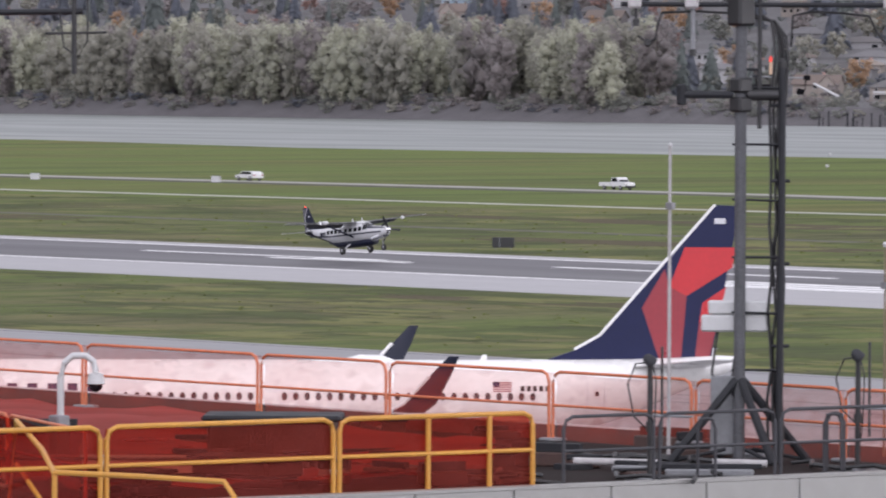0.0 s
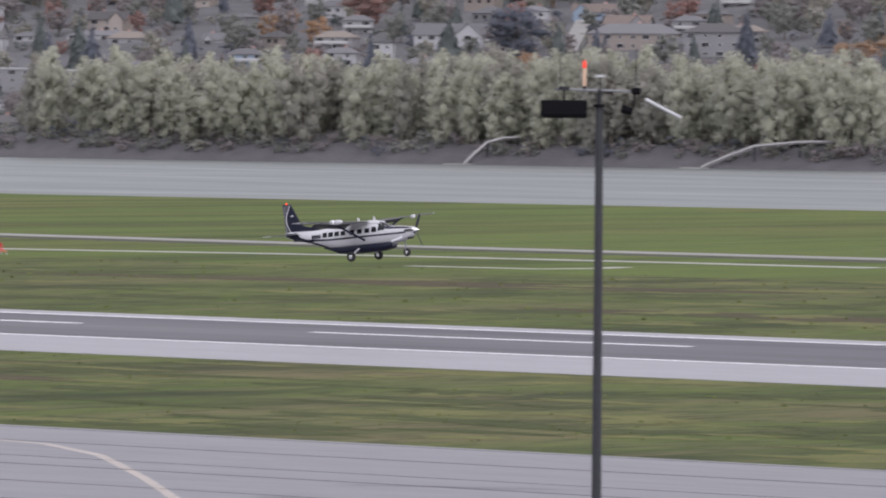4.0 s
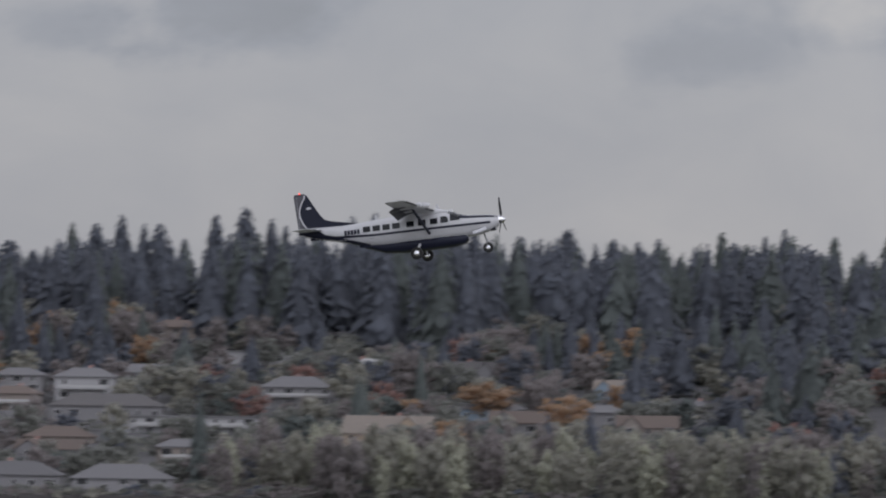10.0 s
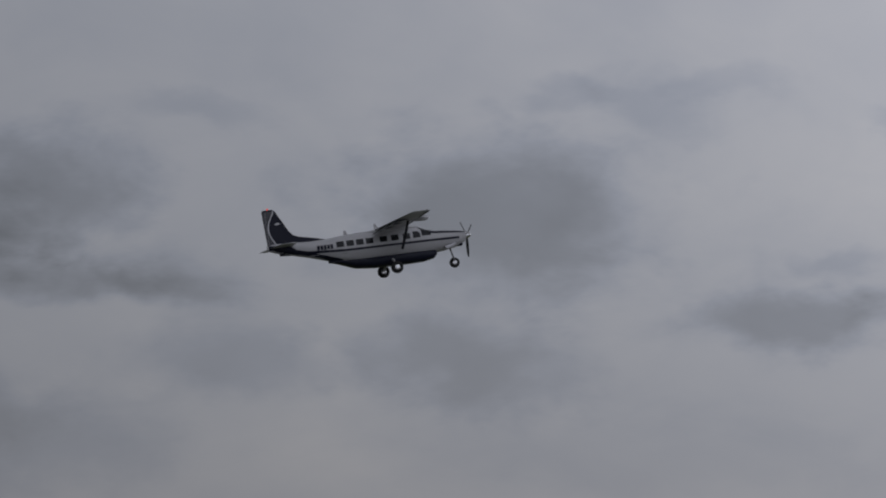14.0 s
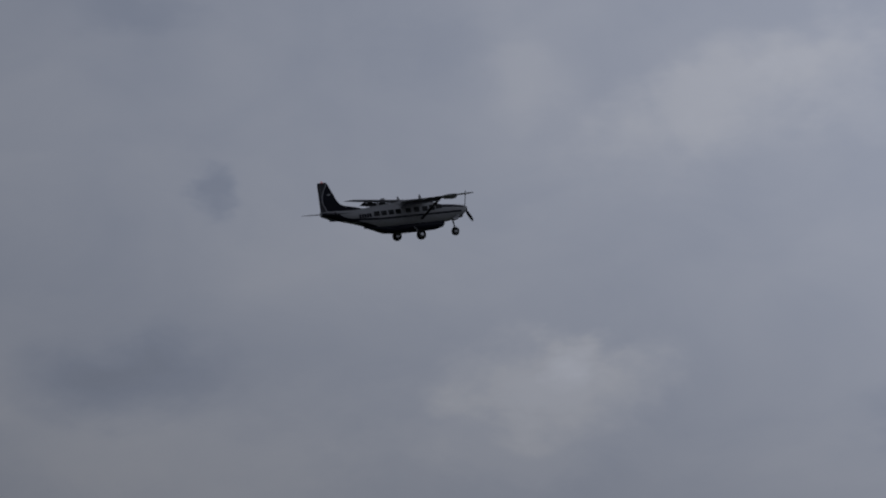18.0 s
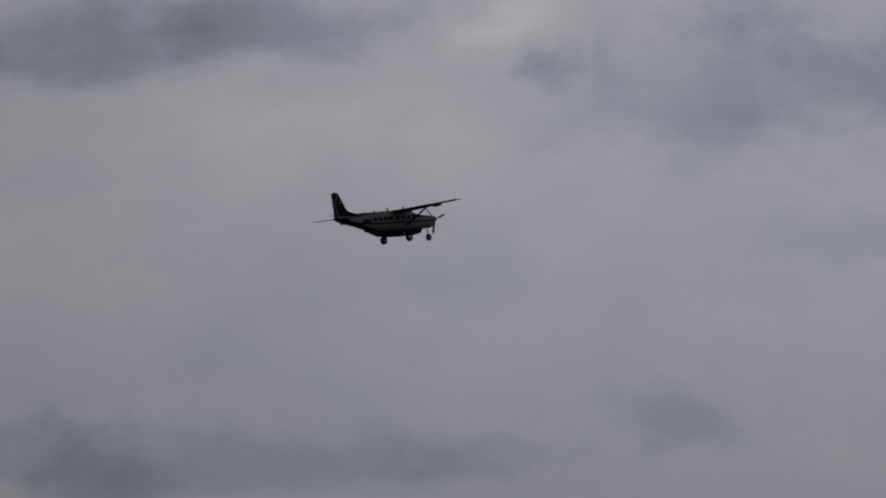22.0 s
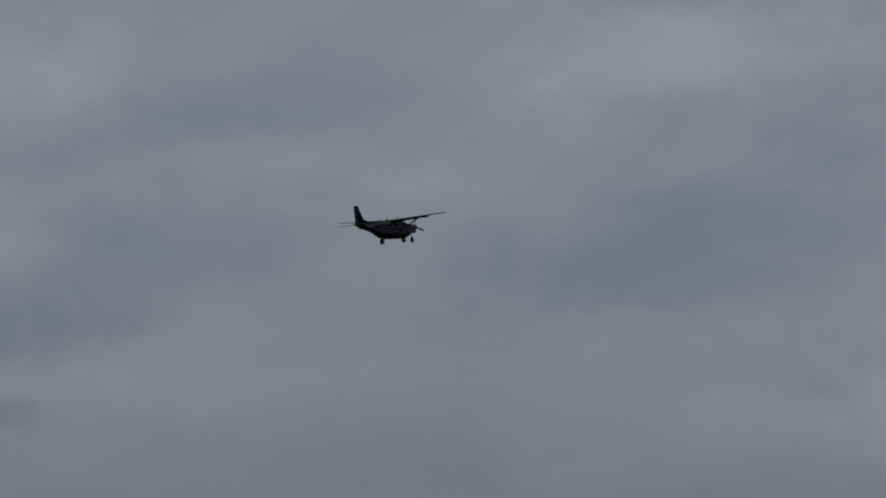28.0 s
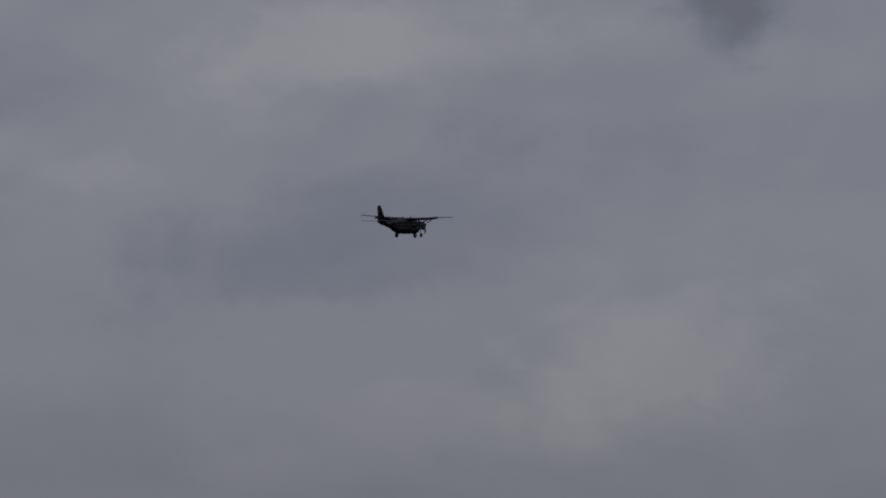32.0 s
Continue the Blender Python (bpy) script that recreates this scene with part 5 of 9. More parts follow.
    # electronics
    for u0, u1, z0, z1 in ((-0.46, 0.44, 15.15, 15.35), (-0.56, 0.41, 14.90, 15.14)):
        part("equipment_box", Shape().box(u0, u1, 0.10, 0.42, z0, z1, bevel=0.025), WHITE_BOX, m, "white equipment box", at=pose(X, Y, 0, 0, 0, 49.6))
    part("cabinet", Shape().box(-0.42, 0.02, 0.15, 0.5, RZ + 0.1, RZ + 1.25, bevel=0.02), STEEL, m, "grey steel cabinet", at=pose(X, Y, 0, 0, 0, 49.6))
    part("cable_loop", Shape().tube([at(-0.32, 14.9, 0.2), at(-0.4, 14.3, 0.2), at(-0.3, 13.95, 0.2), at(-0.12, 14.0, 0.2), at(-0.08, 14.5, 0.2)], 0.02, 6), BLACK, m, "hanging cable loop", smooth=True)


antenna_mast()


def left_mast():
    m = thing("antenna_mast", "dark crossbar and rods of a second antenna mast", "mast")
    part("pole", Shape().tube([(-92.5, 58.6, RZ), (-92.5, 58.6, 21.5)], 0.08, 10), STEEL, m, smooth=True)
    part("crossbar", Shape().tube([(-92.5, 58.6, 19.45), (-88.3, 62.2, 19.53)], 0.045, 8), DARK_STEEL, m, "dark crossbar", smooth=True)
    part("rod", Shape().tube([(-88.38, 62.1, 18.6), (-88.38, 62.1, 20.4)], 0.04, 8), BLACK, m, "black vertical rod", smooth=True)
    part("cross_rod", Shape().tube([(-88.7, 61.8, 19.2), (-88.05, 62.45, 19.22)], 0.02, 6), BLACK, m)
    part("cable_drop", Shape().tube([(-88.55, 61.95, 19.55), (-88.5, 62.0, 19.0), (-88.35, 62.15, 18.85), (-88.25, 62.25, 19.1), (-88.25, 62.25, 19.8)], 0.016, 6), BLACK, m, smooth=True)


left_mast()


def floodlight(x, y, z):
    f = thing("floodlight", "dark round floodlight on a dark post", "lamp", "roof floodlights", at=pose(x, y, RZ))
    h = z - RZ
    part("post", Shape().tube([(0, 0, 0), (0, 0, h - 0.05)], 0.04, 8), BLACK, f, "dark post", smooth=True)
    part("head", Shape().lathe([(-0.11, 0.03), (-0.075, 0.07), (0.01, 0.09), (0.06, 0.085), (0.08, 0.02)], (0, 0, h + 0.02), (0.3, 0.4, -0.5), 14), MAST, f, "dark lamp head", smooth=True)
    part("cable", Shape().tube([(0.05, 0, h), (0.25, -0.1, h - 0.25), (0.22, -0.1, h - 0.9), (0.06, 0, h - 1.2)], 0.012, 6), BLACK, f, smooth=True)
    part("cable", Shape().tube([(-0.02, 0, h), (-0.12, -0.16, h - 0.02), (-0.2, -0.24, h - 0.3), (-0.14, -0.18, h - 0.75), (-0.03, 0, h - 0.95)], 0.014, 6), BLACK, f, smooth=True)
    part("collar", Shape().tube([(0, 0, h * 0.42), (0, 0, h * 0.5)], 0.06, 8), BLACK, f)
    part("whip", Shape().tube([(0.1, 0.13, h * 0.3), (0.1, 0.13, h + 0.22)], 0.02, 6), BLACK, f)
    part("foot", Shape().box(-0.25, 0.25, -0.25, 0.25, 0, 0.05, bevel=0.01), STEEL, f)
    part("bracket", Shape().tube([(0, 0, h * 0.55), (0.5, 0.35, h * 0.55)], 0.02, 6), STEEL, f)


floodlight(-78.0, 64.6, 14.65)
floodlight(-78.3, 68.7, 14.62)


def thin_pole(x, y, top, label, material, r):
    f = thing("whip_pole", label, "pole", at=pose(x, y, RZ))
    part("pole", Shape().tube([(0, 0, 0), (0, 0, (top - RZ) * 0.6), (0, 0, top - RZ)], r, 8, r2=r * 0.7), material, f, smooth=True)
    part("tip", Shape().lathe([(0, 0.03), (0.04, 0.04), (0.08, 0.01)], (0, 0, top - RZ), (0, 0, 1), 8), WHITE_BOX, f)
    part("bracket", Shape().box(-0.05, 0.08, -0.04, 0.04, (top - RZ) * 0.8, (top - RZ) * 0.8 + 0.1), STEEL, f)


thin_pole(-83.0, 69.1, 17.55, "pale thin whip pole on the roof", FADED_WHITE, 0.030)
thin_pole(-80.9, 71.5, 16.1, "short brownish whip pole on the roof", POLE_BROWN, 0.020)


def camera_post():
    f = thing("security_camera", "white dome security camera on a gooseneck pole", "camera", at=pose(-85.2, 59.65, RZ))
    part("pole", Shape().tube([(0, 0, 0), (0, 0, 1.3), (0.03, 0.05, 1.5), (0.1, 0.14, 1.6), (0.22, 0.28, 1.6), (0.28, 0.37, 1.52), (0.3, 0.4, 1.36)], 0.05, 10), WHITE_BOX, f, "white bent pole", smooth=True)
    part("housing", Shape().lathe([(0, 0.04), (0.02, 0.11), (0.16, 0.13), (0.18, 0.1)], (0.3, 0.4, 1.36), (0, 0, -1), 16), WHITE_BOX, f, "white camera housing", smooth=True)
    part("dome", Shape().lathe([(0.18, 0.1), (0.24, 0.085), (0.28, 0.03)], (0.3, 0.4, 1.36), (0, 0, -1), 16), GLASS, f, "dark glass dome", smooth=True)
    part("base_box", Shape().box(-0.14, 0.1, -0.12, 0.1, 0, 0.75, bevel=0.02), STEEL, f, "grey junction box")


camera_post()


RUST_BOX = mat("dark brown stained metal", (0.055, 0.03, 0.025), 0.8, vary=0.35, scale=2)


def fallen_netting():
    """A loose sheet of the doubled netting that lies in folds over the roof."""
    rim = ((-104, 58.0, 69.6), (-98, 58.4, 69.6), (-92, 60.3, 69.5), (-86, 58.6, 68.2), (-82.5, 57.2, 65.4), (-79.2, 56.0, 62.6))
    v, n = [], 14
    for k in range(41):
        u = k / 40 * (len(rim) - 1)
        i = min(int(u), len(rim) - 2)
        x, lo, hi = [p + (q - p) * (u - i) for p, q in zip(rim[i], rim[i + 1])]
        for j in range(n + 1):
            y = lo + (hi - lo) * j / n
            v.append((x, y, RZ + 0.05 + 0.22 * max(noise.noise((x * 0.9, y * 0.8, 4)), 0) + 0.10 * max(noise.noise((x * 2.7, y * 2.2, 9)), 0)))
    f = thing("fallen_netting", "crumpled dark orange netting spread over the roof", "netting")
    part("sheet", Shape().add(v, [(k * (n + 1) + j, (k + 1) * (n + 1) + j, (k + 1) * (n + 1) + j + 1, k * (n + 1) + j + 1) for k in range(40) for j in range(n)]), net_mat("crumpled orange netting", (0.30, 0.022, 0.012), (0.85, 0.35, 0.28), 0.30, 0.75), f, "dark orange plastic netting", smooth=True)


def roof_clutter():
    fallen_netting()
    f = thing("roof_curb", "pale low roof curb behind the netting", "roof curb", at=pose(-83.2, 57.4, RZ, 0, 0, 52))
    part("curb", Shape().box(-2.2, 2.6, -0.15, 0.15, 0, 0.30, bevel=0.03), WHITE_BOX, f, "pale curb")
    part("cap", Shape().box(-2.3, 2.7, -0.2, 0.2, 0.30, 0.34, bevel=0.01), STEEL, f)
    f = thing("roof_hatch", "dark brown roof hatch behind the netting", "hatch", at=pose(-82.6, 61.5, RZ, 0, 0, 50))
    part("frame", Shape().box(-0.9, 0.9, -0.6, 0.6, 0, 0.75, bevel=0.04), RUST_BOX, f, "dark brown hatch sides")
    part("lid", Shape().box(-0.98, 0.98, -0.68, 0.68, 0.75, 0.83, bevel=0.03), DARK_STEEL, f, "dark lid")
    rng = random.Random(14)
    for k in range(44):
        x, y = -78.2 - rng.random() * 14, 55.5 + rng.random() * 15
        w, d, h = rng.uniform(0.3, 1.3), rng.uniform(0.25, 0.7), rng.uniform(0.08, 0.34)
        f = thing("roof_debris", "dark stained sheet and timber lying on the roof", "debris", "roof debris", at=pose(x, y, RZ, 0, 0, rng.uniform(0, 90)))
        part("sheet", Shape().box(-w / 2, w / 2, -d / 2, d / 2, 0, h * 0.6, bevel=0.02), RUST_BOX if k % 4 else STEEL, f)
        part("batten", Shape().box(-w * 0.6, w * 0.6, -0.06, 0.06, h * 0.6, h, bevel=0.01), DARK_STEEL, f)
    for x0, y0, x1, y1 in ((-80.8, 65.5, -80.0, 66.4), (-79.5, 67.0, -79.0, 67.6)):
        f = thing("roof_pipe", "white pipe lying on the dark roof", "pipe", "roof pipes")
        part("tube", Shape().tube([(x0, y0, RZ + 0.12), (x1, y1, RZ + 0.10)], 0.055, 10), FADED_WHITE, f, smooth=True)
        part("saddle", Shape().box(x0 - 0.2, x0 + 0.2, y0 - 0.2, y0 + 0.2, RZ, RZ + 0.08), DARK_STEEL, f)
    rng = random.Random(4)
    for k in range(12):
        x, y = -78.6 - rng.random() * 5, 61.5 + rng.random() * 7.5
        f = thing("roof_cable", "black cable coil lying on the roof", "cable", "roof cables")
        pts = [(x + 0.35 * i, y + 0.3 * math.sin(i * 1.3 + k), RZ + 0.05 + 0.04 * (i % 2)) for i in range(7)]
        part("cable_line", Shape().tube(pts, 0.035, 6), BLACK, f, smooth=True)
    for x, y, w, d, h in ((-80.5, 59.5, 1.4, 0.8, 0.35), (-83.5, 62.0, 1.5, 0.7, 0.4), (-79.6, 56.8, 1.2, 0.6, 0.3)):
        f = thing("roof_unit", "dark stained low roof unit on sleepers", "roof unit", "roof units", at=pose(x, y, RZ, 0, 0, 12))
        part("casing", Shape().box(-w / 2, w / 2, -d / 2, d / 2, 0.12, h, bevel=0.04), RUST_BOX, f, "dark brown casing")
        part("lid", Shape().box(-w / 2 - 0.05, w / 2 + 0.05, -d / 2 - 0.05, d / 2 + 0.05, h, h + 0.05, bevel=0.015), MAST, f)
        for s in (-1, 1):
            part("sleeper", Shape().box(s * w * 0.35 - 0.08, s * w * 0.35 + 0.08, -d / 2, d / 2, 0, 0.12), DARK_STEEL, f)


roof_clutter()


# ---- the airfield ----
def info_sign(x, y, w, h, turn, label, figure=False):
    f = thing("airfield_sign", label, "sign", "airfield signs", at=pose(x, y, 0, 0, 0, turn))
    part("panel", Shape().box(-w / 2, w / 2, -0.12, 0.12, 0.25, 0.25 + h, bevel=0.03), BLACK, f, "black sign box")
    for k in (-0.35, 0.35):
        part("leg", Shape().tube([(w * k, 0, 0), (w * k, 0, 0.3)], 0.04, 6), STEEL, f)
    if figure:
        part("figure", Shape().box(-w * 0.42, -w * 0.30, -0.135, -0.12, 0.25 + h * 0.25, 0.25 + h * 0.75), PAINT, f, "white figure")
    part("face_divider", Shape().box(-w * 0.17, -w * 0.14, -0.13, -0.12, 0.25, 0.25 + h), STEEL, f)


info_sign(-555, 441, 2.2, 1.0, 38, "black airfield sign standing in the grass")
info_sign(-333, 297, 2.4, 0.8, 46, "black airfield sign at the taxiway edge")
info_sign(-582.6, 445, 1.3, 1.6, 38, "tall dark airfield sign on two posts")
info_sign(-222, 302, 2.1, 0.85, 40, "black airfield sign with cables at the taxiway edge")
info_sign(-271, 448, 1.2, 1.5, 30, "small dark sign beside the runway", True)
info_sign(-288.5, 639, 3.6, 1.0, 25, "long black sign near the perimeter track")


def marker_board(x, y):
    f = thing("marker_board", "low orange and white marker in the grass", "marker", "orange markers", at=pose(x, y, 0))
    part("bar", Shape().box(-0.5, 0.5, -0.06, 0.06, 0.28, 0.50, bevel=0.03), ORANGE, f, "orange cross bar")
    for k in (-0.4, 0.4):
        part("leg", Shape().box(k - 0.05, k + 0.05, -0.04, 0.04, 0, 0.29), FADED_WHITE, f, "pale leg")


for px, py in ((-330, 449), (-327.4, 453.6), (-332.6, 468.8), (-332.4, 477.0), (-575, 567)):
    marker_board(px, py)


def utility_box(x, y, w, h):
    f = thing("utility_box", "pale square utility box on the levee verge", "box", "utility boxes", at=pose(x, y, 0, 0, 0, 30))
    part("case", Shape().box(-w / 2, w / 2, -w * 0.3, w * 0.3, 0.05, h, bevel=0.04), WHITE_BOX, f)
    part("plinth", Shape().box(-w * 0.55, w * 0.55, -w * 0.35, w * 0.35, -0.1, 0.06), ROAD, f)
    part("cap", Shape().box(-w * 0.53, w * 0.53, -w * 0.33, w * 0.33, h, h + 0.05), STEEL, f)


for px, py in ((-901, 626), (-870, 637), (-711, 636), (-660, 631), (-486, 658), (-439, 671), (-402, 696), (-340.6, 694), (-345, 742)):
    utility_box(px, py, 1.25, 0.95)
utility_box(-555.5, 527.5, 1.2, 0.6)


def levee_blocks():
    """Low dark blocks in a broken row on the levee crest."""
    rng = random.Random(77)
    for px in (-486, -483.6, -480.6, -478, -476, -459, -456.6, -407.5, -404.4, -401.8):
        w, h = rng.uniform(0.4, 0.8), rng.uniform(0.35, 0.6)
        f = thing("stone_block", "low dark stone block on the levee crest", "stone block", "levee blocks", at=pose(px, 871 - 0.0226 * px, -0.25 - levee_dip(px, 871), rng.uniform(-4, 4), 0, rng.uniform(10, 45)))
        part("block", Shape().box(-w, w, -0.6, 0.6, 0, h + 0.25, bevel=0.12), DARK_STONE, f)


DARK_STONE = mat("dark weathered stone", (0.035, 0.034, 0.032), 0.95, vary=0.3, scale=0.8, bump=0.05)
levee_blocks()


def red_marker(px, py):
    f = thing("red_marker", "small bright red marker cone in the grass", "marker", at=pose(px, py, 0))
    part("cone", Shape().lathe([(0, 0.34), (0.06, 0.34), (0.08, 0.26), (0.75, 0.07), (0.8, 0.0)], (0, 0, 0), (0, 0, 1), 14), RED, f, "bright red cone")
    part("flag", Shape().box(-0.5, 0.1, -0.03, 0.03, 0.6, 1.05, bevel=0.02), RED, f, "bright red flag board")


red_marker(-584.6, 576.1)


def edge_light(px, py):
    f = thing("edge_light", "small white edge light on a short stake", "light", "small airfield lights", at=pose(px, py, 0))
    part("stake", Shape().tube([(0, 0, -0.05), (0, 0, 0.45)], 0.05, 6), STEEL, f)
    part("lens", Shape().lathe([(0.43, 0.12), (0.5, 0.26), (0.75, 0.24), (0.86, 0.08), (0.88, 0)], (0, 0, 0), (0, 0, 1), 10), WHITE_BOX, f, "white lens")


for px, py in ((-793.9, 775.1), (-927.1, 806.2), (-1040, 905)):
    edge_light(px, py)


def gate_posts():
    for dx, h in ((0, 3.4), (1.1, 2.6)):
        f = thing("marker_post", "tall white post board on the levee", "post", "white posts", at=pose(-395.3 + dx, 743.6, 0, 0, 0, 28))
        part("board", Shape().box(-0.28, 0.28, -0.05, 0.05, 0.3, h, bevel=0.02), WHITE_BOX, f)
        part("stake", Shape().box(-0.06, 0.06, -0.04, 0.04, -0.1, 0.4), STEEL, f)


gate_posts()


def striped_shelter():
    f = thing("equipment_shelter", "red and white striped equipment shelter on a gravel pad", "shelter", at=pose(-341.9, 527.8, 0, 0, 0, 25))
    w, d, h = 6.4, 2.6, 3.0
    part("body", Shape().box(0.04, w - 0.04, 0.04, d, 0.12, h - 0.04), WHITE_BOX, f, "white shelter body")
    n = 7
    for k in range(n):
        m = BRICK_RED if k % 2 == 0 and k > 0 else WHITE_BOX
        part("wall_panel", Shape().box(w * k / n + 0.01, w * (k + 1) / n - 0.01, 0.0, 0.05, 0.12, h, bevel=0.01), BRICK_RED if k in (2, 4, 6) else WHITE_BOX, f, "red stripe panel" if k in (2, 4, 6) else "white stripe panel")
    for k in range(3):
        part("wall_panel", Shape().box(-0.01, 0.05, d * k / 3 + 0.06, d * (k + 1) / 3, 0.12, h, bevel=0.01), BRICK_RED if k == 1 else WHITE_BOX, f)
    part("roof", Shape().box(-0.12, w + 0.12, -0.12, d + 0.12, h, h + 0.1, bevel=0.02), STEEL, f, "flat grey roof")
    part("skid", Shape().box(0, w, 0, d, 0, 0.13), DARK_STEEL, f)
    part("air_unit", Shape().box(w + 0.15, w + 0.95, 0.6, 1.5, 0.4, 1.3, bevel=0.04), STEEL, f, "grey air conditioner")
    part("air_unit_stand", Shape().box(w + 0.2, w + 0.9, 0.7, 1.4, 0, 0.4), DARK_STEEL, f)


striped_shelter()


def lattice_tower():
    f = thing("lattice_tower", "red and white lattice tower with a lit red lamp", "tower", at=pose(-345.6, 531.5, 0, 0, 0, 33))
    H, w = 14.2, 0.42
    n = 14
    for k in range(n):
        z0, z1 = H * k / n, H * (k + 1) / n
        m = FADED_RED if (k // 2) % 2 == 1 else FADED_WHITE
        c = [(-w, -w), (w, -w), (w, w), (-w, w)]
        for i in range(4):
            a, b = c[i], c[(i + 1) % 4]
            word = "red painted steel" if m is FADED_RED else "white painted steel"
            part("leg", Shape().tube([(*a, z0), (*a, z1)], 0.045, 6), m, f, word)
            part("brace", Shape().tube([(*a, z0), (*b, z1)], 0.022, 5), m, f, word)
            part("brace", Shape().tube([(*b, z0), (*a, z1)], 0.022, 5), m, f, word)
            part("crossbar", Shape().tube([(*a, z1), (*b, z1)], 0.03, 5), m, f, word)
        if k % 2:
            part("clamp", Shape().box(0.1, 0.55, -0.5, -0.38, z0 - 0.06, z0 + 0.08), BLACK, f, "black cable clamp")
    for z in (12.6, 8.6, 4.4):
        part("dish", Shape().box(-0.95, -0.35, -0.5, 0.2, z - 0.45, z + 0.45, bevel=0.08), FADED_RED, f, "red antenna unit")
    part("lamp", Shape().lathe([(0, 0.12), (0.2, 0.17), (0.42, 0.04)], (0, 0, H), (0, 0, 1), 10), RED_LAMP, f, "lit red obstruction lamp")
    part("base", Shape().box(-0.8, 0.8, -0.8, 0.8, -0.1, 0.12), ROAD, f)


lattice_tower()


def generator():
    f = thing("trailer_generator", "pale generator trailer on the gravel pad", "generator", at=pose(-339.3, 512.5, 0, 0, 0, 30))
    part("hood", Shape().box(-1.0, 1.0, -0.5, 0.5, 0.4, 1.15, bevel=0.08), WHITE_BOX, f, "pale hood")
    for s in (-1, 1):
        part("tank", Shape().box(s * 1.25 - 0.2, s * 1.25 + 0.2, -0.55, 0.55, 0.3, 1.25, bevel=0.08), DARK_STEEL, f, "dark end frame")
        wheel("wheel", f, s * 0.6, -0.55, 0.3, 0.3, 0.18)
    part("chassis", Shape().box(-1.4, 1.4, -0.5, 0.5, 0.25, 0.4), DARK_STEEL, f)


generator()


def glide_equipment():
    f = thing("equipment_cage", "yellow railed equipment stand with red lamp", "equipment", at=pose(-330.5, 541.6, 0, 0, 0, 28))
    for k in range(9):
        x = -2.6 + 0.9 * k
        part("post", Shape().box(x - 0.09, x + 0.09, -0.09, 0.09, 0, 1.55, bevel=0.02), RAIL_YELLOW, f, "yellow bollard")
    for z in (0.5, 1.3):
        part("rail", Shape().tube([(-2.6, 0, z), (4.6, 0, z)], 0.05, 6), RAIL_YELLOW, f)
    part("cabinet", Shape().box(-0.45, 0.35, -0.35, -0.1, 0.7, 1.6, bevel=0.03), WHITE_BOX, f, "white cabinet")
    part("lamp_post", Shape().tube([(0.8, 0.4, 0), (0.8, 0.4, 2.3)], 0.05, 8), STEEL, f)
    part("lamp", Shape().lathe([(0, 0.2), (0.3, 0.3), (0.6, 0.1)], (0.8, 0.4, 2.2), (0, 0, 1), 12), RED_LAMP, f, "lit red lamp")
    part("wind_vane", Shape().tube([(1.1, 0.6, 0), (1.1, 0.6, 3.7), (0.7, 0.5, 4.2)], 0.05, 6), WHITE_BOX, f, "pale bent pipe")


glide_equipment()


MATT_BLACK = mat("matt black lamp housing", (0.006, 0.006, 0.007), 0.9, vary=0.2, scale=2, spec=0.08)


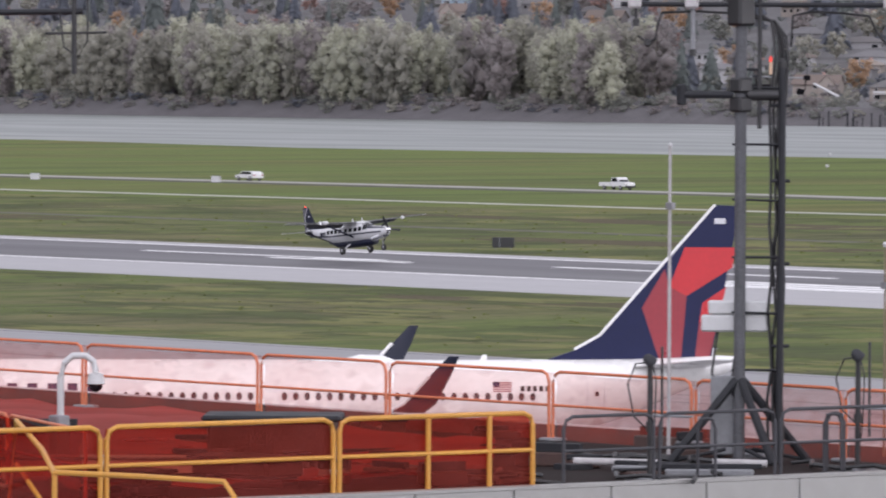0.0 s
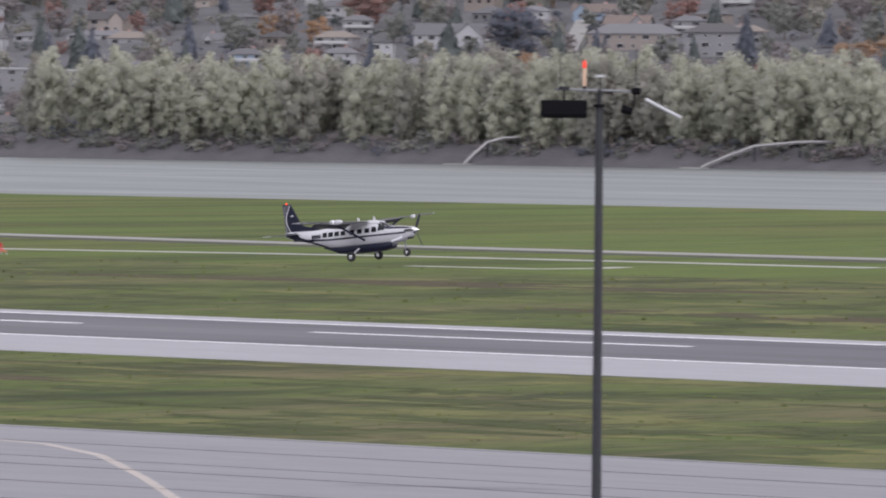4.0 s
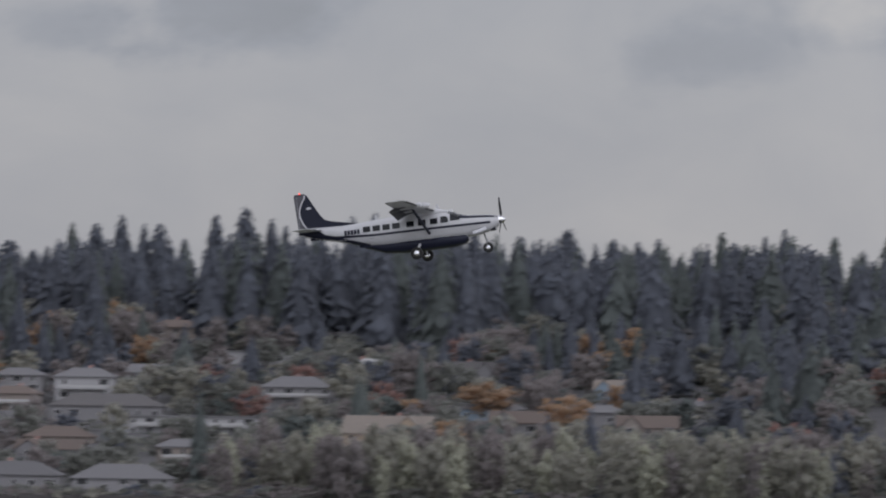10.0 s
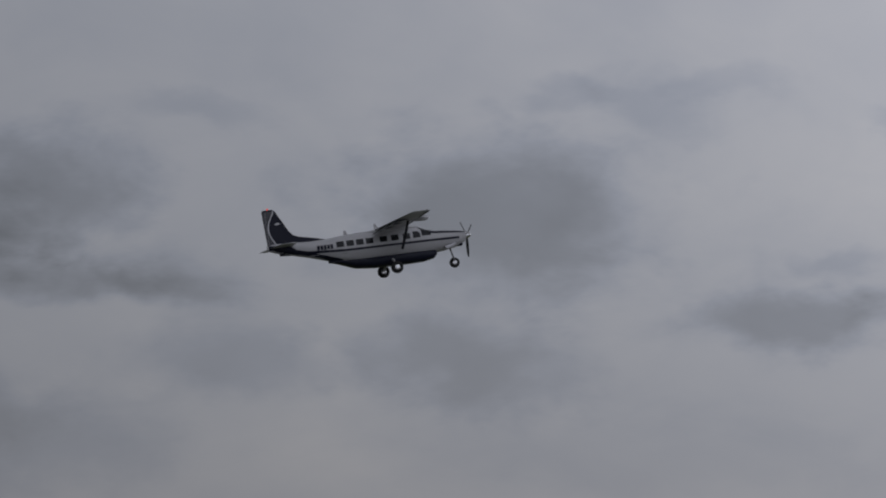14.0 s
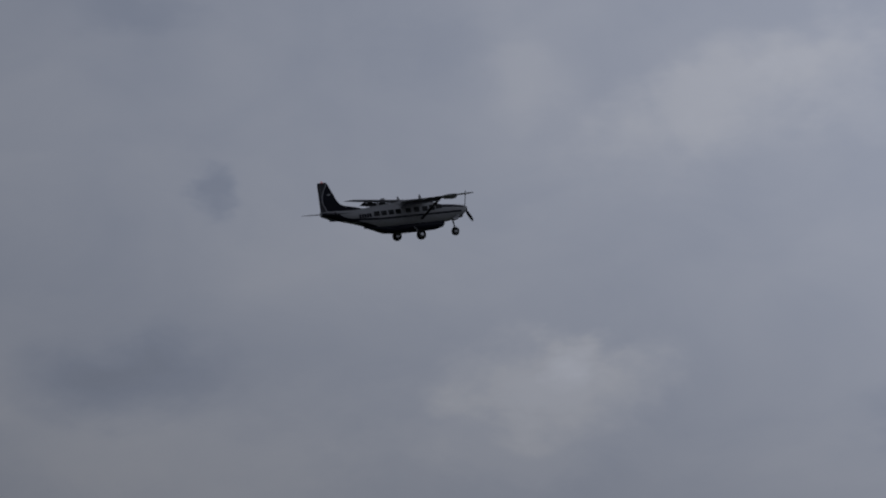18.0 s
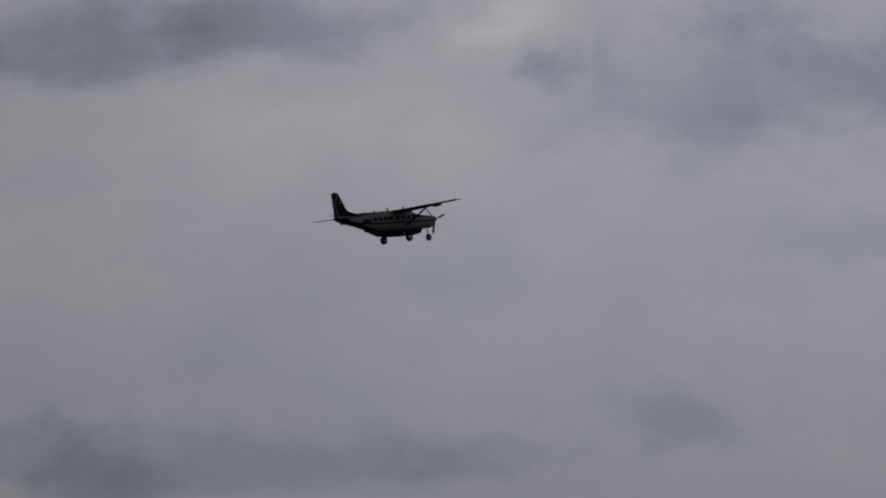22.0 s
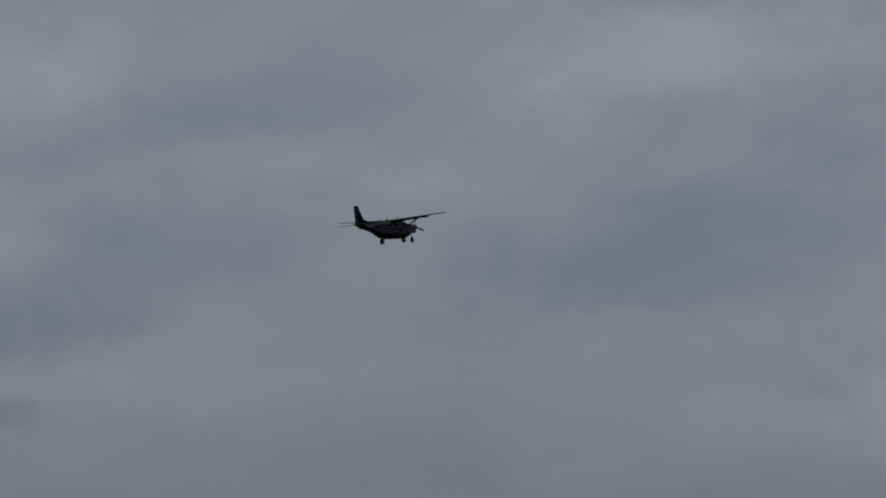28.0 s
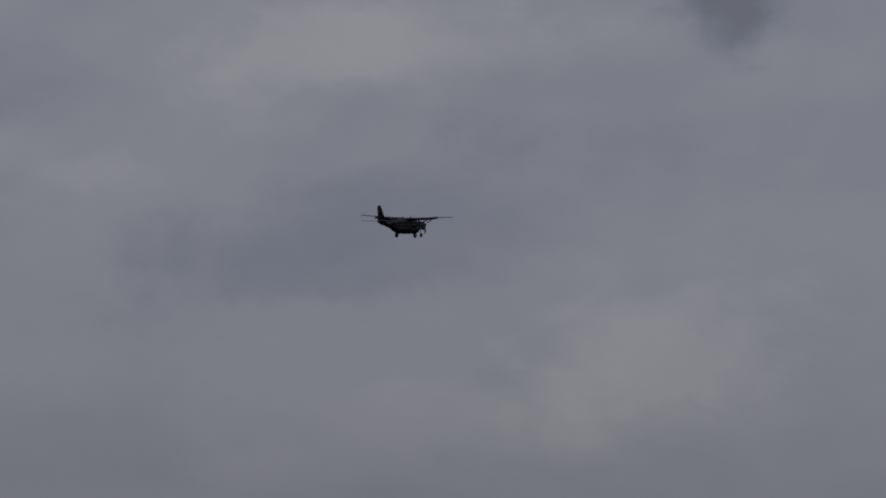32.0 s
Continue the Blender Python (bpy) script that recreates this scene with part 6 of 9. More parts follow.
def light_mast(x, y, top, name_label, left, right):
    """A tall pole with a thin crossarm: a wide floodlight, a hub with a pale tube, a beacon and two rods."""
    f = thing("apron_light", name_label, "lamp post", "apron light masts", at=pose(x, y, 0))
    part("pole", Shape().tube([(0, 0, 0), (0, 0, top * 0.5), (0, 0, top)], 0.17, 14, r2=0.12), MAST, f, "dark grey steel pole", smooth=True)
    ux, uy = y / math.hypot(x, y), -x / math.hypot(x, y)

    def at(u, z):
        return (ux * u, uy * u, z)
    turn = math.degrees(math.atan2(uy, ux))
    arm, hub = top + 0.52, right + 0.25
    part("pole_cap", Shape().tube([at(0, top - 0.06), at(0, top + 0.05)], 0.18, 14), MATT_BLACK, f, "black pole cap", smooth=True)
    part("stem", Shape().tube([at(0, top), at(0, arm)], 0.06, 8), DARK_STEEL, f)
    part("crossarm", Shape().tube([at(left[0] + 0.45, arm), at(hub, arm - 0.06)], 0.035, 8), STEEL, f, "thin grey crossarm", smooth=True)
    part("lamp_plate", Shape().box(-0.17, 0.17, -0.1, 0.1, -0.03, 0.03), WHITE_BOX, f, "small white plate", at=pose(*at(0.02, arm + 0.42), 0, 0, turn))
    part("plate_stem", Shape().tube([at(0.02, arm), at(0.02, arm + 0.4)], 0.02, 6), DARK_STEEL, f)
    mid, w = (left[0] + left[1]) / 2, left[1] - left[0]
    part("light_head", Shape().box(-w / 2, w / 2, -0.3, 0.35, -0.26, 0.24, bevel=0.05), MATT_BLACK, f, "wide black floodlight head", at=pose(*at(mid, top - 0.1), -8, 0, turn))
    part("hanger", Shape().tube([at(mid, top + 0.1), at(mid, arm)], 0.035, 6), MATT_BLACK, f)
    part("hanger_plate", Shape().box(-0.18, 0.18, -0.05, 0.05, -0.04, 0.08), DARK_STEEL, f, at=pose(*at(mid, arm), 0, 0, turn))
    part("hub", Shape().box(-0.16, 0.16, -0.12, 0.12, -0.1, 0.12, bevel=0.05), MATT_BLACK, f, "black joint box", at=pose(*at(hub, arm - 0.06), 0, 0, turn))
    part("hanger", Shape().tube([at(hub - 0.04, arm - 0.1), at(hub - 0.1, top - 0.1)], 0.03, 6), MATT_BLACK, f)
    part("light_head", Shape().box(-right * right * 0.24, right * right * 0.2, -0.3, 0.35, -0.03 - right * 0.06, 0.03 + right * 0.06, bevel=0.03), MATT_BLACK, f, "tilted black floodlight head", at=pose(*at(right * 0.98, top - 0.14), -8, 16, turn))
    part("tube", Shape().tube([at(hub + 0.3, arm - 0.3), at(hub + 1.15 + 0.3 * right, top - 0.36)], 0.055, 8), WHITE_BOX, f, "pale slanting tube")
    part("lamp_beacon", Shape().lathe([(0, 0.04), (0.07, 0.065), (0.2, 0.06), (0.3, 0.02)], at(-0.48, top + 1.15), (0, 0, 1), 12), DULL_LAMP, f, "red obstruction beacon")
    part("beacon_stem", Shape().tube([at(-0.48, top + 0.62), at(-0.48, top + 1.18)], 0.06, 8), PALE_ORANGE, f, "pale orange beacon stem")
    part("beacon_foot", Shape().tube([at(-0.48, arm), at(-0.48, top + 0.64)], 0.045, 8), DARK_STEEL, f)
    for u in (mid - 0.12, hub):
        part("lightning_rod", Shape().tube([at(u, arm), at(u, arm + 1.3)], 0.015, 5), DARK_STEEL, f)


PALE_ORANGE = mat("pale orange plastic", (0.55, 0.37, 0.25), 0.5, vary=0.1, scale=2)
light_mast(-150.08, 174.3, 18.35, "tall grey apron floodlight mast", (-1.86, -0.38), 0.9)
light_mast(-248.86, 213.66, 17.5, "tall grey floodlight mast at the far apron", (-1.86, -0.38), 0.9)
light_mast(-104.82, 226.96, 17.0, "grey apron floodlight mast by the taxiway", (-2.5, -0.68), 1.5)
light_mast(-13.05, 149.45, 19.15, "apron mast with red beacon", (-1.86, -0.38), 0.9)


def vehicle(name, label, paint, kind, length):
    """A road vehicle along x: pickup, van or estate car."""
    f = thing(name, label, "car", "vehicles on the levee road")
    L, W = length, 1.9
    if kind == "pickup":
        prof = [(-L / 2, 0.55), (-L / 2, 1.08), (-0.3, 1.12), (-0.15, 1.78), (0.9, 1.82), (1.55, 1.18), (L / 2 - 0.1, 1.05), (L / 2, 0.55)]
        glass = [(-0.12, 1.2), (-0.02, 1.7), (0.85, 1.73), (1.35, 1.2)]
    elif kind == "van":
        prof = [(-L / 2, 0.5), (-L / 2, 1.2), (-L / 2 + 0.25, 1.78), (0.9, 1.8), (1.7, 1.15), (L / 2 - 0.15, 0.95), (L / 2, 0.5)]
        glass = [(-L / 2 + 0.2, 1.2), (-L / 2 + 0.4, 1.68), (0.85, 1.7), (1.5, 1.2)]
    else:
        prof = [(-L / 2, 0.45), (-L / 2, 0.95), (-L / 2 + 0.6, 1.42), (0.5, 1.45), (1.3, 0.98), (L / 2 - 0.1, 0.85), (L / 2, 0.45)]
        glass = [(-L / 2 + 0.4, 1.0), (-L / 2 + 0.7, 1.36), (0.45, 1.38), (1.1, 1.0)]
    part("body", Shape().prism(prof, -W / 2, W / 2), paint, f)
    for s in (-1, 1):
        part("side_glass", Shape().prism(glass, s * W / 2 - 0.02, s * W / 2 + 0.02), GLASS, f, "dark side glass")
    part("windscreen", Shape().add([(glass[2][0] + 0.08, -0.75, glass[2][1]), (glass[2][0] + 0.08, 0.75, glass[2][1]), (glass[3][0] + 0.22, 0.8, glass[3][1] + 0.02), (glass[3][0] + 0.22, -0.8, glass[3][1] + 0.02)], [(0, 1, 2, 3)]), GLASS, f, "dark windscreen")
    part("bumper", Shape().box(L / 2 - 0.12, L / 2 + 0.06, -W / 2, W / 2, 0.4, 0.65, bevel=0.05), DARK_STEEL, f)
    for s in (-1, 1):
        part("headlight", Shape().box(L / 2 - 0.05, L / 2 + 0.04, s * 0.7 - 0.15, s * 0.7 + 0.15, 0.72, 0.9, bevel=0.03), CHROME, f)
        part("tail_light", Shape().box(-L / 2 - 0.03, -L / 2 + 0.05, s * 0.75 - 0.1, s * 0.75 + 0.1, 0.75, 1.0), DARK_RED, f)
        for x in (-L * 0.31, L * 0.31):
            wheel("wheel", f, x, s * (W / 2 - 0.1), 0.36, 0.36, 0.24)
    return f


CAR_WHITE = mat("white car paint", (0.518, 0.518, 0.518), 0.3, vary=0.05, scale=1, coat=0.5)
CAR_SILVER = mat("silver car paint", (0.45, 0.45, 0.46), 0.35, metal=0.3, vary=0.05, scale=1, coat=0.5)
CAR_DARK = mat("dark grey car paint", (0.03, 0.032, 0.035), 0.3, vary=0.1, scale=1, coat=0.5)
pickup = vehicle("pickup_truck", "white pickup truck driving along the levee road", CAR_WHITE, "pickup", 5.8)
sedan = vehicle("estate_car", "pale car driving along the levee road", CAR_WHITE, "car", 4.6)
van = vehicle("minivan", "silver minivan driving along the levee road", CAR_SILVER, "van", 5.0)
dark_car = vehicle("dark_car", "dark car driving along the levee road", CAR_DARK, "car", 4.8)
rear_car = vehicle("grey_car", "grey car on the wet levee road", CAR_DARK, "van", 4.6)


def grass_tufts():
    """Coarse tufts and low brush along the levee crest and the verges."""
    rng = random.Random(8)
    v, f = [], []
    for k in range(1500):
        x = -460 + rng.random() * 460
        y = 872 - 0.0226 * x - rng.random() ** 2 * 45
        h = 0.12 + rng.random() ** 7 * 0.75
        b = -levee_dip(x, y)
        o = len(v)
        for j in range(3):
            a = rng.random() * 6.28
            w = h * (0.4 + 0.6 * rng.random())
            dx, dy = math.cos(a) * w, math.sin(a) * w
            v += [(x - dx, y - dy, b - 0.05), (x + dx, y + dy, b - 0.05), (x + dx * 0.7, y + dy * 0.7, b + h * (0.6 + 0.4 * rng.random())), (x - dx * 0.6, y - dy * 0.6, b + h)]
            f.append((o + 4 * j, o + 4 * j + 1, o + 4 * j + 2, o + 4 * j + 3))
    for k in range(11000):
        x = -950 + rng.random() * 850
        y = rng.choice((rng.uniform(288, 362), rng.uniform(431, 570)))
        if noise.noise((x * 0.03, y * 0.05, 1)) < -0.1:
            continue
        h = (0.06 + rng.random() ** 4 * 0.20) * (0.5 if y < 370 else 0.8)
        o = len(v)
        for j in range(2):
            a = rng.random() * 6.28
            w = h * (0.9 + rng.random())
            dx, dy = math.cos(a) * w, math.sin(a) * w
            v += [(x - dx, y - dy, -0.03), (x + dx, y + dy, -0.03), (x + dx * 0.7, y + dy * 0.7, h * (0.5 + 0.5 * rng.random())), (x - dx * 0.6, y - dy * 0.6, h)]
            f.append((o + 4 * j, o + 4 * j + 1, o + 4 * j + 2, o + 4 * j + 3))
    scrub_v, scrub_f = [], []
    for k in range(2400):
        cx, cy = rng.choice(((-0.5465, 770), (-0.5455, 800), (-0.5435, 760), (-0.5475, 815), (-0.541, 745), (-0.500, 850), (-0.505, 850)))
        y = cy + rng.gauss(0, 22)
        x = cx * y + rng.gauss(0, 2.6)
        h = 0.15 + 0.55 * rng.random() ** 2
        o = len(scrub_v)
        for j in range(4):
            a = rng.random() * 6.28
            w = h * (0.4 + 0.5 * rng.random())
            dx, dy = math.cos(a) * w, math.sin(a) * w
            scrub_v += [(x - dx * 0.6, y - dy, -0.05), (x + dx * 0.7, y + dy, -0.05), (x + dx, y + dy * 0.7, h * (0.6 + 0.4 * rng.random())), (x - dx, y - dy * 0.6, h)]
            scrub_f.append((o + 4 * j, o + 4 * j + 1, o + 4 * j + 2, o + 4 * j + 3))
    ob = part("levee_scrub", Shape().add(scrub_v, scrub_f), mat("brown scrub twigs", (0.085, 0.080, 0.045), 0.95, vary=0.35, scale=0.4, per_island=0.35))
    tagged(ob, "low brown scrub in patches on the levee", "shrubs", kind="stuff")
    sh = Shape()
    sh.add(v, f)
    ob = part("grass_tufts", sh, mat("coarse tuft grass", (0.105, 0.122, 0.034), 0.95, vary=0.3, scale=0.3, per_island=0.3))
    tagged(ob, "coarse grass tufts and low brush on the airfield and levee", "grass", kind="stuff")


grass_tufts()


# ---- the far bank: houses ----
HOUSE_WALLS = {"W": mat("white house siding", (0.34, 0.335, 0.34), 0.7, vary=0.08, scale=0.2), "G": mat("grey house siding", (0.21, 0.205, 0.21), 0.75, vary=0.1, scale=0.2, per_object=0.15),
               "T": mat("tan house siding", (0.26, 0.225, 0.20), 0.75, vary=0.1, scale=0.2, per_object=0.15), "D": mat("dark house siding", (0.13, 0.12, 0.12), 0.75, vary=0.12, scale=0.2),
               "P": mat("peach stucco", (0.40, 0.315, 0.235), 0.8, vary=0.08, scale=0.2), "R": mat("rosy brick", (0.42, 0.27, 0.24), 0.8, vary=0.12, scale=0.4), "B": mat("blue grey siding", (0.22, 0.28, 0.34), 0.75, vary=0.1, scale=0.2)}
HOUSE_ROOFS = {"G": mat("grey shingles", (0.150, 0.147, 0.152), 0.9, vary=0.15, scale=0.6, per_object=0.2), "D": mat("dark shingles", (0.10, 0.095, 0.095), 0.9, vary=0.18, scale=0.6, per_object=0.2),
               "B": mat("brown shingles", (0.15, 0.12, 0.105), 0.9, vary=0.18, scale=0.6, per_object=0.15), "W": mat("pale roof sheet", (0.52, 0.52, 0.52), 0.6, vary=0.08, scale=0.4),
               "T": mat("tan shingles", (0.22, 0.19, 0.165), 0.9, vary=0.15, scale=0.6), "P": mat("peach tile", (0.45, 0.35, 0.26), 0.85, vary=0.1, scale=0.6), "R": mat("rose tile", (0.33, 0.19, 0.17), 0.85, vary=0.12, scale=0.6)}
HOUSE_TRIM = mat("white house trim", (0.42, 0.415, 0.41), 0.6, vary=0.06, scale=0.5)
HOUSES = []
house_rng = random.Random(21)


def window_mesh(w, h):
    sh = Shape()
    sh.box(-w / 2, w / 2, -0.09, 0.05, -h / 2, h / 2, 0)
    sh.box(-w / 2 + 0.12, w / 2 - 0.12, -0.11, -0.08, -h / 2 + 0.12, h / 2 - 0.12, 1)
    sh.box(-0.04, 0.04, -0.125, -0.1, -h / 2 + 0.1, h / 2 - 0.1, 0)
    return sh.mesh("window", [HOUSE_TRIM, GLASS])


WINDOW_MESHES = [window_mesh(1.5, 1.4), window_mesh(2.6, 1.7), window_mesh(1.1, 1.5)]


def house(x, y, w, h, wall, roof, style, depth=None):
    """A house on the slope that faces the river: walls, roof, windows, now and then a deck or a chimney."""
    rng = house_rng
    d = depth or min(max(w * 0.55, 7.0), 13.0)
    turn = math.degrees(math.atan2(-x, y)) * 0.75 + rng.uniform(-9, 9)
    g = rise(x, y) - 0.3
    look_word = {"W": "white", "G": "grey", "T": "tan", "D": "dark", "P": "peach", "R": "rosy", "B": "blue-grey"}[wall]
    roof_word = {"flat": "flat roof", "hip": "hipped roof", "gable": "gabled roof"}[style]
    ob = thing("house", "%s hillside house with a %s among trees" % (look_word, roof_word), "house", "houses on the far bank", at=pose(x, y, g, 0, 0, turn))
    HOUSES.append((x, y, w))
    wm, rm = HOUSE_WALLS[wall], HOUSE_ROOFS[{"FW": "W", "FD": "D"}.get(roof, roof)]
    rh = {"flat": 0.45, "hip": min(0.26 * d, h * 0.42), "gable": min(0.36 * d, h * 0.45)}[style]
    hw = h - rh
    e = 0.6
    sh = Shape().box(-w / 2, w / 2, 0, d, -1.5, hw)
    wing_w, wing_d = 0.0, 0.0
    if style == "gable":
        wing_w, wing_d = w * 0.36, 2.2
        cx = rng.choice((-1, 1)) * w * 0.28
        sh.box(cx - wing_w / 2, cx + wing_w / 2, -wing_d, 0.1, -1.5, hw)
        sh.prism([(cx - wing_w / 2, hw), (cx + wing_w / 2, hw), (cx, hw + rh * 0.92)], -wing_d, d * 0.4)
        sh.add([(-w / 2, 0, hw), (-w / 2, d, hw), (-w / 2, d / 2, hw + rh), (w / 2, 0, hw), (w / 2, d, hw), (w / 2, d / 2, hw + rh)], [(0, 2, 1), (3, 4, 5)])
    part("wall", sh, wm, ob, look_word + " siding")
    rf = Shape()
    if style == "flat":
        rf.box(-w / 2 - e, w / 2 + e, -e, d + e, hw, hw + rh)
    elif style == "hip":
        i = min(d * 0.5, w * 0.42)
        v = [(-w / 2 - e, -e, hw - 0.1), (w / 2 + e, -e, hw - 0.1), (w / 2 + e, d + e, hw - 0.1), (-w / 2 - e, d + e, hw - 0.1), (-w / 2 + i, d / 2, hw + rh), (w / 2 - i, d / 2, hw + rh)]
        v += [(a, b, c - 0.25) for a, b, c in v[:4]]
        rf.add(v, [(0, 1, 5, 4), (1, 2, 5), (2, 3, 4, 5), (3, 0, 4), (6, 7, 1, 0), (7, 8, 2, 1), (8, 9, 3, 2), (9, 6, 0, 3), (9, 8, 7, 6)])
    else:
        for y0, y1 in ((-e, d / 2), (d + e, d / 2)):
            rf.add([(-w / 2 - e, y0, hw - 0.15), (w / 2 + e, y0, hw - 0.15), (w / 2 + e, y1, hw + rh), (-w / 2 - e, y1, hw + rh), (-w / 2 - e, y0, hw - 0.4), (w / 2 + e, y0, hw - 0.4), (w / 2 + e, y1, hw + rh - 0.25), (-w / 2 - e, y1, hw + rh - 0.25)],
                   [(0, 1, 2, 3), (7, 6, 5, 4), (0, 4, 5, 1), (1, 5, 6, 2), (3, 2, 6, 7), (0, 3, 7, 4)])
        for s in (-1, 1):
            a, b = cx + s * (wing_w / 2 + 0.4), cx
            rf.add([(a, -wing_d - 0.4, hw - 0.2), (b, -wing_d - 0.4, hw + rh), (b, d * 0.45, hw + rh), (a, d * 0.45, hw - 0.2), (a, -wing_d - 0.4, hw - 0.4), (b, -wing_d - 0.4, hw + rh - 0.2), (b, d * 0.45, hw + rh - 0.2), (a, d * 0.45, hw - 0.4)],
                   [(0, 1, 2, 3), (7, 6, 5, 4), (0, 4, 5, 1), (2, 6, 7, 3), (0, 3, 7, 4)])
    part("roof", rf, rm, ob)
    floors = max(1, round(hw / 3.0))
    n = max(2, int(w / 4.2))
    for k in range(floors):
        z = hw * (k + 0.55) / floors
        for i in range(n):
            if rng.random() < 0.14:
                continue
            xx = -w / 2 + w * (i + 0.5) / n
            yy = -0.02
            if wing_w and abs(xx - cx) < wing_w / 2 + 0.8:
                xx, yy = cx, -wing_d - 0.02
            wn = new("window", WINDOW_MESHES[(i + k + int(w)) % 3])
            wn.parent = ob
            wn.matrix_basis = pose(xx, yy, z)
    if floors > 1 and rng.random() < 0.55 and not wing_w:
        z = hw / floors
        part("deck", Shape().box(-w * 0.42, w * 0.42, -2.2, 0, z - 0.15, z), HOUSE_TRIM, ob, "pale timber deck")
        part("deck_rail", Shape().box(-w * 0.42, w * 0.42, -2.2, -2.12, z + 0.25, z + 1.0), HOUSE_TRIM, ob, "white deck railing")
        for s in (-0.4, 0, 0.4):
            part("deck_post", Shape().box(w * s - 0.12, w * s + 0.12, -2.1, -1.85, -1.2, z - 0.15), HOUSE_TRIM, ob)
    if style != "flat" and rng.random() < 0.5:
        cxx = rng.uniform(-0.25, 0.25) * w
        part("chimney", Shape().box(cxx - 0.45, cxx + 0.45, d * 0.55, d * 0.55 + 0.8, hw, hw + rh + 0.8), HOUSE_WALLS["R"], ob, "brick chimney")
    return ob


house(-1950, 1807, 21.6, 8.7, 'G', 'FW', 'flat')
house(-1918, 1811, 23.5, 8.6, 'G', 'FW', 'flat')
house(-1858, 1801, 23.1, 8.6, 'G', 'FW', 'flat')
house(-1837, 1815, 24.0, 8.6, 'G', 'FW', 'flat')
house(-1813, 1817, 12.3, 8.0, 'G', 'FW', 'flat')
house(-2025, 1976, 26.3, 7.2, 'W', 'G', 'gable')
house(-1990, 1976, 13.0, 3.9, 'W', 'G', 'hip')
house(-1957, 1980, 25.9, 4.1, 'W', 'G', 'hip')
house(-1882, 1965, 7.4, 4.9, 'W', 'G', 'gable')
house(-1817, 1649, 12.4, 7.6, 'G', 'D', 'gable')
house(-1771, 1638, 16.8, 10.7, 'G', 'D', 'hip')
house(-1731, 1631, 22.1, 8.3, 'D', 'D', 'hip')
house(-1692, 1630, 20.9, 7.3, 'D', 'B', 'hip')
house(-1677, 1648, 17.3, 5.5, 'G', 'D', 'hip')
house(-1869, 1657, 19.4, 7.7, 'T', 'D', 'hip')
house(-1986, 1736, 18.4, 8.2, 'G', 'D', 'hip')
house(-2025, 1835, 29.7, 6.4, 'T', 'G', 'hip')
house(-2018, 1907, 25.8, 6.5, 'T', 'G', 'hip')
house(-1309, 1673, 23.9, 11.0, 'W', 'G', 'hip')
house(-1281, 1683, 18.0, 8.2, 'G', 'G', 'hip')
house(-1353, 1676, 10.0, 9.5, 'W', 'G', 'gable')
house(-1763, 1964, 26.6, 9.2, 'W', 'G', 'gable')
house(-1674, 1962, 32.0, 9.6, 'T', 'G', 'hip')
house(-1619, 1940, 20.6, 12.3, 'G', 'D', 'hip')
house(-1735, 1897, 8.0, 10.0, 'W', 'G', 'flat')
house(-1782, 2032, 10.5, 8.4, 'W', 'G', 'hip')
house(-1298, 1666, 15.6, 9.8, 'T', 'D', 'hip')
house(-1277, 1677, 19.6, 8.5, 'G', 'G', 'hip')
house(-1310, 1797, 26.7, 12.9, 'W', 'G', 'gable')
house(-1418, 1950, 19.6, 12.5, 'T', 'G', 'hip')
house(-1187, 1680, 31.9, 9.6, 'G', 'B', 'hip')
house(-1284, 1812, 20.7, 10.7, 'W', 'G', 'hip')
house(-1377, 1947, 19.4, 8.3, 'G', 'G', 'hip')
house(-1452, 2069, 20.6, 7.8, 'W', 'FW', 'flat')
house(-1146, 1679, 22.1, 8.4, 'W', 'G', 'gable')
house(-1230, 1818, 12.8, 5.1, 'W', 'G', 'gable')
house(-1336, 1988, 21.4, 8.4, 'T', 'T', 'hip')
house(-1297, 1985, 25.7, 7.4, 'G', 'D', 'hip')
house(-1274, 2000, 20.2, 7.7, 'W', 'W', 'hip')
house(-1238, 1993, 22.7, 5.3, 'W', 'W', 'hip')
house(-1300, 1915, 18.8, 3.6, 'W', 'FW', 'flat')
house(-1084, 1691, 18.7, 8.6, 'G', 'D', 'hip')
house(-1242, 1692, 30.1, 6.8, 'D', 'FD', 'flat')
house(-1214, 1929, 21.2, 5.7, 'G', 'D', 'hip')
house(-1509, 2062, 10.9, 5.0, 'W', 'G', 'hip')
house(-1216, 1895, 19.2, 5.2, 'G', 'B', 'hip')
house(-1180, 1842, 18.6, 4.2, 'T', 'D', 'hip')
house(-1413, 2135, 13.9, 5.0, 'W', 'G', 'hip')
house(-1344, 2107, 15.5, 5.8, 'W', 'FW', 'flat')
house(-1354, 2192, 16.0, 7.0, 'G', 'D', 'hip')
house(-1472, 1979, 13.4, 5.7, 'G', 'D', 'hip')
house(-1364, 1993, 14.0, 5.6, 'G', 'G', 'hip')
house(-1270, 1912, 14.2, 4.4, 'G', 'D', 'hip')
house(-1605, 2215, 21.2, 5.7, 'W', 'FW', 'flat')
house(-1271, 1937, 12.6, 8.1, 'W', 'W', 'gable')
house(-1018, 1973, 24.1, 5.7, 'W', 'W', 'gable')
house(-980, 1974, 13.2, 7.7, 'R', 'R', 'hip')
house(-959, 1980, 19.6, 3.9, 'W', 'G', 'gable')
house(-900, 1660, 15.4, 8.0, 'G', 'D', 'hip')
house(-877, 1662, 13.1, 6.1, 'W', 'G', 'gable')
house(-860, 1658, 13.8, 8.7, 'G', 'G', 'hip')
house(-833, 1668, 25.3, 7.9, 'G', 'G', 'hip')
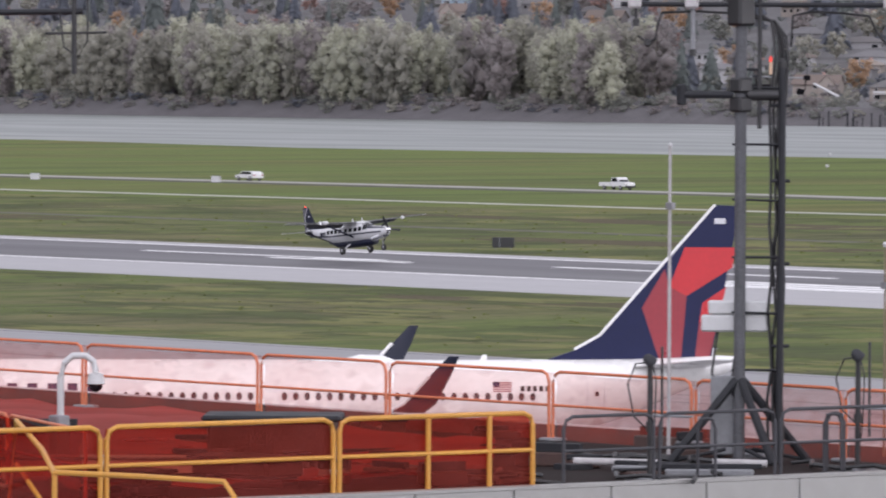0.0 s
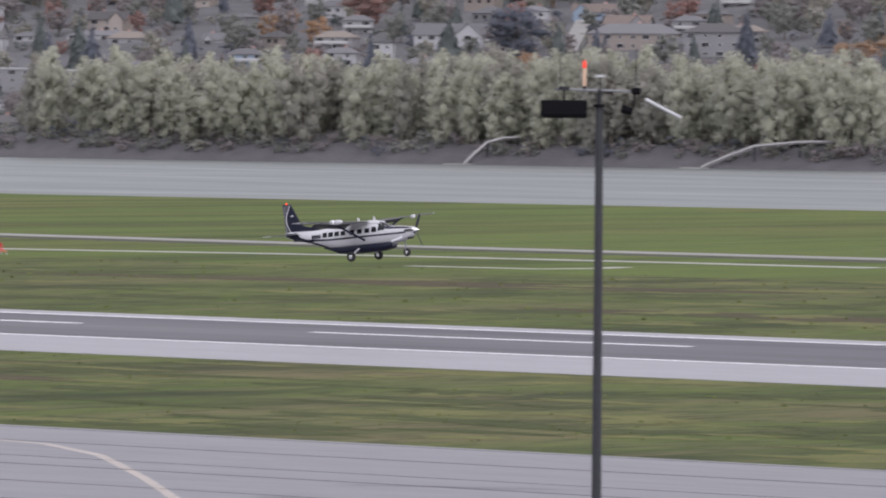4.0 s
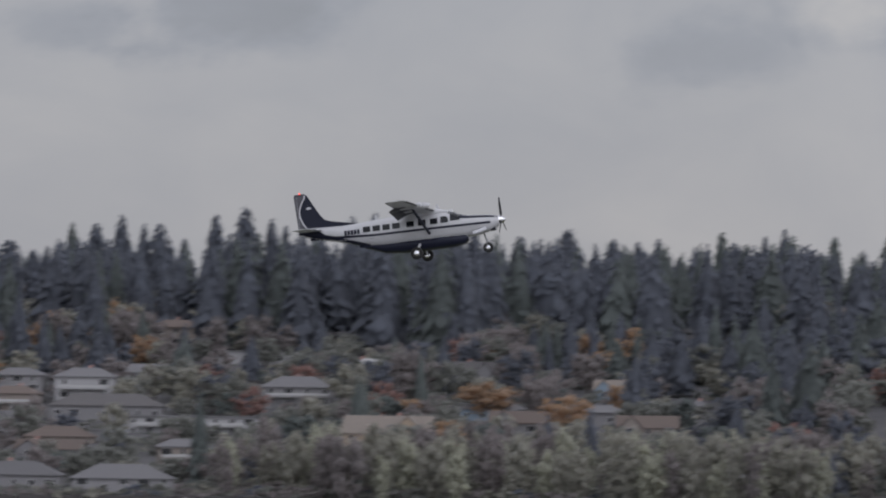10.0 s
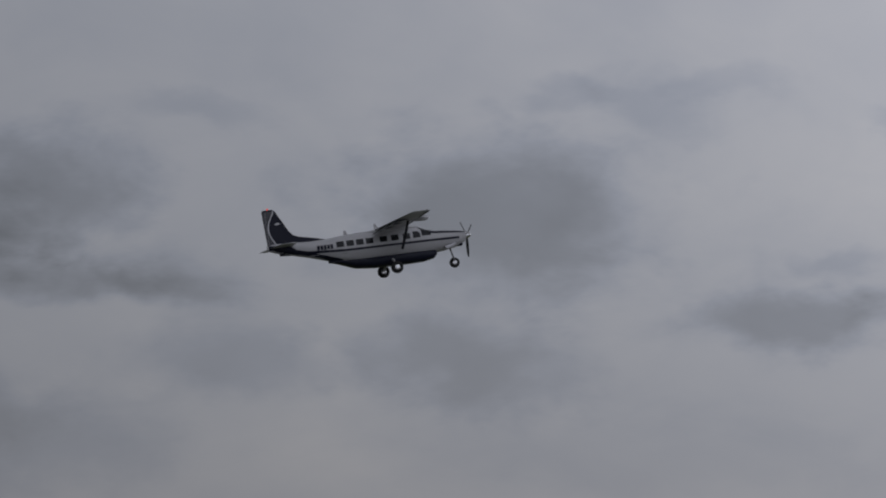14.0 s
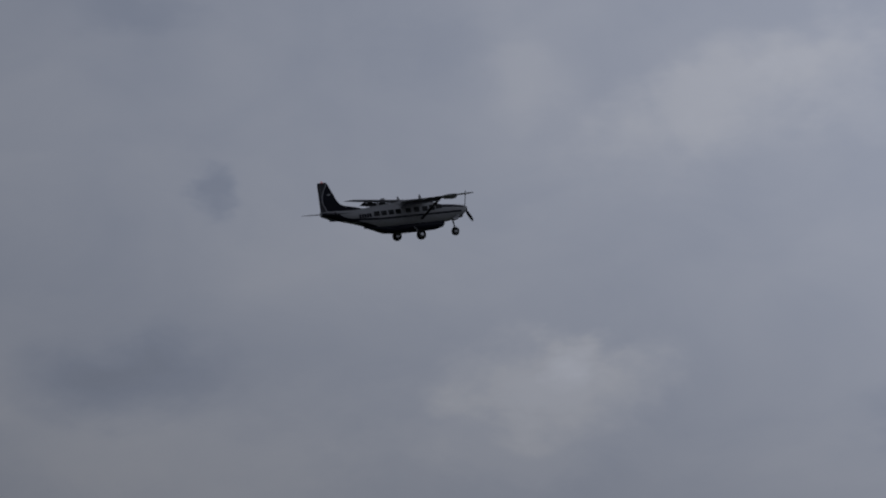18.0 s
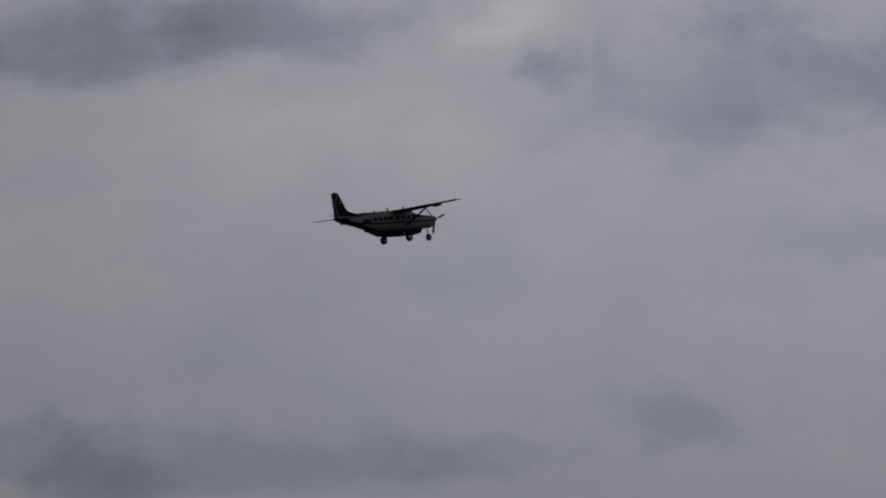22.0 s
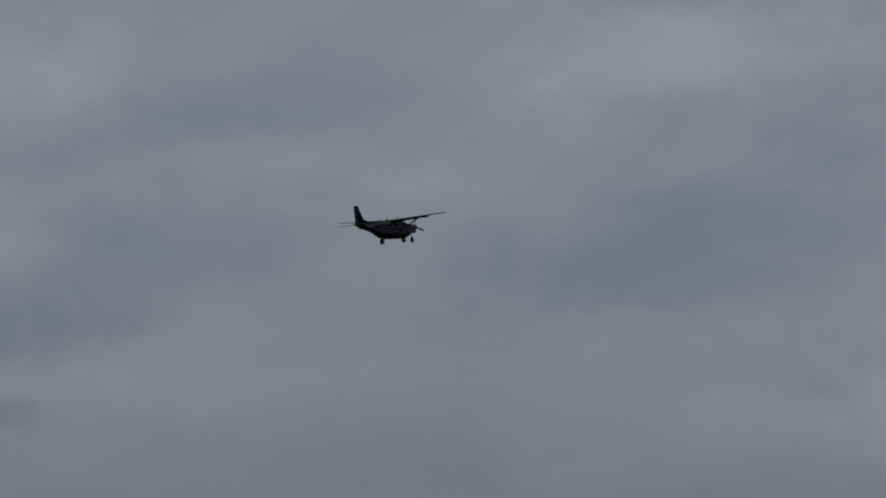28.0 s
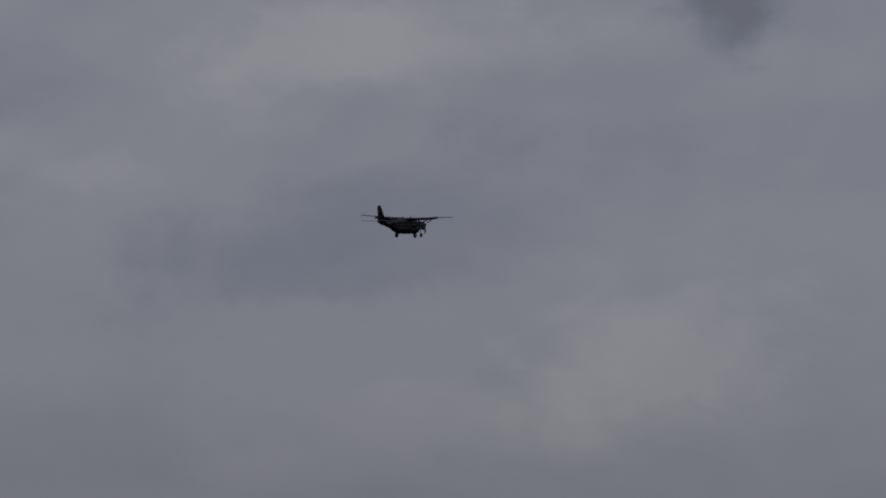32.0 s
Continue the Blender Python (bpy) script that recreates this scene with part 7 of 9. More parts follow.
house(-804, 1673, 14.0, 6.8, 'W', 'G', 'flat')
house(-768, 1657, 36.8, 7.6, 'G', 'G', 'hip')
house(-908, 1845, 23.9, 3.5, 'W', 'FW', 'flat')
house(-923, 1880, 16.2, 3.2, 'T', 'T', 'hip')
house(-890, 1863, 12.0, 4.8, 'W', 'G', 'flat')
house(-1256, 2142, 20.2, 6.7, 'T', 'T', 'hip')
house(-1231, 2120, 10.5, 5.7, 'G', 'G', 'hip')
house(-1190, 2091, 10.3, 7.5, 'W', 'W', 'gable')
house(-1048, 2129, 14.7, 4.6, 'T', 'G', 'hip')
house(-1009, 2187, 9.3, 8.4, 'W', 'G', 'hip')
house(-1198, 2011, 20.0, 3.2, 'W', 'FW', 'flat')
house(-800, 1953, 24.5, 7.7, 'W', 'W', 'gable')
house(-793, 1860, 18.8, 7.5, 'W', 'W', 'gable')
house(-775, 1862, 18.0, 5.2, 'W', 'G', 'gable')
house(-660, 1662, 24.3, 6.0, 'P', 'P', 'flat')
house(-695, 1663, 25.1, 7.0, 'G', 'G', 'hip')
house(-721, 1654, 17.5, 7.7, 'G', 'G', 'hip')
house(-703, 1856, 13.8, 7.7, 'G', 'G', 'gable')
house(-677, 1853, 17.6, 7.2, 'P', 'P', 'hip')
house(-667, 1874, 17.7, 6.9, 'W', 'G', 'gable')
house(-569, 1669, 21.9, 7.5, 'G', 'G', 'hip')
house(-538, 1659, 24.3, 7.8, 'G', 'G', 'hip')
house(-660, 1938, 13.5, 9.5, 'G', 'G', 'hip')
house(-641, 1940, 16.6, 9.5, 'W', 'G', 'hip')
house(-619, 1893, 30.9, 7.7, 'G', 'D', 'hip')
house(-585, 1862, 35.6, 5.3, 'W', 'G', 'flat')
house(-638, 1991, 15.4, 5.2, 'W', 'G', 'gable')
house(-740, 1861, 5.4, 5.1, 'W', 'W', 'flat')
house(-728, 1855, 8.5, 7.0, 'B', 'G', 'hip')
house(-637, 1845, 14.4, 7.6, 'W', 'G', 'gable')
house(-834, 1911, 17.8, 8.1, 'G', 'B', 'hip')
house(-870, 2004, 9.7, 3.2, 'W', 'W', 'hip')
house(-622, 2039, 19.8, 4.1, 'W', 'G', 'flat')
house(-609, 2041, 6.6, 3.6, 'W', 'W', 'flat')
house(-584, 2030, 9.8, 3.3, 'W', 'W', 'hip')
house(-566, 2031, 7.8, 4.9, 'W', 'G', 'hip')
house(-577, 1935, 20.3, 8.6, 'G', 'G', 'hip')
house(-519, 1820, 22.7, 10.3, 'P', 'T', 'gable')
house(-576, 2049, 8.2, 3.8, 'W', 'W', 'hip')
house(-517, 2116, 11.8, 3.4, 'G', 'G', 'hip')
house(-486, 2076, 9.9, 3.2, 'W', 'FW', 'flat')
house(-431, 1936, 12.3, 3.5, 'W', 'G', 'flat')
house(-464, 1938, 7.0, 3.2, 'G', 'G', 'hip')
house(-366, 1929, 5.3, 3.3, 'W', 'W', 'hip')
house(-397, 1934, 19.1, 7.7, 'D', 'B', 'hip')
house(-573, 2212, 7.1, 3.2, 'W', 'G', 'hip')



def fill_houses():
    """The rest of the close-set houses on the slope."""
    rng = random.Random(77)
    made = 0
    for _ in range(5000):
        if made >= 190:
            break
        a = radians(rng.uniform(-55.5, -12.5))
        s = rng.uniform(60, 600)
        t = math.tan(a)
        x = (1650 + s) * t / (1 - 0.0312 * t)
        y = 1650 + 0.0312 * x + s
        if any((x - q[0]) ** 2 + (y - q[1]) ** 2 < (q[2] * 0.5 + 17) ** 2 for q in HOUSES):
            continue
        if s > 330 and radians(-30.3) < a < radians(-25.5):
            continue
        if s > 300 and rng.random() < (0.5 if a > radians(-27) else 0.15):
            continue
        wall = rng.choice("GGGTTDWWB")
        house(x, y, rng.uniform(11, 19), rng.uniform(5.2, 8.6), wall, rng.choice("GGDDBBT"), rng.choice(("hip", "hip", "gable")))
        made += 1


fill_houses()


def small_houses():
    """Houses high up the slope that are too small to tell apart."""
    rng = random.Random(91)
    sh = Shape()
    made = 0
    for _ in range(6000):
        if made >= 110:
            break
        a, s = radians(rng.uniform(-55.5, -27)), rng.uniform(90, 600)
        t = math.tan(a)
        x = (1650 + s) * t / (1 - 0.0312 * t)
        y = 1650 + 0.0312 * x + s
        if any((x - q[0]) ** 2 + (y - q[1]) ** 2 < (q[2] * 0.5 + 15) ** 2 for q in HOUSES):
            continue
        w, d, h, rh = rng.uniform(10, 16), rng.uniform(7, 10), rng.uniform(3.2, 6.0), rng.uniform(1.6, 2.6)
        g = rise(x, y) - 1.0
        wall, roof = rng.choice((0, 0, 1, 1, 2)), rng.choice((3, 3, 4))
        sh.box(x - w / 2, x + w / 2, y, y + d, g, g + h + 1, wall)
        i = min(d * 0.5, w * 0.4)
        e, z = 0.6, g + h + 1
        sh.add([(x - w / 2 - e, y - e, z - 0.1), (x + w / 2 + e, y - e, z - 0.1), (x + w / 2 + e, y + d + e, z - 0.1), (x - w / 2 - e, y + d + e, z - 0.1), (x - w / 2 + i, y + d / 2, z + rh), (x + w / 2 - i, y + d / 2, z + rh)],
               [(0, 1, 5, 4), (1, 2, 5), (2, 3, 4, 5), (3, 0, 4), (3, 2, 1, 0)], roof)
        for k in range(3):
            u = x - w * 0.32 + w * 0.32 * k
            sh.box(u - 0.8, u + 0.8, y - 0.06, y + 0.05, z - 2.2, z - 0.9, 5)
        HOUSES.append((x, y, w))
        made += 1
    ob = part("small_houses", sh, [HOUSE_WALLS["G"], HOUSE_WALLS["T"], HOUSE_WALLS["W"], HOUSE_ROOFS["G"], HOUSE_ROOFS["D"], GLASS])
    tagged(ob, "small grey and tan houses high on the far slope", "houses", kind="stuff")


small_houses()


GANGWAY = mat("weathered pale timber", (0.30, 0.29, 0.285), 0.8, vary=0.15, scale=0.4)


def bank_details():
    # gangways down to the water
    for x0, x1, x2 in ((-1768, -1752, -1726), (-1434.6, -1431, -1426), (-1345.6, -1331, -1304), (-1261, -1249, -1225), (-1181, -1170, -1164), (-1099, -1090.5, -1071)):
        f = thing("gangway", "pale timber gangway sloping to the river", "gangway", "river gangways")
        ys = 1650 + 0.0312 * x0
        part("ramp", Shape().tube([(x0, ys, -3.6), ((x0 + x1) / 2, ys + 3, -0.3), (x1, ys + 6, 2.6)], 0.5, 4), GANGWAY, f, "pale ramp")
        part("walkway", Shape().tube([(x1, ys + 6, 2.6), ((x1 + x2) / 2, ys + 10, 3.9), (x2, ys + 15, 4.2)], 0.45, 4), GANGWAY, f, "pale level walkway")
        part("float", Shape().box(x0 - 5, x0 + 3, ys - 4, ys, -4.3, -3.6), ROAD, f)
        for k in (0.0, 0.5, 1.0):
            part("support", Shape().tube([(x1 + (x2 - x1) * k, ys + 6 + 8 * k, -5), (x1 + (x2 - x1) * k, ys + 6 + 8 * k, 2.4 + 1.4 * k)], 0.25, 6), DARK_STEEL, f)
    # old piles standing in the shallows
    rng = random.Random(61)
    for k in range(26):
        x = -1830 + 2.3 * k + rng.uniform(-0.6, 0.6)
        y = 1650 + 0.0312 * x - rng.choice((1.0, 7.0))
        f = thing("mooring_pile", "old dark timber pile at the river edge", "pile", "river piles", at=pose(x, y, 0))
        part("post", Shape().tube([(0, 0, -6), (0, 0, rng.uniform(-2.4, 1.4))], 0.22, 7), DARK_STEEL, f)
    # sea wall along part of the shore
    sh = Shape()
    for k in range(26):
        x0, x1 = -1000 + 24 * k, -1000 + 24 * (k + 1)
        y = 1650 + 0.0312 * x0 + 9
        sh.box(x0, x1, y, y + 1.2, -1.0, 2.6 + 0.15 * (k % 3))
    setting("sea_wall", sh, mat("dark stone wall", (0.075, 0.069, 0.068), 0.95, vary=0.3, scale=0.4, bump=0.05), "dark stone bank wall along the shore")
    for name, line in (("hill_road_1", [(-1308, 1892), (-1340, 1936), (-1381, 2000), (-1412, 2044)]), ("hill_road_2", [(-1310, 2090), (-1345, 2150), (-1380, 2210)]), ("hill_road_3", [(-1680, 1934), (-1722, 1987), (-1759, 2034)])):
        sh = Shape()
        pts = []
        for (xa, ya), (xb, yb) in zip(line, line[1:]):
            for k in range(4):
                x, y = xa + (xb - xa) * k / 4, ya + (yb - ya) * k / 4
                pts.append((x, y))
        pts.append(line[-1])
        v = []
        for x, y in pts:
            v += [(x - 4, y, rise(x - 4, y) + 2.8), (x + 4, y, rise(x + 4, y) + 2.8), (x - 4, y, rise(x - 4, y) - 3), (x + 4, y, rise(x + 4, y) - 3)]
        f = []
        for k in range(len(pts) - 1):
            f += [(4 * k, 4 * k + 1, 4 * k + 5, 4 * k + 4), (4 * k + 2, 4 * k, 4 * k + 4, 4 * k + 6), (4 * k + 1, 4 * k + 3, 4 * k + 7, 4 * k + 5)]
        setting(name, sh.add(v, f + [(0, 2, 3, 1)]), ROAD, "steep pale street climbing the hill")


bank_details()


# ---- trees ----
def leafy(color, name, vary=0.2, haze_sheen=0.35):
    """Foliage: diffuse leaves that also let light through; their sheen stands in for haze."""
    m = mat(name, color, 0.85, vary=vary, scale=0.035, fine=12, per_island=0.16)
    nt = m.node_tree
    p, out = nt.nodes["Principled BSDF"], nt.nodes["Material Output"]
    thin, mix = nt.nodes.new("ShaderNodeBsdfTranslucent"), nt.nodes.new("ShaderNodeMixShader")
    nt.links.new(p.inputs["Base Color"].links[0].from_socket, thin.inputs[0])
    mix.inputs[0].default_value = 0.58
    p.inputs["Sheen Weight"].default_value = haze_sheen
    p.inputs["Sheen Roughness"].default_value = 0.6
    nt.links.new(p.outputs[0], mix.inputs[1])
    nt.links.new(thin.outputs[0], mix.inputs[2])
    nt.links.new(mix.outputs[0], out.inputs[0])
    return m


# most leaf colours are lightened, greyed or blued to paint in distance haze
LEAF = {"conifer": leafy((0.158, 0.172, 0.205), "dark conifer needles", haze_sheen=0.1), "fir": leafy((0.165, 0.188, 0.180), "fir needles", haze_sheen=0.1), "olive": leafy((0.335, 0.325, 0.275), "olive autumn leaves"),
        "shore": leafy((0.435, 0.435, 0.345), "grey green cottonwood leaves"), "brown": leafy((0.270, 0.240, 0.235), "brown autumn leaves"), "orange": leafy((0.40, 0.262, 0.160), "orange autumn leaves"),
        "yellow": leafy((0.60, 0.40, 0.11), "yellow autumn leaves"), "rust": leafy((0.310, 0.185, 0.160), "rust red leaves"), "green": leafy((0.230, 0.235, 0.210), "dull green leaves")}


def conifer_shape(rng, boughs=120, wide=0.17, bare=0.05, full=0.8):
    """A conifer one unit high: trunk, inner mass and steep drooping boughs. Triangles and slots."""
    v, t, m = [], [], []
    for k in range(5):
        a = 2 * math.pi * k / 5
        v += [(0.014 * math.cos(a), 0.014 * math.sin(a), -0.03)]
    v.append((0, 0, 0.9))
    t += [(k, (k + 1) % 5, 5) for k in range(5)]
    m += [1] * 5
    lean = rng.uniform(-0.02, 0.02)
    bulge = rng.uniform(0.8, 1.15) * full
    side = [rng.uniform(0.8, 1.15) for _ in range(8)]

    def reach(z, a):
        return wide * max(1 - z, 0.0) ** bulge * side[int(a / 6.2832 * 8) % 8] * min((z - bare + 0.06) / 0.12, 1.0) + 0.01
    o = len(v)
    for k in range(6):
        a = 2 * math.pi * k / 6
        for z in (bare, 0.2, 0.55):
            r = reach(z, a) * (0.8 if z > bare else 0.4)
            v.append((r * math.cos(a), r * math.sin(a), z))
    v.append((lean, 0, 0.93))
    for k in range(6):
        p, q = o + 3 * k, o + 3 * ((k + 1) % 6)
        t += [(p, q, p + 1), (q, q + 1, p + 1), (p + 1, q + 1, p + 2), (q + 1, q + 2, p + 2), (p + 2, q + 2, o + 18)]
        m += [0] * 5
    for i in range(boughs):
        z = bare + 0.02 + (0.95 - bare) * ((i + rng.random()) / boughs) ** 1.15
        a = rng.random() * 6.2832
        q = reach(z, a) * rng.uniform(0.72, 1.36)
        wd = q * rng.uniform(0.14, 0.28) + 0.005
        drop = q * rng.uniform(0.45, 0.95)
        c, s = math.cos(a), math.sin(a)
        o = len(v)
        b = q * 0.5
        v += [(lean * z + c * b, s * b, z + drop * 0.55), (c * q * 0.74 - s * wd, s * q * 0.74 + c * wd, z - 0.1 * drop), (c * q, s * q, z - 0.45 * drop), (c * q * 0.74 + s * wd, s * q * 0.74 - c * wd, z - 0.1 * drop)]
        t += [(o, o + 1, o + 2), (o, o + 2, o + 3)]
        m += [0] * 2
    o = len(v)
    v += [(0.012, 0, 0.9), (-0.008, 0.011, 0.9), (-0.008, -0.011, 0.9), (lean, 0, 1.0)]
    t += [(o, o + 1, o + 3), (o + 1, o + 2, o + 3), (o + 2, o, o + 3)]
    m += [0] * 3
    return np.array(v), np.array(t), np.array(m)


def broad_shape(rng, leaves, wide, low, columnar=False, count=11, size=0.034, limbs=True):
    """A broadleaf tree one unit high: trunk, limbs, and lobes of many ragged leaf sprays with gaps between."""
    v, t, m = [], [], []

    def limb(p, q, r0, r1):
        o = len(v)
        for c, r in ((p, r0), (q, r1)):
            for k in range(3):
                a = 2 * math.pi * k / 3
                v.append((c[0] + r * math.cos(a), c[1] + r * math.sin(a), c[2]))
        for k in range(3):
            t.extend([(o + k, o + (k + 1) % 3, o + 3 + (k + 1) % 3), (o + k, o + 3 + (k + 1) % 3, o + 3 + k)])
            m.extend([1, 1])
    limb((0, 0, -0.04), (0.01, 0, 0.45), 0.026, 0.016)
    limb((0.01, 0, 0.45), (0, 0.01, 0.85), 0.016, 0.005)
    lobes = []
    for k in range(count):
        a = k * 2.4 + rng.uniform(-0.5, 0.5)
        z = low + (0.90 - low) * (k + 0.5) / count + rng.uniform(-0.05, 0.05)
        f = math.sin(math.pi * min(max((z - low * 0.7) / (1.04 - low * 0.7), 0.12), 0.95)) ** 0.55
        r = wide * f * rng.uniform(0.35, 0.8) * (0.5 if columnar else 1)
        c = (r * math.cos(a), r * math.sin(a), z)
        if limbs:
            limb((0, 0, z * 0.7), c, 0.009, 0.003)
        lobes.append((Vector(c), wide * f * rng.uniform(0.38, 0.6) * (0.9 if columnar else 1), rng.uniform(0.11, 0.17)))
    oct_t = [(0, 2, 4), (2, 1, 4), (1, 3, 4), (3, 0, 4), (2, 0, 5), (1, 2, 5), (3, 1, 5), (0, 3, 5)]
    for c, r, h in lobes:
        o = len(v)
        for d in ((1, 0, 0), (-1, 0, 0), (0, 1, 0), (0, -1, 0), (0, 0, 1), (0, 0, -1)):
            v.append((c.x + d[0] * r * 0.74, c.y + d[1] * r * 0.74, c.z + d[2] * h * 0.74))
        t.extend([(o + a, o + b, o + e) for a, b, e in oct_t])
        m.extend([0] * 8)
    for k in range(leaves):
        c, r, h = lobes[k % count]
        u = Vector((rng.gauss(0, 1), rng.gauss(0, 1), rng.gauss(0.25, 1))).normalized()
        p = c + Vector((u.x * r, u.y * r, u.z * h)) * rng.uniform(0.64, 1.16)
        n = Vector((u.x * 0.5 + rng.gauss(0, 0.8), u.y * 0.5 + rng.gauss(0, 0.8), rng.gauss(0, 0.45))).normalized()
        e1 = n.orthogonal().normalized()
        e2 = n.cross(e1)
        s = rng.uniform(0.6, 1.25) * size
        turn = rng.random() * 6.28
        o = len(v)
        for j in range(3):
            a = turn + j * 2.0944 + rng.uniform(-0.5, 0.5)
            d = (e1 * math.cos(a) + e2 * math.sin(a)) * s * rng.uniform(0.8, 1.5)
            v.append((p.x + d.x, p.y + d.y, min(p.z + d.z, 1.03)))
        t.append((o, o + 1, o + 2))
        m.append(0)
    return np.array(v), np.array(t), np.array(m)


shape_rng = random.Random(5)
CONIFERS = [conifer_shape(shape_rng, 150, 0.16 + 0.035 * (k % 4), 0.04 + 0.05 * (k % 3)) for k in range(9)]
BROADS = [broad_shape(shape_rng, 215, 0.40, 0.20, False, 11, 0.052, False) for k in range(8)]
SHORES = [broad_shape(shape_rng, 640, 0.27, 0.08, k % 3 == 0, 16, 0.026, False) for k in range(8)]
FINE = [broad_shape(shape_rng, 1300, 0.40, 0.20, False, 16, 0.023) for k in range(4)]
BUSHES = [broad_shape(shape_rng, 56, 0.62, 0.05, False, 5, 0.12, False) for k in range(6)]
POPLARS = [broad_shape(shape_rng, 800, 0.16, 0.06, True, 15, 0.020) for k in range(3)]
SPIRES = [conifer_shape(shape_rng, 300, 0.2, 0.05 + 0.03 * (k % 3), 0.62) for k in range(8)]
SHAPES = {"conifer": CONIFERS, "fir": CONIFERS, "shore": SHORES, "poplar": POPLARS, "bush": BUSHES}


def tri_mesh(name, v, t, m, mats):
    used, t = np.unique(np.asarray(t), return_inverse=True)
    v, t = np.asarray(v)[used], t.reshape(-1, 3)
    me = bpy.data.meshes.new(name)
    me.vertices.add(len(v))
    me.vertices.foreach_set("co", np.asarray(v, np.float32).ravel())
    me.loops.add(3 * len(t))
    me.loops.foreach_set("vertex_index", np.asarray(t, np.int32).ravel())
    me.polygons.add(len(t))
    me.polygons.foreach_set("loop_start", np.arange(0, 3 * len(t), 3, dtype=np.int32))
    for q in mats:
        me.materials.append(q)
    me.polygons.foreach_set("material_index", np.asarray(m, np.int32))
    me.polygons.foreach_set("use_smooth", [True] * len(t))
    me.update(calc_edges=True)
    return me


WOODS = {}


def plant(x, y, h, kind, shape=None, wide=1.0):
    WOODS.setdefault(kind, []).append((x, y, h, shape or kind, wide))


def spot(a, s):
    t = math.tan(radians(a))
    x = (1650 + s) * t / (1 - 0.0312 * t)
    return x, 1650 + 0.0312 * x + s


def hides(x, y, h):
    """Whether a tree would stand in or right before a house."""
    for hx, hy, w in HOUSES:
        dx, dy = x - hx, y - hy
        if abs(dx) > 60 or abs(dy) > 60:
            continue
        D = math.hypot(hx, hy)
        along = (dx * hx + dy * hy) / D
        across = abs(dx * hy - dy * hx) / D
        if across < w * 0.5 + 1.5 and -42 < along < 12 and h > 4.3 + 0.09 * max(-along - 5, 0):
            return True
        if across < w * 0.5 + 3 and -8 < along < 12:
            return True
    return False


GROVES_1 = (
    (-21.61, -19.39, 279, 385, "orange brown orange olive", 8, 14, 16, "broad"),
    (-19.92, -19.25, 123, 149, "orange brown", 8, 12, 6, "broad"),
    (-18.60, -17.27, 406, 453, "olive olive brown", 10, 15, 12, "broad"),
    (-21.72, -21.09, 638, 788, "rust brown", 9, 14, 7, "broad"),
    (-21.29, -19.83, 58, 116, "green conifer green", 8, 13, 22, "broad"),
    (-23.82, -22.36, 58, 153, "green brown green", 6, 10, 20, "broad"),
    (-19.22, -18.96, 400, 419, "rust", 10, 14, 3, "broad"),
    (-23.13, -21.53, 418, 449, "green olive brown conifer", 8, 14, 12, "broad"),
    (-19.65, -19.12, 70, 149, "orange brown", 7, 11, 5, "broad"),
    (-18.86, -18.02, 409, 458, "olive olive orange", 10, 15, 9, "broad"),
    (-17.66, -17.13, 446, 473, "olive green", 9, 14, 6, "broad"),
    (-14.37, -14.11, 339, 399, "brown orange", 9, 14, 4, "broad"),
    (-12.56, -12.16, 466, 508, "orange olive", 8, 12, 4, "broad"),
    (-15.30, -14.86, 267, 284, "orange", 9, 13, 4, "broad"),
)
GROVES_2 = (
    (-16.28, -14.50, 306, 389, "conifer green conifer brown", 9, 15, 18, "broad"),
    (-14.06, -12.02, 289, 393, "conifer green brown conifer", 9, 16, 24, "broad"),
    (-12.67, -12.14, 416, 488, "brown olive", 11, 16, 6, "broad"),
    (-11.70, -11.43, 485, 525, "olive brown", 10, 15, 4, "broad"),
    (-11.08, -10.54, 453, 533, "olive green", 11, 17, 6, "broad"),
    (-10.72, -10.10, 378, 445, "olive green brown", 10, 16, 7, "broad"),
    (-10.10, -9.52, 395, 487, "rust brown rust", 12, 17, 7, "broad"),
    (-10.18, -9.16, 285, 321, "olive orange olive", 10, 14, 10, "broad"),
    (-9.07, -8.23, 329, 432, "olive green olive", 12, 18, 10, "broad"),
    (-9.07, -8.32, 275, 330, "brown orange", 9, 13, 6, "broad"),
    (-7.97, -7.26, 402, 460, "brown olive orange", 10, 15, 7, "broad"),
    (-6.73, -6.37, 436, 448, "olive", 10, 14, 3, "broad"),
    (-13.20, -10.18, 265, 335, "brown green olive rust green brown", 8, 14, 34, "broad"),
    (-8.32, -6.24, 253, 334, "brown green olive conifer", 8, 14, 26, "broad"),
)
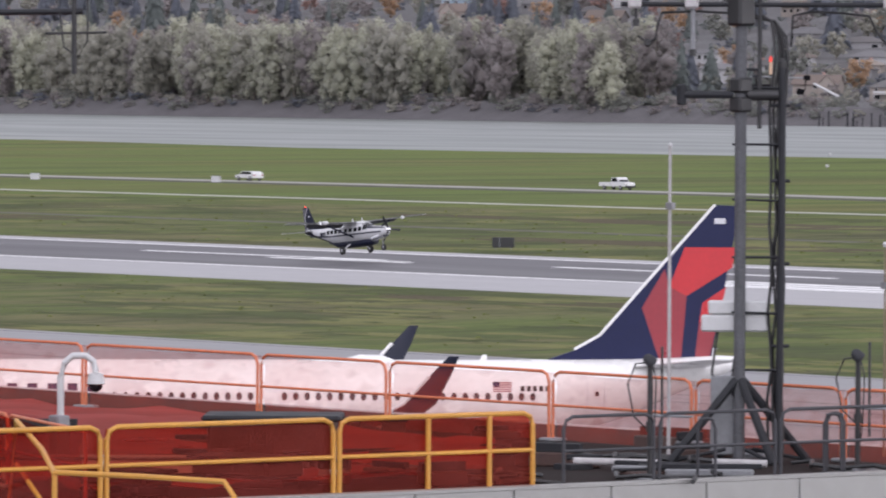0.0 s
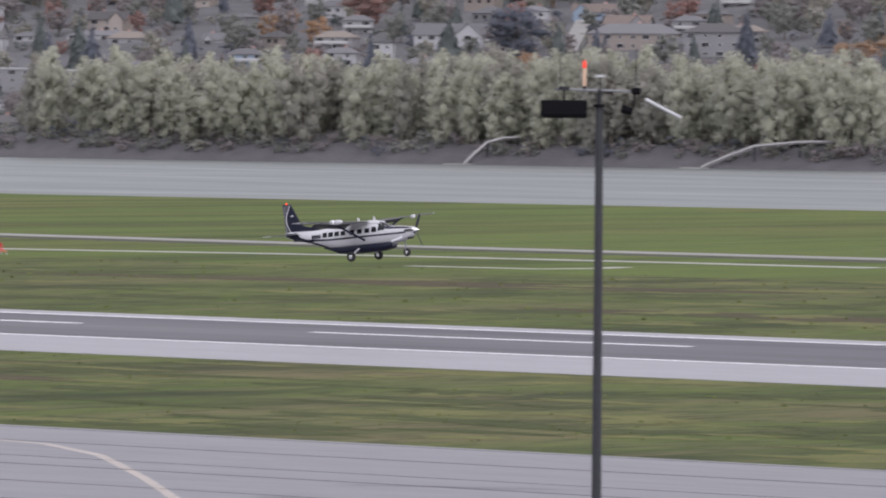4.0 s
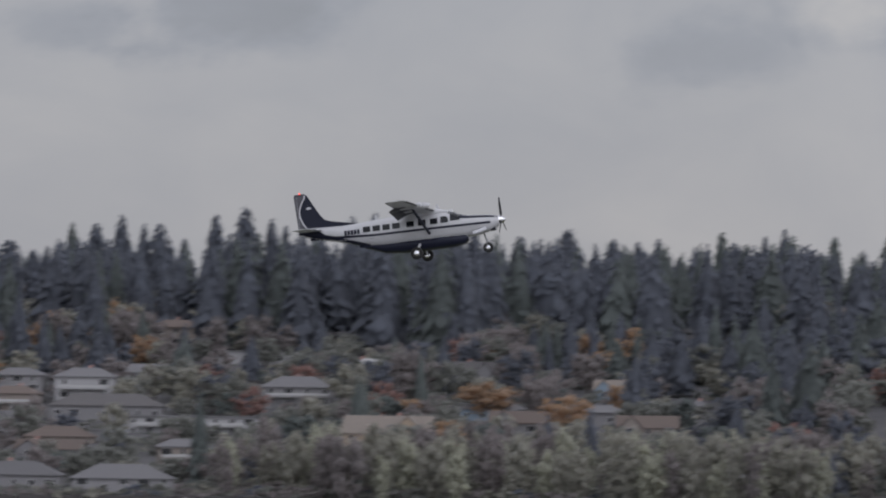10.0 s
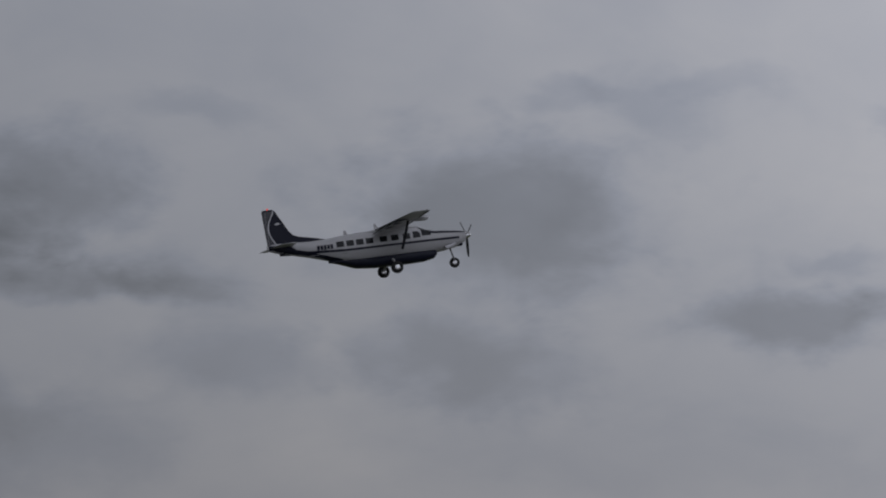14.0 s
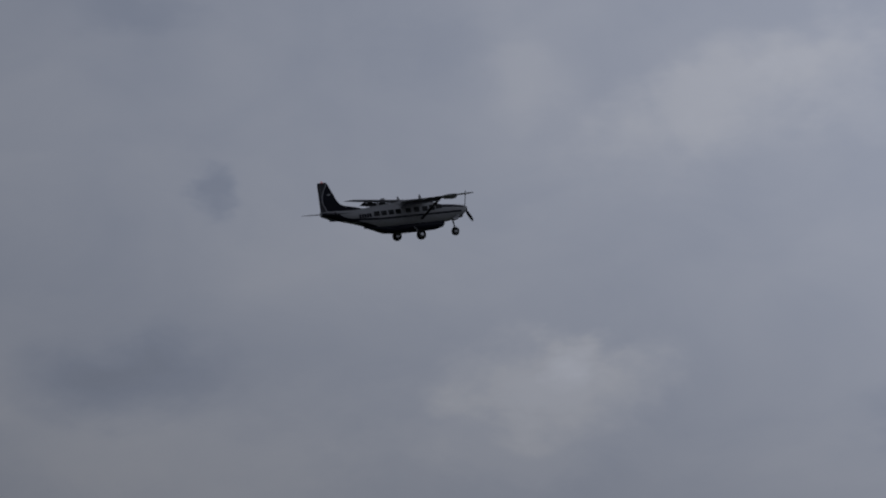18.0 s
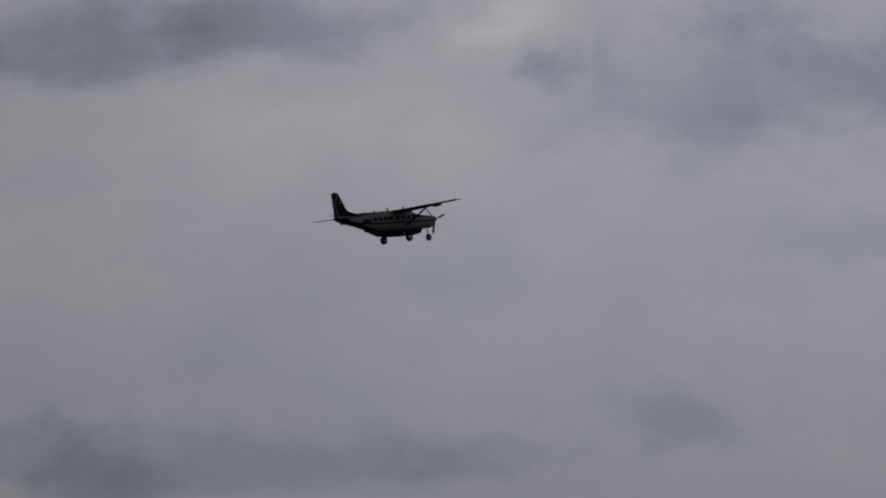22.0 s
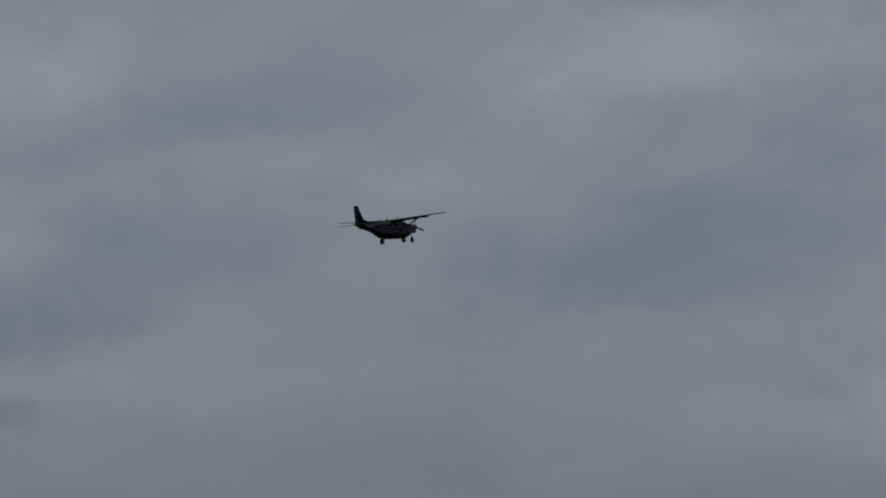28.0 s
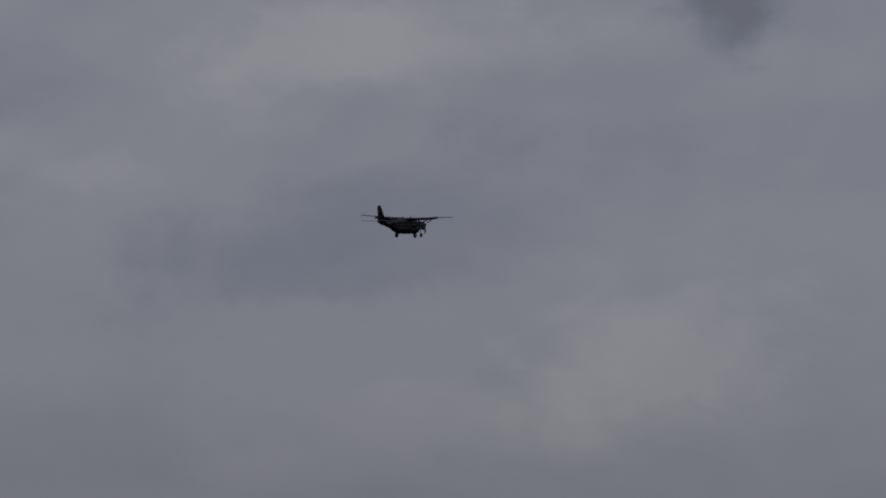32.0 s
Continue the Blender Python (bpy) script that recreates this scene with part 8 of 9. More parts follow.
GROVES_3 = (
    (-6.03, -0.41, 420, 481, "brown olive green olive orange", 10, 15, 30, "broad"),
    (-37.69, -37.03, 521, 671, "orange brown", 8, 12, 6, "broad"),
    (-33.25, -32.72, 446, 514, "brown rust orange", 8, 12, 6, "broad"),
    (-38.12, -36.44, 197, 262, "orange brown rust orange", 6, 10, 18, "broad"),
    (-33.04, -31.19, 2322, 2334, "orange brown olive", 8, 12, 14, "broad"),
    (-36.45, -34.76, 472, 608, "conifer", 14, 24, 26, "conifer"),
    (-38.13, -36.44, 337, 387, "conifer fir", 14, 22, 22, "conifer"),
    (-34.76, -33.52, 469, 523, "conifer fir", 12, 20, 14, "conifer"),
    (-31.57, -31.21, 462, 546, "orange", 8, 12, 4, "broad"),
    (-35.75, -35.04, 2182, 2194, "orange brown", 8, 12, 6, "broad"),
    (-36.43, -32.39, 3, 15, "green brown green", 3, 6, 40, "broad"),
    (-38.11, -36.43, 7, 19, "green brown", 3, 6, 20, "broad"),
    (-42.13, -35.18, 361, 385, "conifer fir", 12, 20, 26, "conifer"),
    (-42.14, -39.03, 515, 579, "brown rust orange olive", 8, 13, 20, "broad"),
)
GROVES_4 = (
    (-55.49, -50.61, 327, 339, "conifer fir conifer", 14, 22, 34, "conifer"),
    (-54.64, -54.20, 113, 155, "orange", 20, 25, 5, "shore"),
    (-53.45, -53.00, 173, 185, "orange brown", 22, 27, 4, "shore"),
    (-51.94, -50.61, 380, 392, "rust brown", 9, 13, 8, "broad"),
    (-50.38, -45.2, 44, 150, "brown green conifer green", 3, 6, 150, "broad"),
    (-31.09, -26.65, 581, 731, "brown olive orange green", 8, 14, 26, "broad"),
    (-25.31, -20.87, 253, 387, "brown green olive", 7, 12, 30, "broad"),
)
GROVES = GROVES_1 + GROVES_2 + GROVES_3 + GROVES_4


def in_house(x, y):
    return any(abs(x - hx) < w * 0.5 + 4 and -5 < y - hy < 14 for hx, hy, w in HOUSES)


SKYLINE_1 = (
    (-33.49, 1.616, 0.18),
    (-33.13, 1.443, 0.13),
    (-32.94, 1.667, 0.22),
    (-32.74, 1.545, 0.16),
    (-32.47, 1.518, 0.11),
    (-32.31, 1.551, 0.18),
    (-32.00, 1.435, 0.18),
    (-31.73, 1.495, 0.20),
    (-31.17, 1.666, 0.27),
    (-30.80, 1.426, 0.16),
    (-30.69, 1.450, 0.11),
    (-30.44, 1.386, 0.13),
    (-30.09, 1.381, 0.13),
    (-29.87, 1.636, 0.20),
    (-29.65, 1.714, 0.31),
    (-29.13, 1.333, 0.18),
    (-28.76, 1.404, 0.18),
    (-28.60, 1.530, 0.18),
    (-28.21, 1.622, 0.22),
    (-28.02, 1.677, 0.27),
    (-27.75, 1.556, 0.18),
    (-27.61, 1.504, 0.18),
    (-27.34, 1.529, 0.18),
    (-27.19, 1.575, 0.20),
    (-26.96, 1.444, 0.18),
    (-26.51, 1.337, 0.18),
    (-26.30, 1.407, 0.11),
    (-26.02, 1.456, 0.18),
    (-25.89, 1.445, 0.11),
    (-25.75, 1.359, 0.13),
    (-25.13, 1.493, 0.20),
    (-24.48, 1.424, 0.08),
    (-24.20, 1.398, 0.13),
)
SKYLINE_2 = (
    (-24.06, 1.542, 0.11),
    (-23.97, 1.548, 0.11),
    (-23.59, 1.550, 0.16),
    (-23.34, 1.478, 0.20),
    (-23.06, 1.484, 0.16),
    (-22.91, 1.539, 0.13),
    (-22.69, 1.490, 0.22),
    (-22.43, 1.716, 0.31),
    (-22.06, 1.433, 0.11),
    (-21.72, 1.527, 0.18),
    (-21.50, 1.397, 0.20),
    (-21.18, 1.655, 0.16),
    (-21.01, 1.671, 0.16),
    (-20.84, 1.630, 0.11),
    (-20.55, 1.723, 0.35),
    (-20.44, 1.636, 0.18),
    (-20.10, 1.539, 0.20),
    (-19.85, 1.556, 0.22),
    (-19.68, 1.358, 0.11),
    (-19.46, 1.441, 0.16),
    (-19.09, 1.522, 0.24),
    (-18.89, 1.467, 0.24),
    (-18.70, 1.395, 0.11),
    (-18.59, 1.427, 0.11),
    (-18.39, 1.621, 0.13),
    (-18.21, 1.610, 0.18),
    (-18.01, 1.684, 0.18),
    (-17.83, 1.616, 0.13),
    (-17.71, 1.617, 0.18),
    (-17.51, 1.500, 0.13),
    (-17.26, 1.694, 0.18),
    (-17.06, 1.608, 0.20),
    (-17.04, 1.761, 0.24),
)
SKYLINE_3 = (
    (-16.83, 1.675, 0.16),
    (-16.72, 1.619, 0.11),
    (-16.19, 1.702, 0.11),
    (-16.01, 1.731, 0.13),
    (-15.77, 1.588, 0.16),
    (-15.46, 1.561, 0.16),
    (-15.23, 1.618, 0.13),
    (-14.88, 1.556, 0.22),
    (-14.50, 1.619, 0.27),
    (-14.14, 1.543, 0.18),
    (-13.94, 1.524, 0.16),
    (-13.79, 1.548, 0.18),
    (-13.46, 1.463, 0.13),
    (-13.29, 1.608, 0.13),
    (-13.10, 1.512, 0.16),
    (-12.95, 1.581, 0.13),
    (-12.80, 1.640, 0.16),
    (-12.61, 1.474, 0.13),
    (-12.41, 1.580, 0.13),
    (-12.39, 1.477, 0.13),
    (-11.97, 1.586, 0.16),
    (-11.74, 1.558, 0.13),
    (-11.35, 1.549, 0.16),
    (-11.02, 1.642, 0.13),
    (-10.80, 1.600, 0.18),
    (-10.67, 1.624, 0.16),
    (-10.44, 1.582, 0.11),
    (-10.27, 1.549, 0.13),
    (-9.87, 1.589, 0.18),
    (-9.53, 1.673, 0.24),
    (-9.21, 1.685, 0.16),
    (-9.02, 1.589, 0.16),
    (-8.69, 1.602, 0.18),
)
SKYLINE_4 = (
    (-8.51, 1.537, 0.13),
    (-8.31, 1.650, 0.13),
    (-8.18, 1.585, 0.11),
    (-8.07, 1.564, 0.11),
    (-7.93, 1.530, 0.13),
    (-7.60, 1.556, 0.22),
    (-7.38, 1.562, 0.16),
    (-7.12, 1.535, 0.13),
    (-7.08, 1.521, 0.16),
    (-6.82, 1.444, 0.11),
    (-6.61, 1.500, 0.11),
    (-6.57, 1.455, 0.13),
    (-6.32, 1.607, 0.16),
    (-6.10, 1.487, 0.11),
    (-5.96, 1.489, 0.11),
    (-5.72, 1.538, 0.13),
    (-5.47, 1.551, 0.13),
    (-5.19, 1.450, 0.11),
    (-4.92, 1.463, 0.20),
    (-4.83, 1.500, 0.11),
    (-4.45, 1.462, 0.18),
    (-4.22, 1.497, 0.16),
    (-3.88, 1.459, 0.20),
    (-3.54, 1.433, 0.11),
    (-3.17, 1.484, 0.18),
    (-2.81, 1.418, 0.13),
    (-2.61, 1.435, 0.13),
    (-2.46, 1.460, 0.13),
    (-2.17, 1.455, 0.13),
    (-1.86, 1.505, 0.22),
    (-1.66, 1.472, 0.13),
    (-1.43, 1.463, 0.16),
    (-1.27, 1.451, 0.13),
)
SKYLINE_5 = (
    (-0.85, 1.502, 0.13),
    (-0.75, 1.503, 0.13),
    (-0.47, 1.450, 0.13),
    (-0.12, 1.425, 0.11),
    (0.24, 1.444, 0.11),
    (0.50, 1.457, 0.13),
    (0.74, 1.469, 0.18),
    (1.03, 1.500, 0.13),
    (1.24, 1.424, 0.11),
    (1.51, 1.348, 0.13),
    (1.79, 1.379, 0.11),
    (2.22, 1.368, 0.11),
    (2.82, 1.368, 0.09),
    (3.04, 1.384, 0.11),
    (3.77, 1.395, 0.09),
    (4.04, 1.421, 0.09),
)
SKYLINE = SKYLINE_1 + SKYLINE_2 + SKYLINE_3 + SKYLINE_4 + SKYLINE_5
CANOPY = (
    (-33.75, 1.280),
    (-31.53, 1.285),
    (-29.76, 1.260),
    (-29.00, 1.290),
    (-28.06, 1.376),
    (-27.09, 1.376),
    (-26.73, 1.288),
    (-25.62, 1.285),
    (-24.51, 1.291),
    (-23.41, 1.278),
    (-22.74, 1.355),
    (-22.08, 1.269),
    (-20.74, 1.342),
    (-19.41, 1.273),
    (-18.52, 1.286),
    (-18.52, 1.415),
    (-17.19, 1.371),
    (-17.19, 1.457),
    (-15.85, 1.520),
    (-14.52, 1.449),
    (-13.63, 1.408),
    (-12.77, 1.474),
    (-12.30, 1.354),
    (-11.44, 1.437),
    (-10.11, 1.444),
    (-8.78, 1.459),
    (-7.89, 1.388),
    (-6.94, 1.348),
    (-6.56, 1.367),
    (-5.61, 1.398),
    (-4.27, 1.332),
    (-2.94, 1.341),
    (-2.05, 1.368),
    (-1.11, 1.430),
    (-0.72, 1.420),
    (0.22, 1.400),
    (1.55, 1.335),
    (3.33, 1.300),
    (5.10, 1.270),
)


def canopy(a):
    """How high above the horizon, in degrees, the closed woods reach in a direction."""
    for (a0, e0), (a1, e1) in zip(CANOPY, CANOPY[1:]):
        if a0 <= a <= a1:
            return e0 + (e1 - e0) * (a - a0) / (a1 - a0)
    return CANOPY[0][1] if a < CANOPY[0][0] else CANOPY[-1][1]


def top_at(x, y, e):
    """The height over the ground of a tree that reaches an elevation in degrees."""
    return EYE.z + math.hypot(x, y) * math.tan(radians(e)) - rise(x, y)


def plant_hill():
    rng = random.Random(12)
    # belts of tall cottonwoods on the shore
    for a0, a1, n, s1, h0, h1, kinds in ((-56.5, -50.3, 210, 75, 22, 30, ("shore", "olive", "shore", "olive", "shore", "brown", "olive")), (-45.2, -38.6, 190, 62, 20, 28, ("shore", "shore", "shore", "olive")),
                                         (-32.6, -28.6, 150, 92, 22, 32, ("shore", "shore", "shore", "olive")), (-17.2, -10.5, 150, 75, 11, 18, ("olive", "olive", "shore", "brown")),
                                         (-10.5, 2.0, 120, 80, 11, 18, ("olive", "brown", "green", "brown"))):
        for _ in range(n):
            a, s = rng.uniform(a0, a1), 12 + rng.random() ** 1.3 * s1
            x, y = spot(a, s)
            k = rng.choice(kinds)
            plant(x, y, rng.uniform(h0, h1), k, "shore", rng.uniform(0.85, 1.2))
    # shrubs along the bank
    for _ in range(1900):
        a = rng.uniform(-56, 0)
        x, y = spot(a, rng.uniform(5, 44))
        plant(x, y, rng.uniform(1.6, 4.2), rng.choice(("green", "brown", "olive", "green")), "bush", 1.3)
    for _ in range(900):
        a = rng.uniform(-56, -12)
        x, y = spot(a, rng.uniform(6, 20))
        plant(x, y, rng.uniform(1.8, 4.2), rng.choice(("green", "brown", "brown", "green", "conifer")), "bush", 1.4)
    # gardens and groves on the slope
    for _ in range(3500):
        a, s = rng.uniform(-56, 5), rng.uniform(48, 580)
        x, y = spot(a, s)
        grove = noise.noise((x * 0.008, y * 0.008, 7.0))
        k = rng.random()
        if k < (0.20 if a < -24 else (0.10 if a < -14 else (0.42 if a < -6.5 else 0.7))) + 0.35 * grove:
            kind, h = rng.choice(("conifer", "fir")), rng.uniform(12, 27)
        else:
            kind = rng.choice(("brown", "brown", "green", "green", "olive", "olive", "orange", "rust", "brown", "green") if a < -14 else ("brown", "green", "conifer", "brown", "green", "conifer", "rust", "green"))
            h = rng.uniform(6, 13)
        if hides(x, y, h):
            if rng.random() < 0.7:
                continue
            kind, h = rng.choice(("green", "brown", "olive")), rng.uniform(1.5, 3.2)
            if hides(x, y, h):
                continue
        plant(x, y, h, kind, "broad" if h < 12 or kind not in ("conifer", "fir") else None, rng.uniform(0.85, 1.3))
    # garden shrubs and hedges
    for _ in range(3900):
        a, s = rng.uniform(-56, -8), rng.uniform(44, 480)
        x, y = spot(a, s)
        h = rng.uniform(1.8, 4.6)
        if not hides(x, y, h - 1.2):
            plant(x, y, h, rng.choice(("green", "green", "brown", "conifer", "olive", "fir")), "bush", rng.uniform(0.9, 1.6))
    # thick greenery round the houses below the woods
    for _ in range(1150):
        a, s = rng.uniform(-27, -12), rng.uniform(46, 430)
        x, y = spot(a, s)
        if in_house(x, y):
            continue
        tall = rng.random() < 0.4
        h = rng.uniform(6, 11) if tall else rng.uniform(2.5, 5)
        if tall and hides(x, y, h) and rng.random() < 0.6:
            continue
        plant(x, y, h, rng.choice(("green", "green", "brown", "conifer", "fir", "olive")), "broad" if tall else "bush", rng.uniform(1.0, 1.6))
    # groves of one colour
    for a0, a1, s0, s1, kinds, h0, h1, n, shape in GROVES:
        kinds = (kinds if a0 < -12.5 else kinds.replace("olive", "brown green")).split()
        for _ in range(n):
            x, y = spot(rng.uniform(a0, a1), rng.uniform(s0, s1))
            h = rng.uniform(h0, h1)
            if not hides(x, y, h):
                plant(x, y, h, rng.choice(kinds), shape, rng.uniform(0.9, 1.35))
    # dense conifers on the plateau
    for _ in range(2000):
        a = rng.uniform(-42, 8)
        s = rng.uniform(430 if a > -24 else 560, 720)
        x, y = spot(a, s)
        h = top_at(x, y, canopy(a) + 0.10) - rng.random() * 4.5 + 2.5 * noise.noise((x * 0.03, y * 0.03, 5))
        if h < 5:
            continue
        if hides(x, y, 6):
            continue
        if a < -28 and s < 690 and rng.random() < 0.5:
            plant(x, y, h * 0.55, rng.choice(("brown", "olive", "orange", "green", "rust")), "broad", rng.uniform(0.9, 1.3))
        else:
            plant(x, y, h, "conifer" if rng.random() < 0.75 else "fir", None, rng.uniform(0.95, 1.7) * (0.95 if a > -19 else 1.0))
    # dark stands of conifers down the slope
    for k in range(260):
        x, y = spot(rng.uniform(-30.2, -26.0), rng.uniform(330, 600)) if k < 110 else spot(rng.uniform(-20.5, -9.5), rng.uniform(330, 440))
        h = rng.uniform(13, 20)
        if not hides(x, y, h - 6):
            plant(x, y, h, "conifer" if rng.random() < 0.75 else "fir", None, rng.uniform(1.0, 1.6))


def singles():
    """Trees that stand out by their colour or size, each a thing of its own."""
    rng = random.Random(31)
    word = {"yellow": "bright yellow", "orange": "orange autumn", "rust": "rust red", "brown": "brown bare-twigged", "olive": "olive autumn", "conifer": "dark tall conifer", "shore": "grey-green poplar"}
    meshes = {}
    for a, s, h, kind, shape, wide in SINGLES:
        x, y = spot(a, s)
        key = (kind, shape, rng.randrange(3))
        if key not in meshes:
            v, t, m = (FINE if shape == "broad" else SHAPES.get(shape, BROADS))[key[2]]
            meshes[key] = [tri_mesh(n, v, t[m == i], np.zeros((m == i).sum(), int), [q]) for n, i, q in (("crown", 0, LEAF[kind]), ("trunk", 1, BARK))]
        f = thing("tree", "%s tree on the far bank" % word[kind], "tree", "far bank trees", at=Matrix.LocRotScale((x, y, rise(x, y) - 0.2), Euler((0, 0, rng.random() * 6.28)), (h * wide, h * wide, h)))
        for n, me in zip(("crown", "trunk"), meshes[key]):
            ob = new(n, me)
            ob.parent = f


def skyline_trees():
    """The conifers that stand out of the woods against the sky, each a thing of its own."""
    rng = random.Random(52)
    meshes = {}
    for a, e, w in SKYLINE:
        x, y = spot(a, rng.uniform(560, 640))
        h = max(top_at(x, y, e), 6.0) + 0.4
        kind = "conifer" if rng.random() < 0.8 else "fir"
        key = (kind, rng.randrange(len(SPIRES)))
        if key not in meshes:
            v, t, m = SPIRES[key[1]]
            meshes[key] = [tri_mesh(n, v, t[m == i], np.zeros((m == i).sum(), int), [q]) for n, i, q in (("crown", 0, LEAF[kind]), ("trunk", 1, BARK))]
        broad = min(max(radians(w) * math.hypot(x, y) * 0.8, 0.16 * h), 0.34 * h) / 0.2
        f = thing("tree", "tall dark conifer on the wooded ridge" if h > 20 else "dark conifer in the wooded ridge line", "tree", "ridge conifers", at=Matrix.LocRotScale((x, y, rise(x, y) - 0.4), Euler((0, 0, rng.random() * 6.28)), (broad, broad, h)))
        for n, me in zip(("crown", "trunk"), meshes[key]):
            ob = new(n, me)
            ob.parent = f


SINGLES_1 = (
    (-37.78, 236, 10.3, 'yellow', 'poplar', 1.48),
    (-37.68, 245, 7.2, 'yellow', 'poplar', 0.94),
    (-37.34, 244, 7.9, 'yellow', 'poplar', 1.78),
    (-33.50, 135, 7.6, 'yellow', 'broad', 2.66),
    (-33.85, 81, 17.4, 'brown', 'poplar', 1.85),
    (-33.12, 74, 20.8, 'brown', 'poplar', 1.88),
    (-32.26, 23, 22.9, 'shore', 'poplar', 1.23),
    (-34.87, 359, 11.5, 'orange', 'broad', 1.57),
    (-37.99, 276, 14.8, 'orange', 'broad', 1.04),
    (-37.44, 548, 13.6, 'orange', 'broad', 1.39),
    (-31.84, 424, 11.1, 'orange', 'broad', 1.27),
    (-31.37, 483, 13.3, 'orange', 'broad', 1.39),
    (-34.42, 468, 10.7, 'brown', 'broad', 1.39),
    (-34.77, 180, 13.5, 'conifer', 'broad', 2.60),
    (-38.29, 271, 17.0, 'orange', 'broad', 1.81),
    (-38.73, 303, 10.4, 'orange', 'broad', 2.02),
    (-41.39, 318, 20.8, 'conifer', 'broad', 1.32),
    (-38.46, 74, 15.8, 'shore', 'shore', 1.15),
    (-37.03, 29, 23.9, 'shore', 'shore', 0.91),
    (-42.55, 434, 14.9, 'rust', 'broad', 1.59),
    (-28.17, 318, 24.2, 'olive', 'broad', 0.98),
    (-26.78, 384, 20.0, 'orange', 'broad', 1.33),
    (-29.16, 368, 10.9, 'orange', 'broad', 1.28),
    (-29.56, 423, 10.5, 'rust', 'broad', 2.51),
)
SINGLES_2 = (
    (-28.20, 70, 8.9, 'yellow', 'poplar', 1.82),
    (-29.70, 547, 19.3, 'orange', 'broad', 1.32),
    (-24.89, 167, 5.4, 'yellow', 'broad', 3.77),
    (-20.95, 320, 13.2, 'orange', 'broad', 1.32),
    (-21.36, 304, 12.9, 'orange', 'broad', 1.82),
    (-20.53, 301, 18.4, 'orange', 'broad', 1.33),
    (-20.04, 309, 17.9, 'olive', 'broad', 1.36),
    (-19.59, 123, 10.1, 'orange', 'broad', 2.98),
    (-19.16, 306, 10.3, 'orange', 'broad', 1.82),
    (-19.07, 400, 11.6, 'rust', 'broad', 1.39),
    (-18.01, 436, 11.8, 'olive', 'broad', 2.08),
    (-17.23, 559, 9.8, 'orange', 'broad', 1.01),
    (-15.10, 270, 11.0, 'orange', 'broad', 1.87),
    (-14.23, 363, 10.1, 'orange', 'broad', 1.26),
    (-11.08, 402, 11.8, 'orange', 'poplar', 2.91),
    (-9.82, 289, 12.4, 'olive', 'broad', 2.79),
    (-9.81, 407, 12.1, 'rust', 'broad', 2.22),
)
SINGLES_3 = (
    (-12.80, 340, 7.1, 'orange', 'poplar', 1.60),
    (-12.39, 452, 14.1, 'brown', 'broad', 1.63),
    (-7.06, 281, 12.0, 'yellow', 'poplar', 1.95),
    (-5.31, 357, 11.7, 'orange', 'broad', 0.93),
    (-3.94, 393, 11.9, 'orange', 'broad', 1.20),
    (-9.43, 322, 10.8, 'orange', 'broad', 2.18),
    (-6.61, 392, 16.2, 'brown', 'broad', 0.89),
    (-8.73, 381, 18.2, 'brown', 'broad', 2.05),
    (-7.66, 386, 17.8, 'brown', 'broad', 1.61),
)
SINGLES = SINGLES_1 + SINGLES_2 + SINGLES_3


def grow():
    names = {"conifer": "dark conifers", "fir": "green firs", "shore": "grey-green cottonwoods", "olive": "olive autumn trees", "brown": "brown autumn trees", "orange": "orange autumn trees", "rust": "rust red trees", "green": "dull green trees", "yellow": "yellow trees"}
    rng = random.Random(3)
    for kind, rows in WOODS.items():
        V, T, M, o = [], [], [], 0
        for x, y, h, shape, wide in rows:
            v, t, m = rng.choice(SHAPES.get(shape, BROADS))
            a = rng.random() * 6.28
            c, s = math.cos(a) * h * wide, math.sin(a) * h * wide
            p = np.empty_like(v)
            p[:, 0], p[:, 1], p[:, 2] = x + v[:, 0] * c - v[:, 1] * s, y + v[:, 0] * s + v[:, 1] * c, rise(x, y) - 0.3 + v[:, 2] * h
            V.append(p)
            T.append(t + o)
            M.append(m)
            o += len(v)
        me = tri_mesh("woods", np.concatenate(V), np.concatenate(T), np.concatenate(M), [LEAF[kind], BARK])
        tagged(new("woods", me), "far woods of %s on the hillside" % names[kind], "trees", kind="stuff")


plant_hill()
singles()
skyline_trees()
grow()


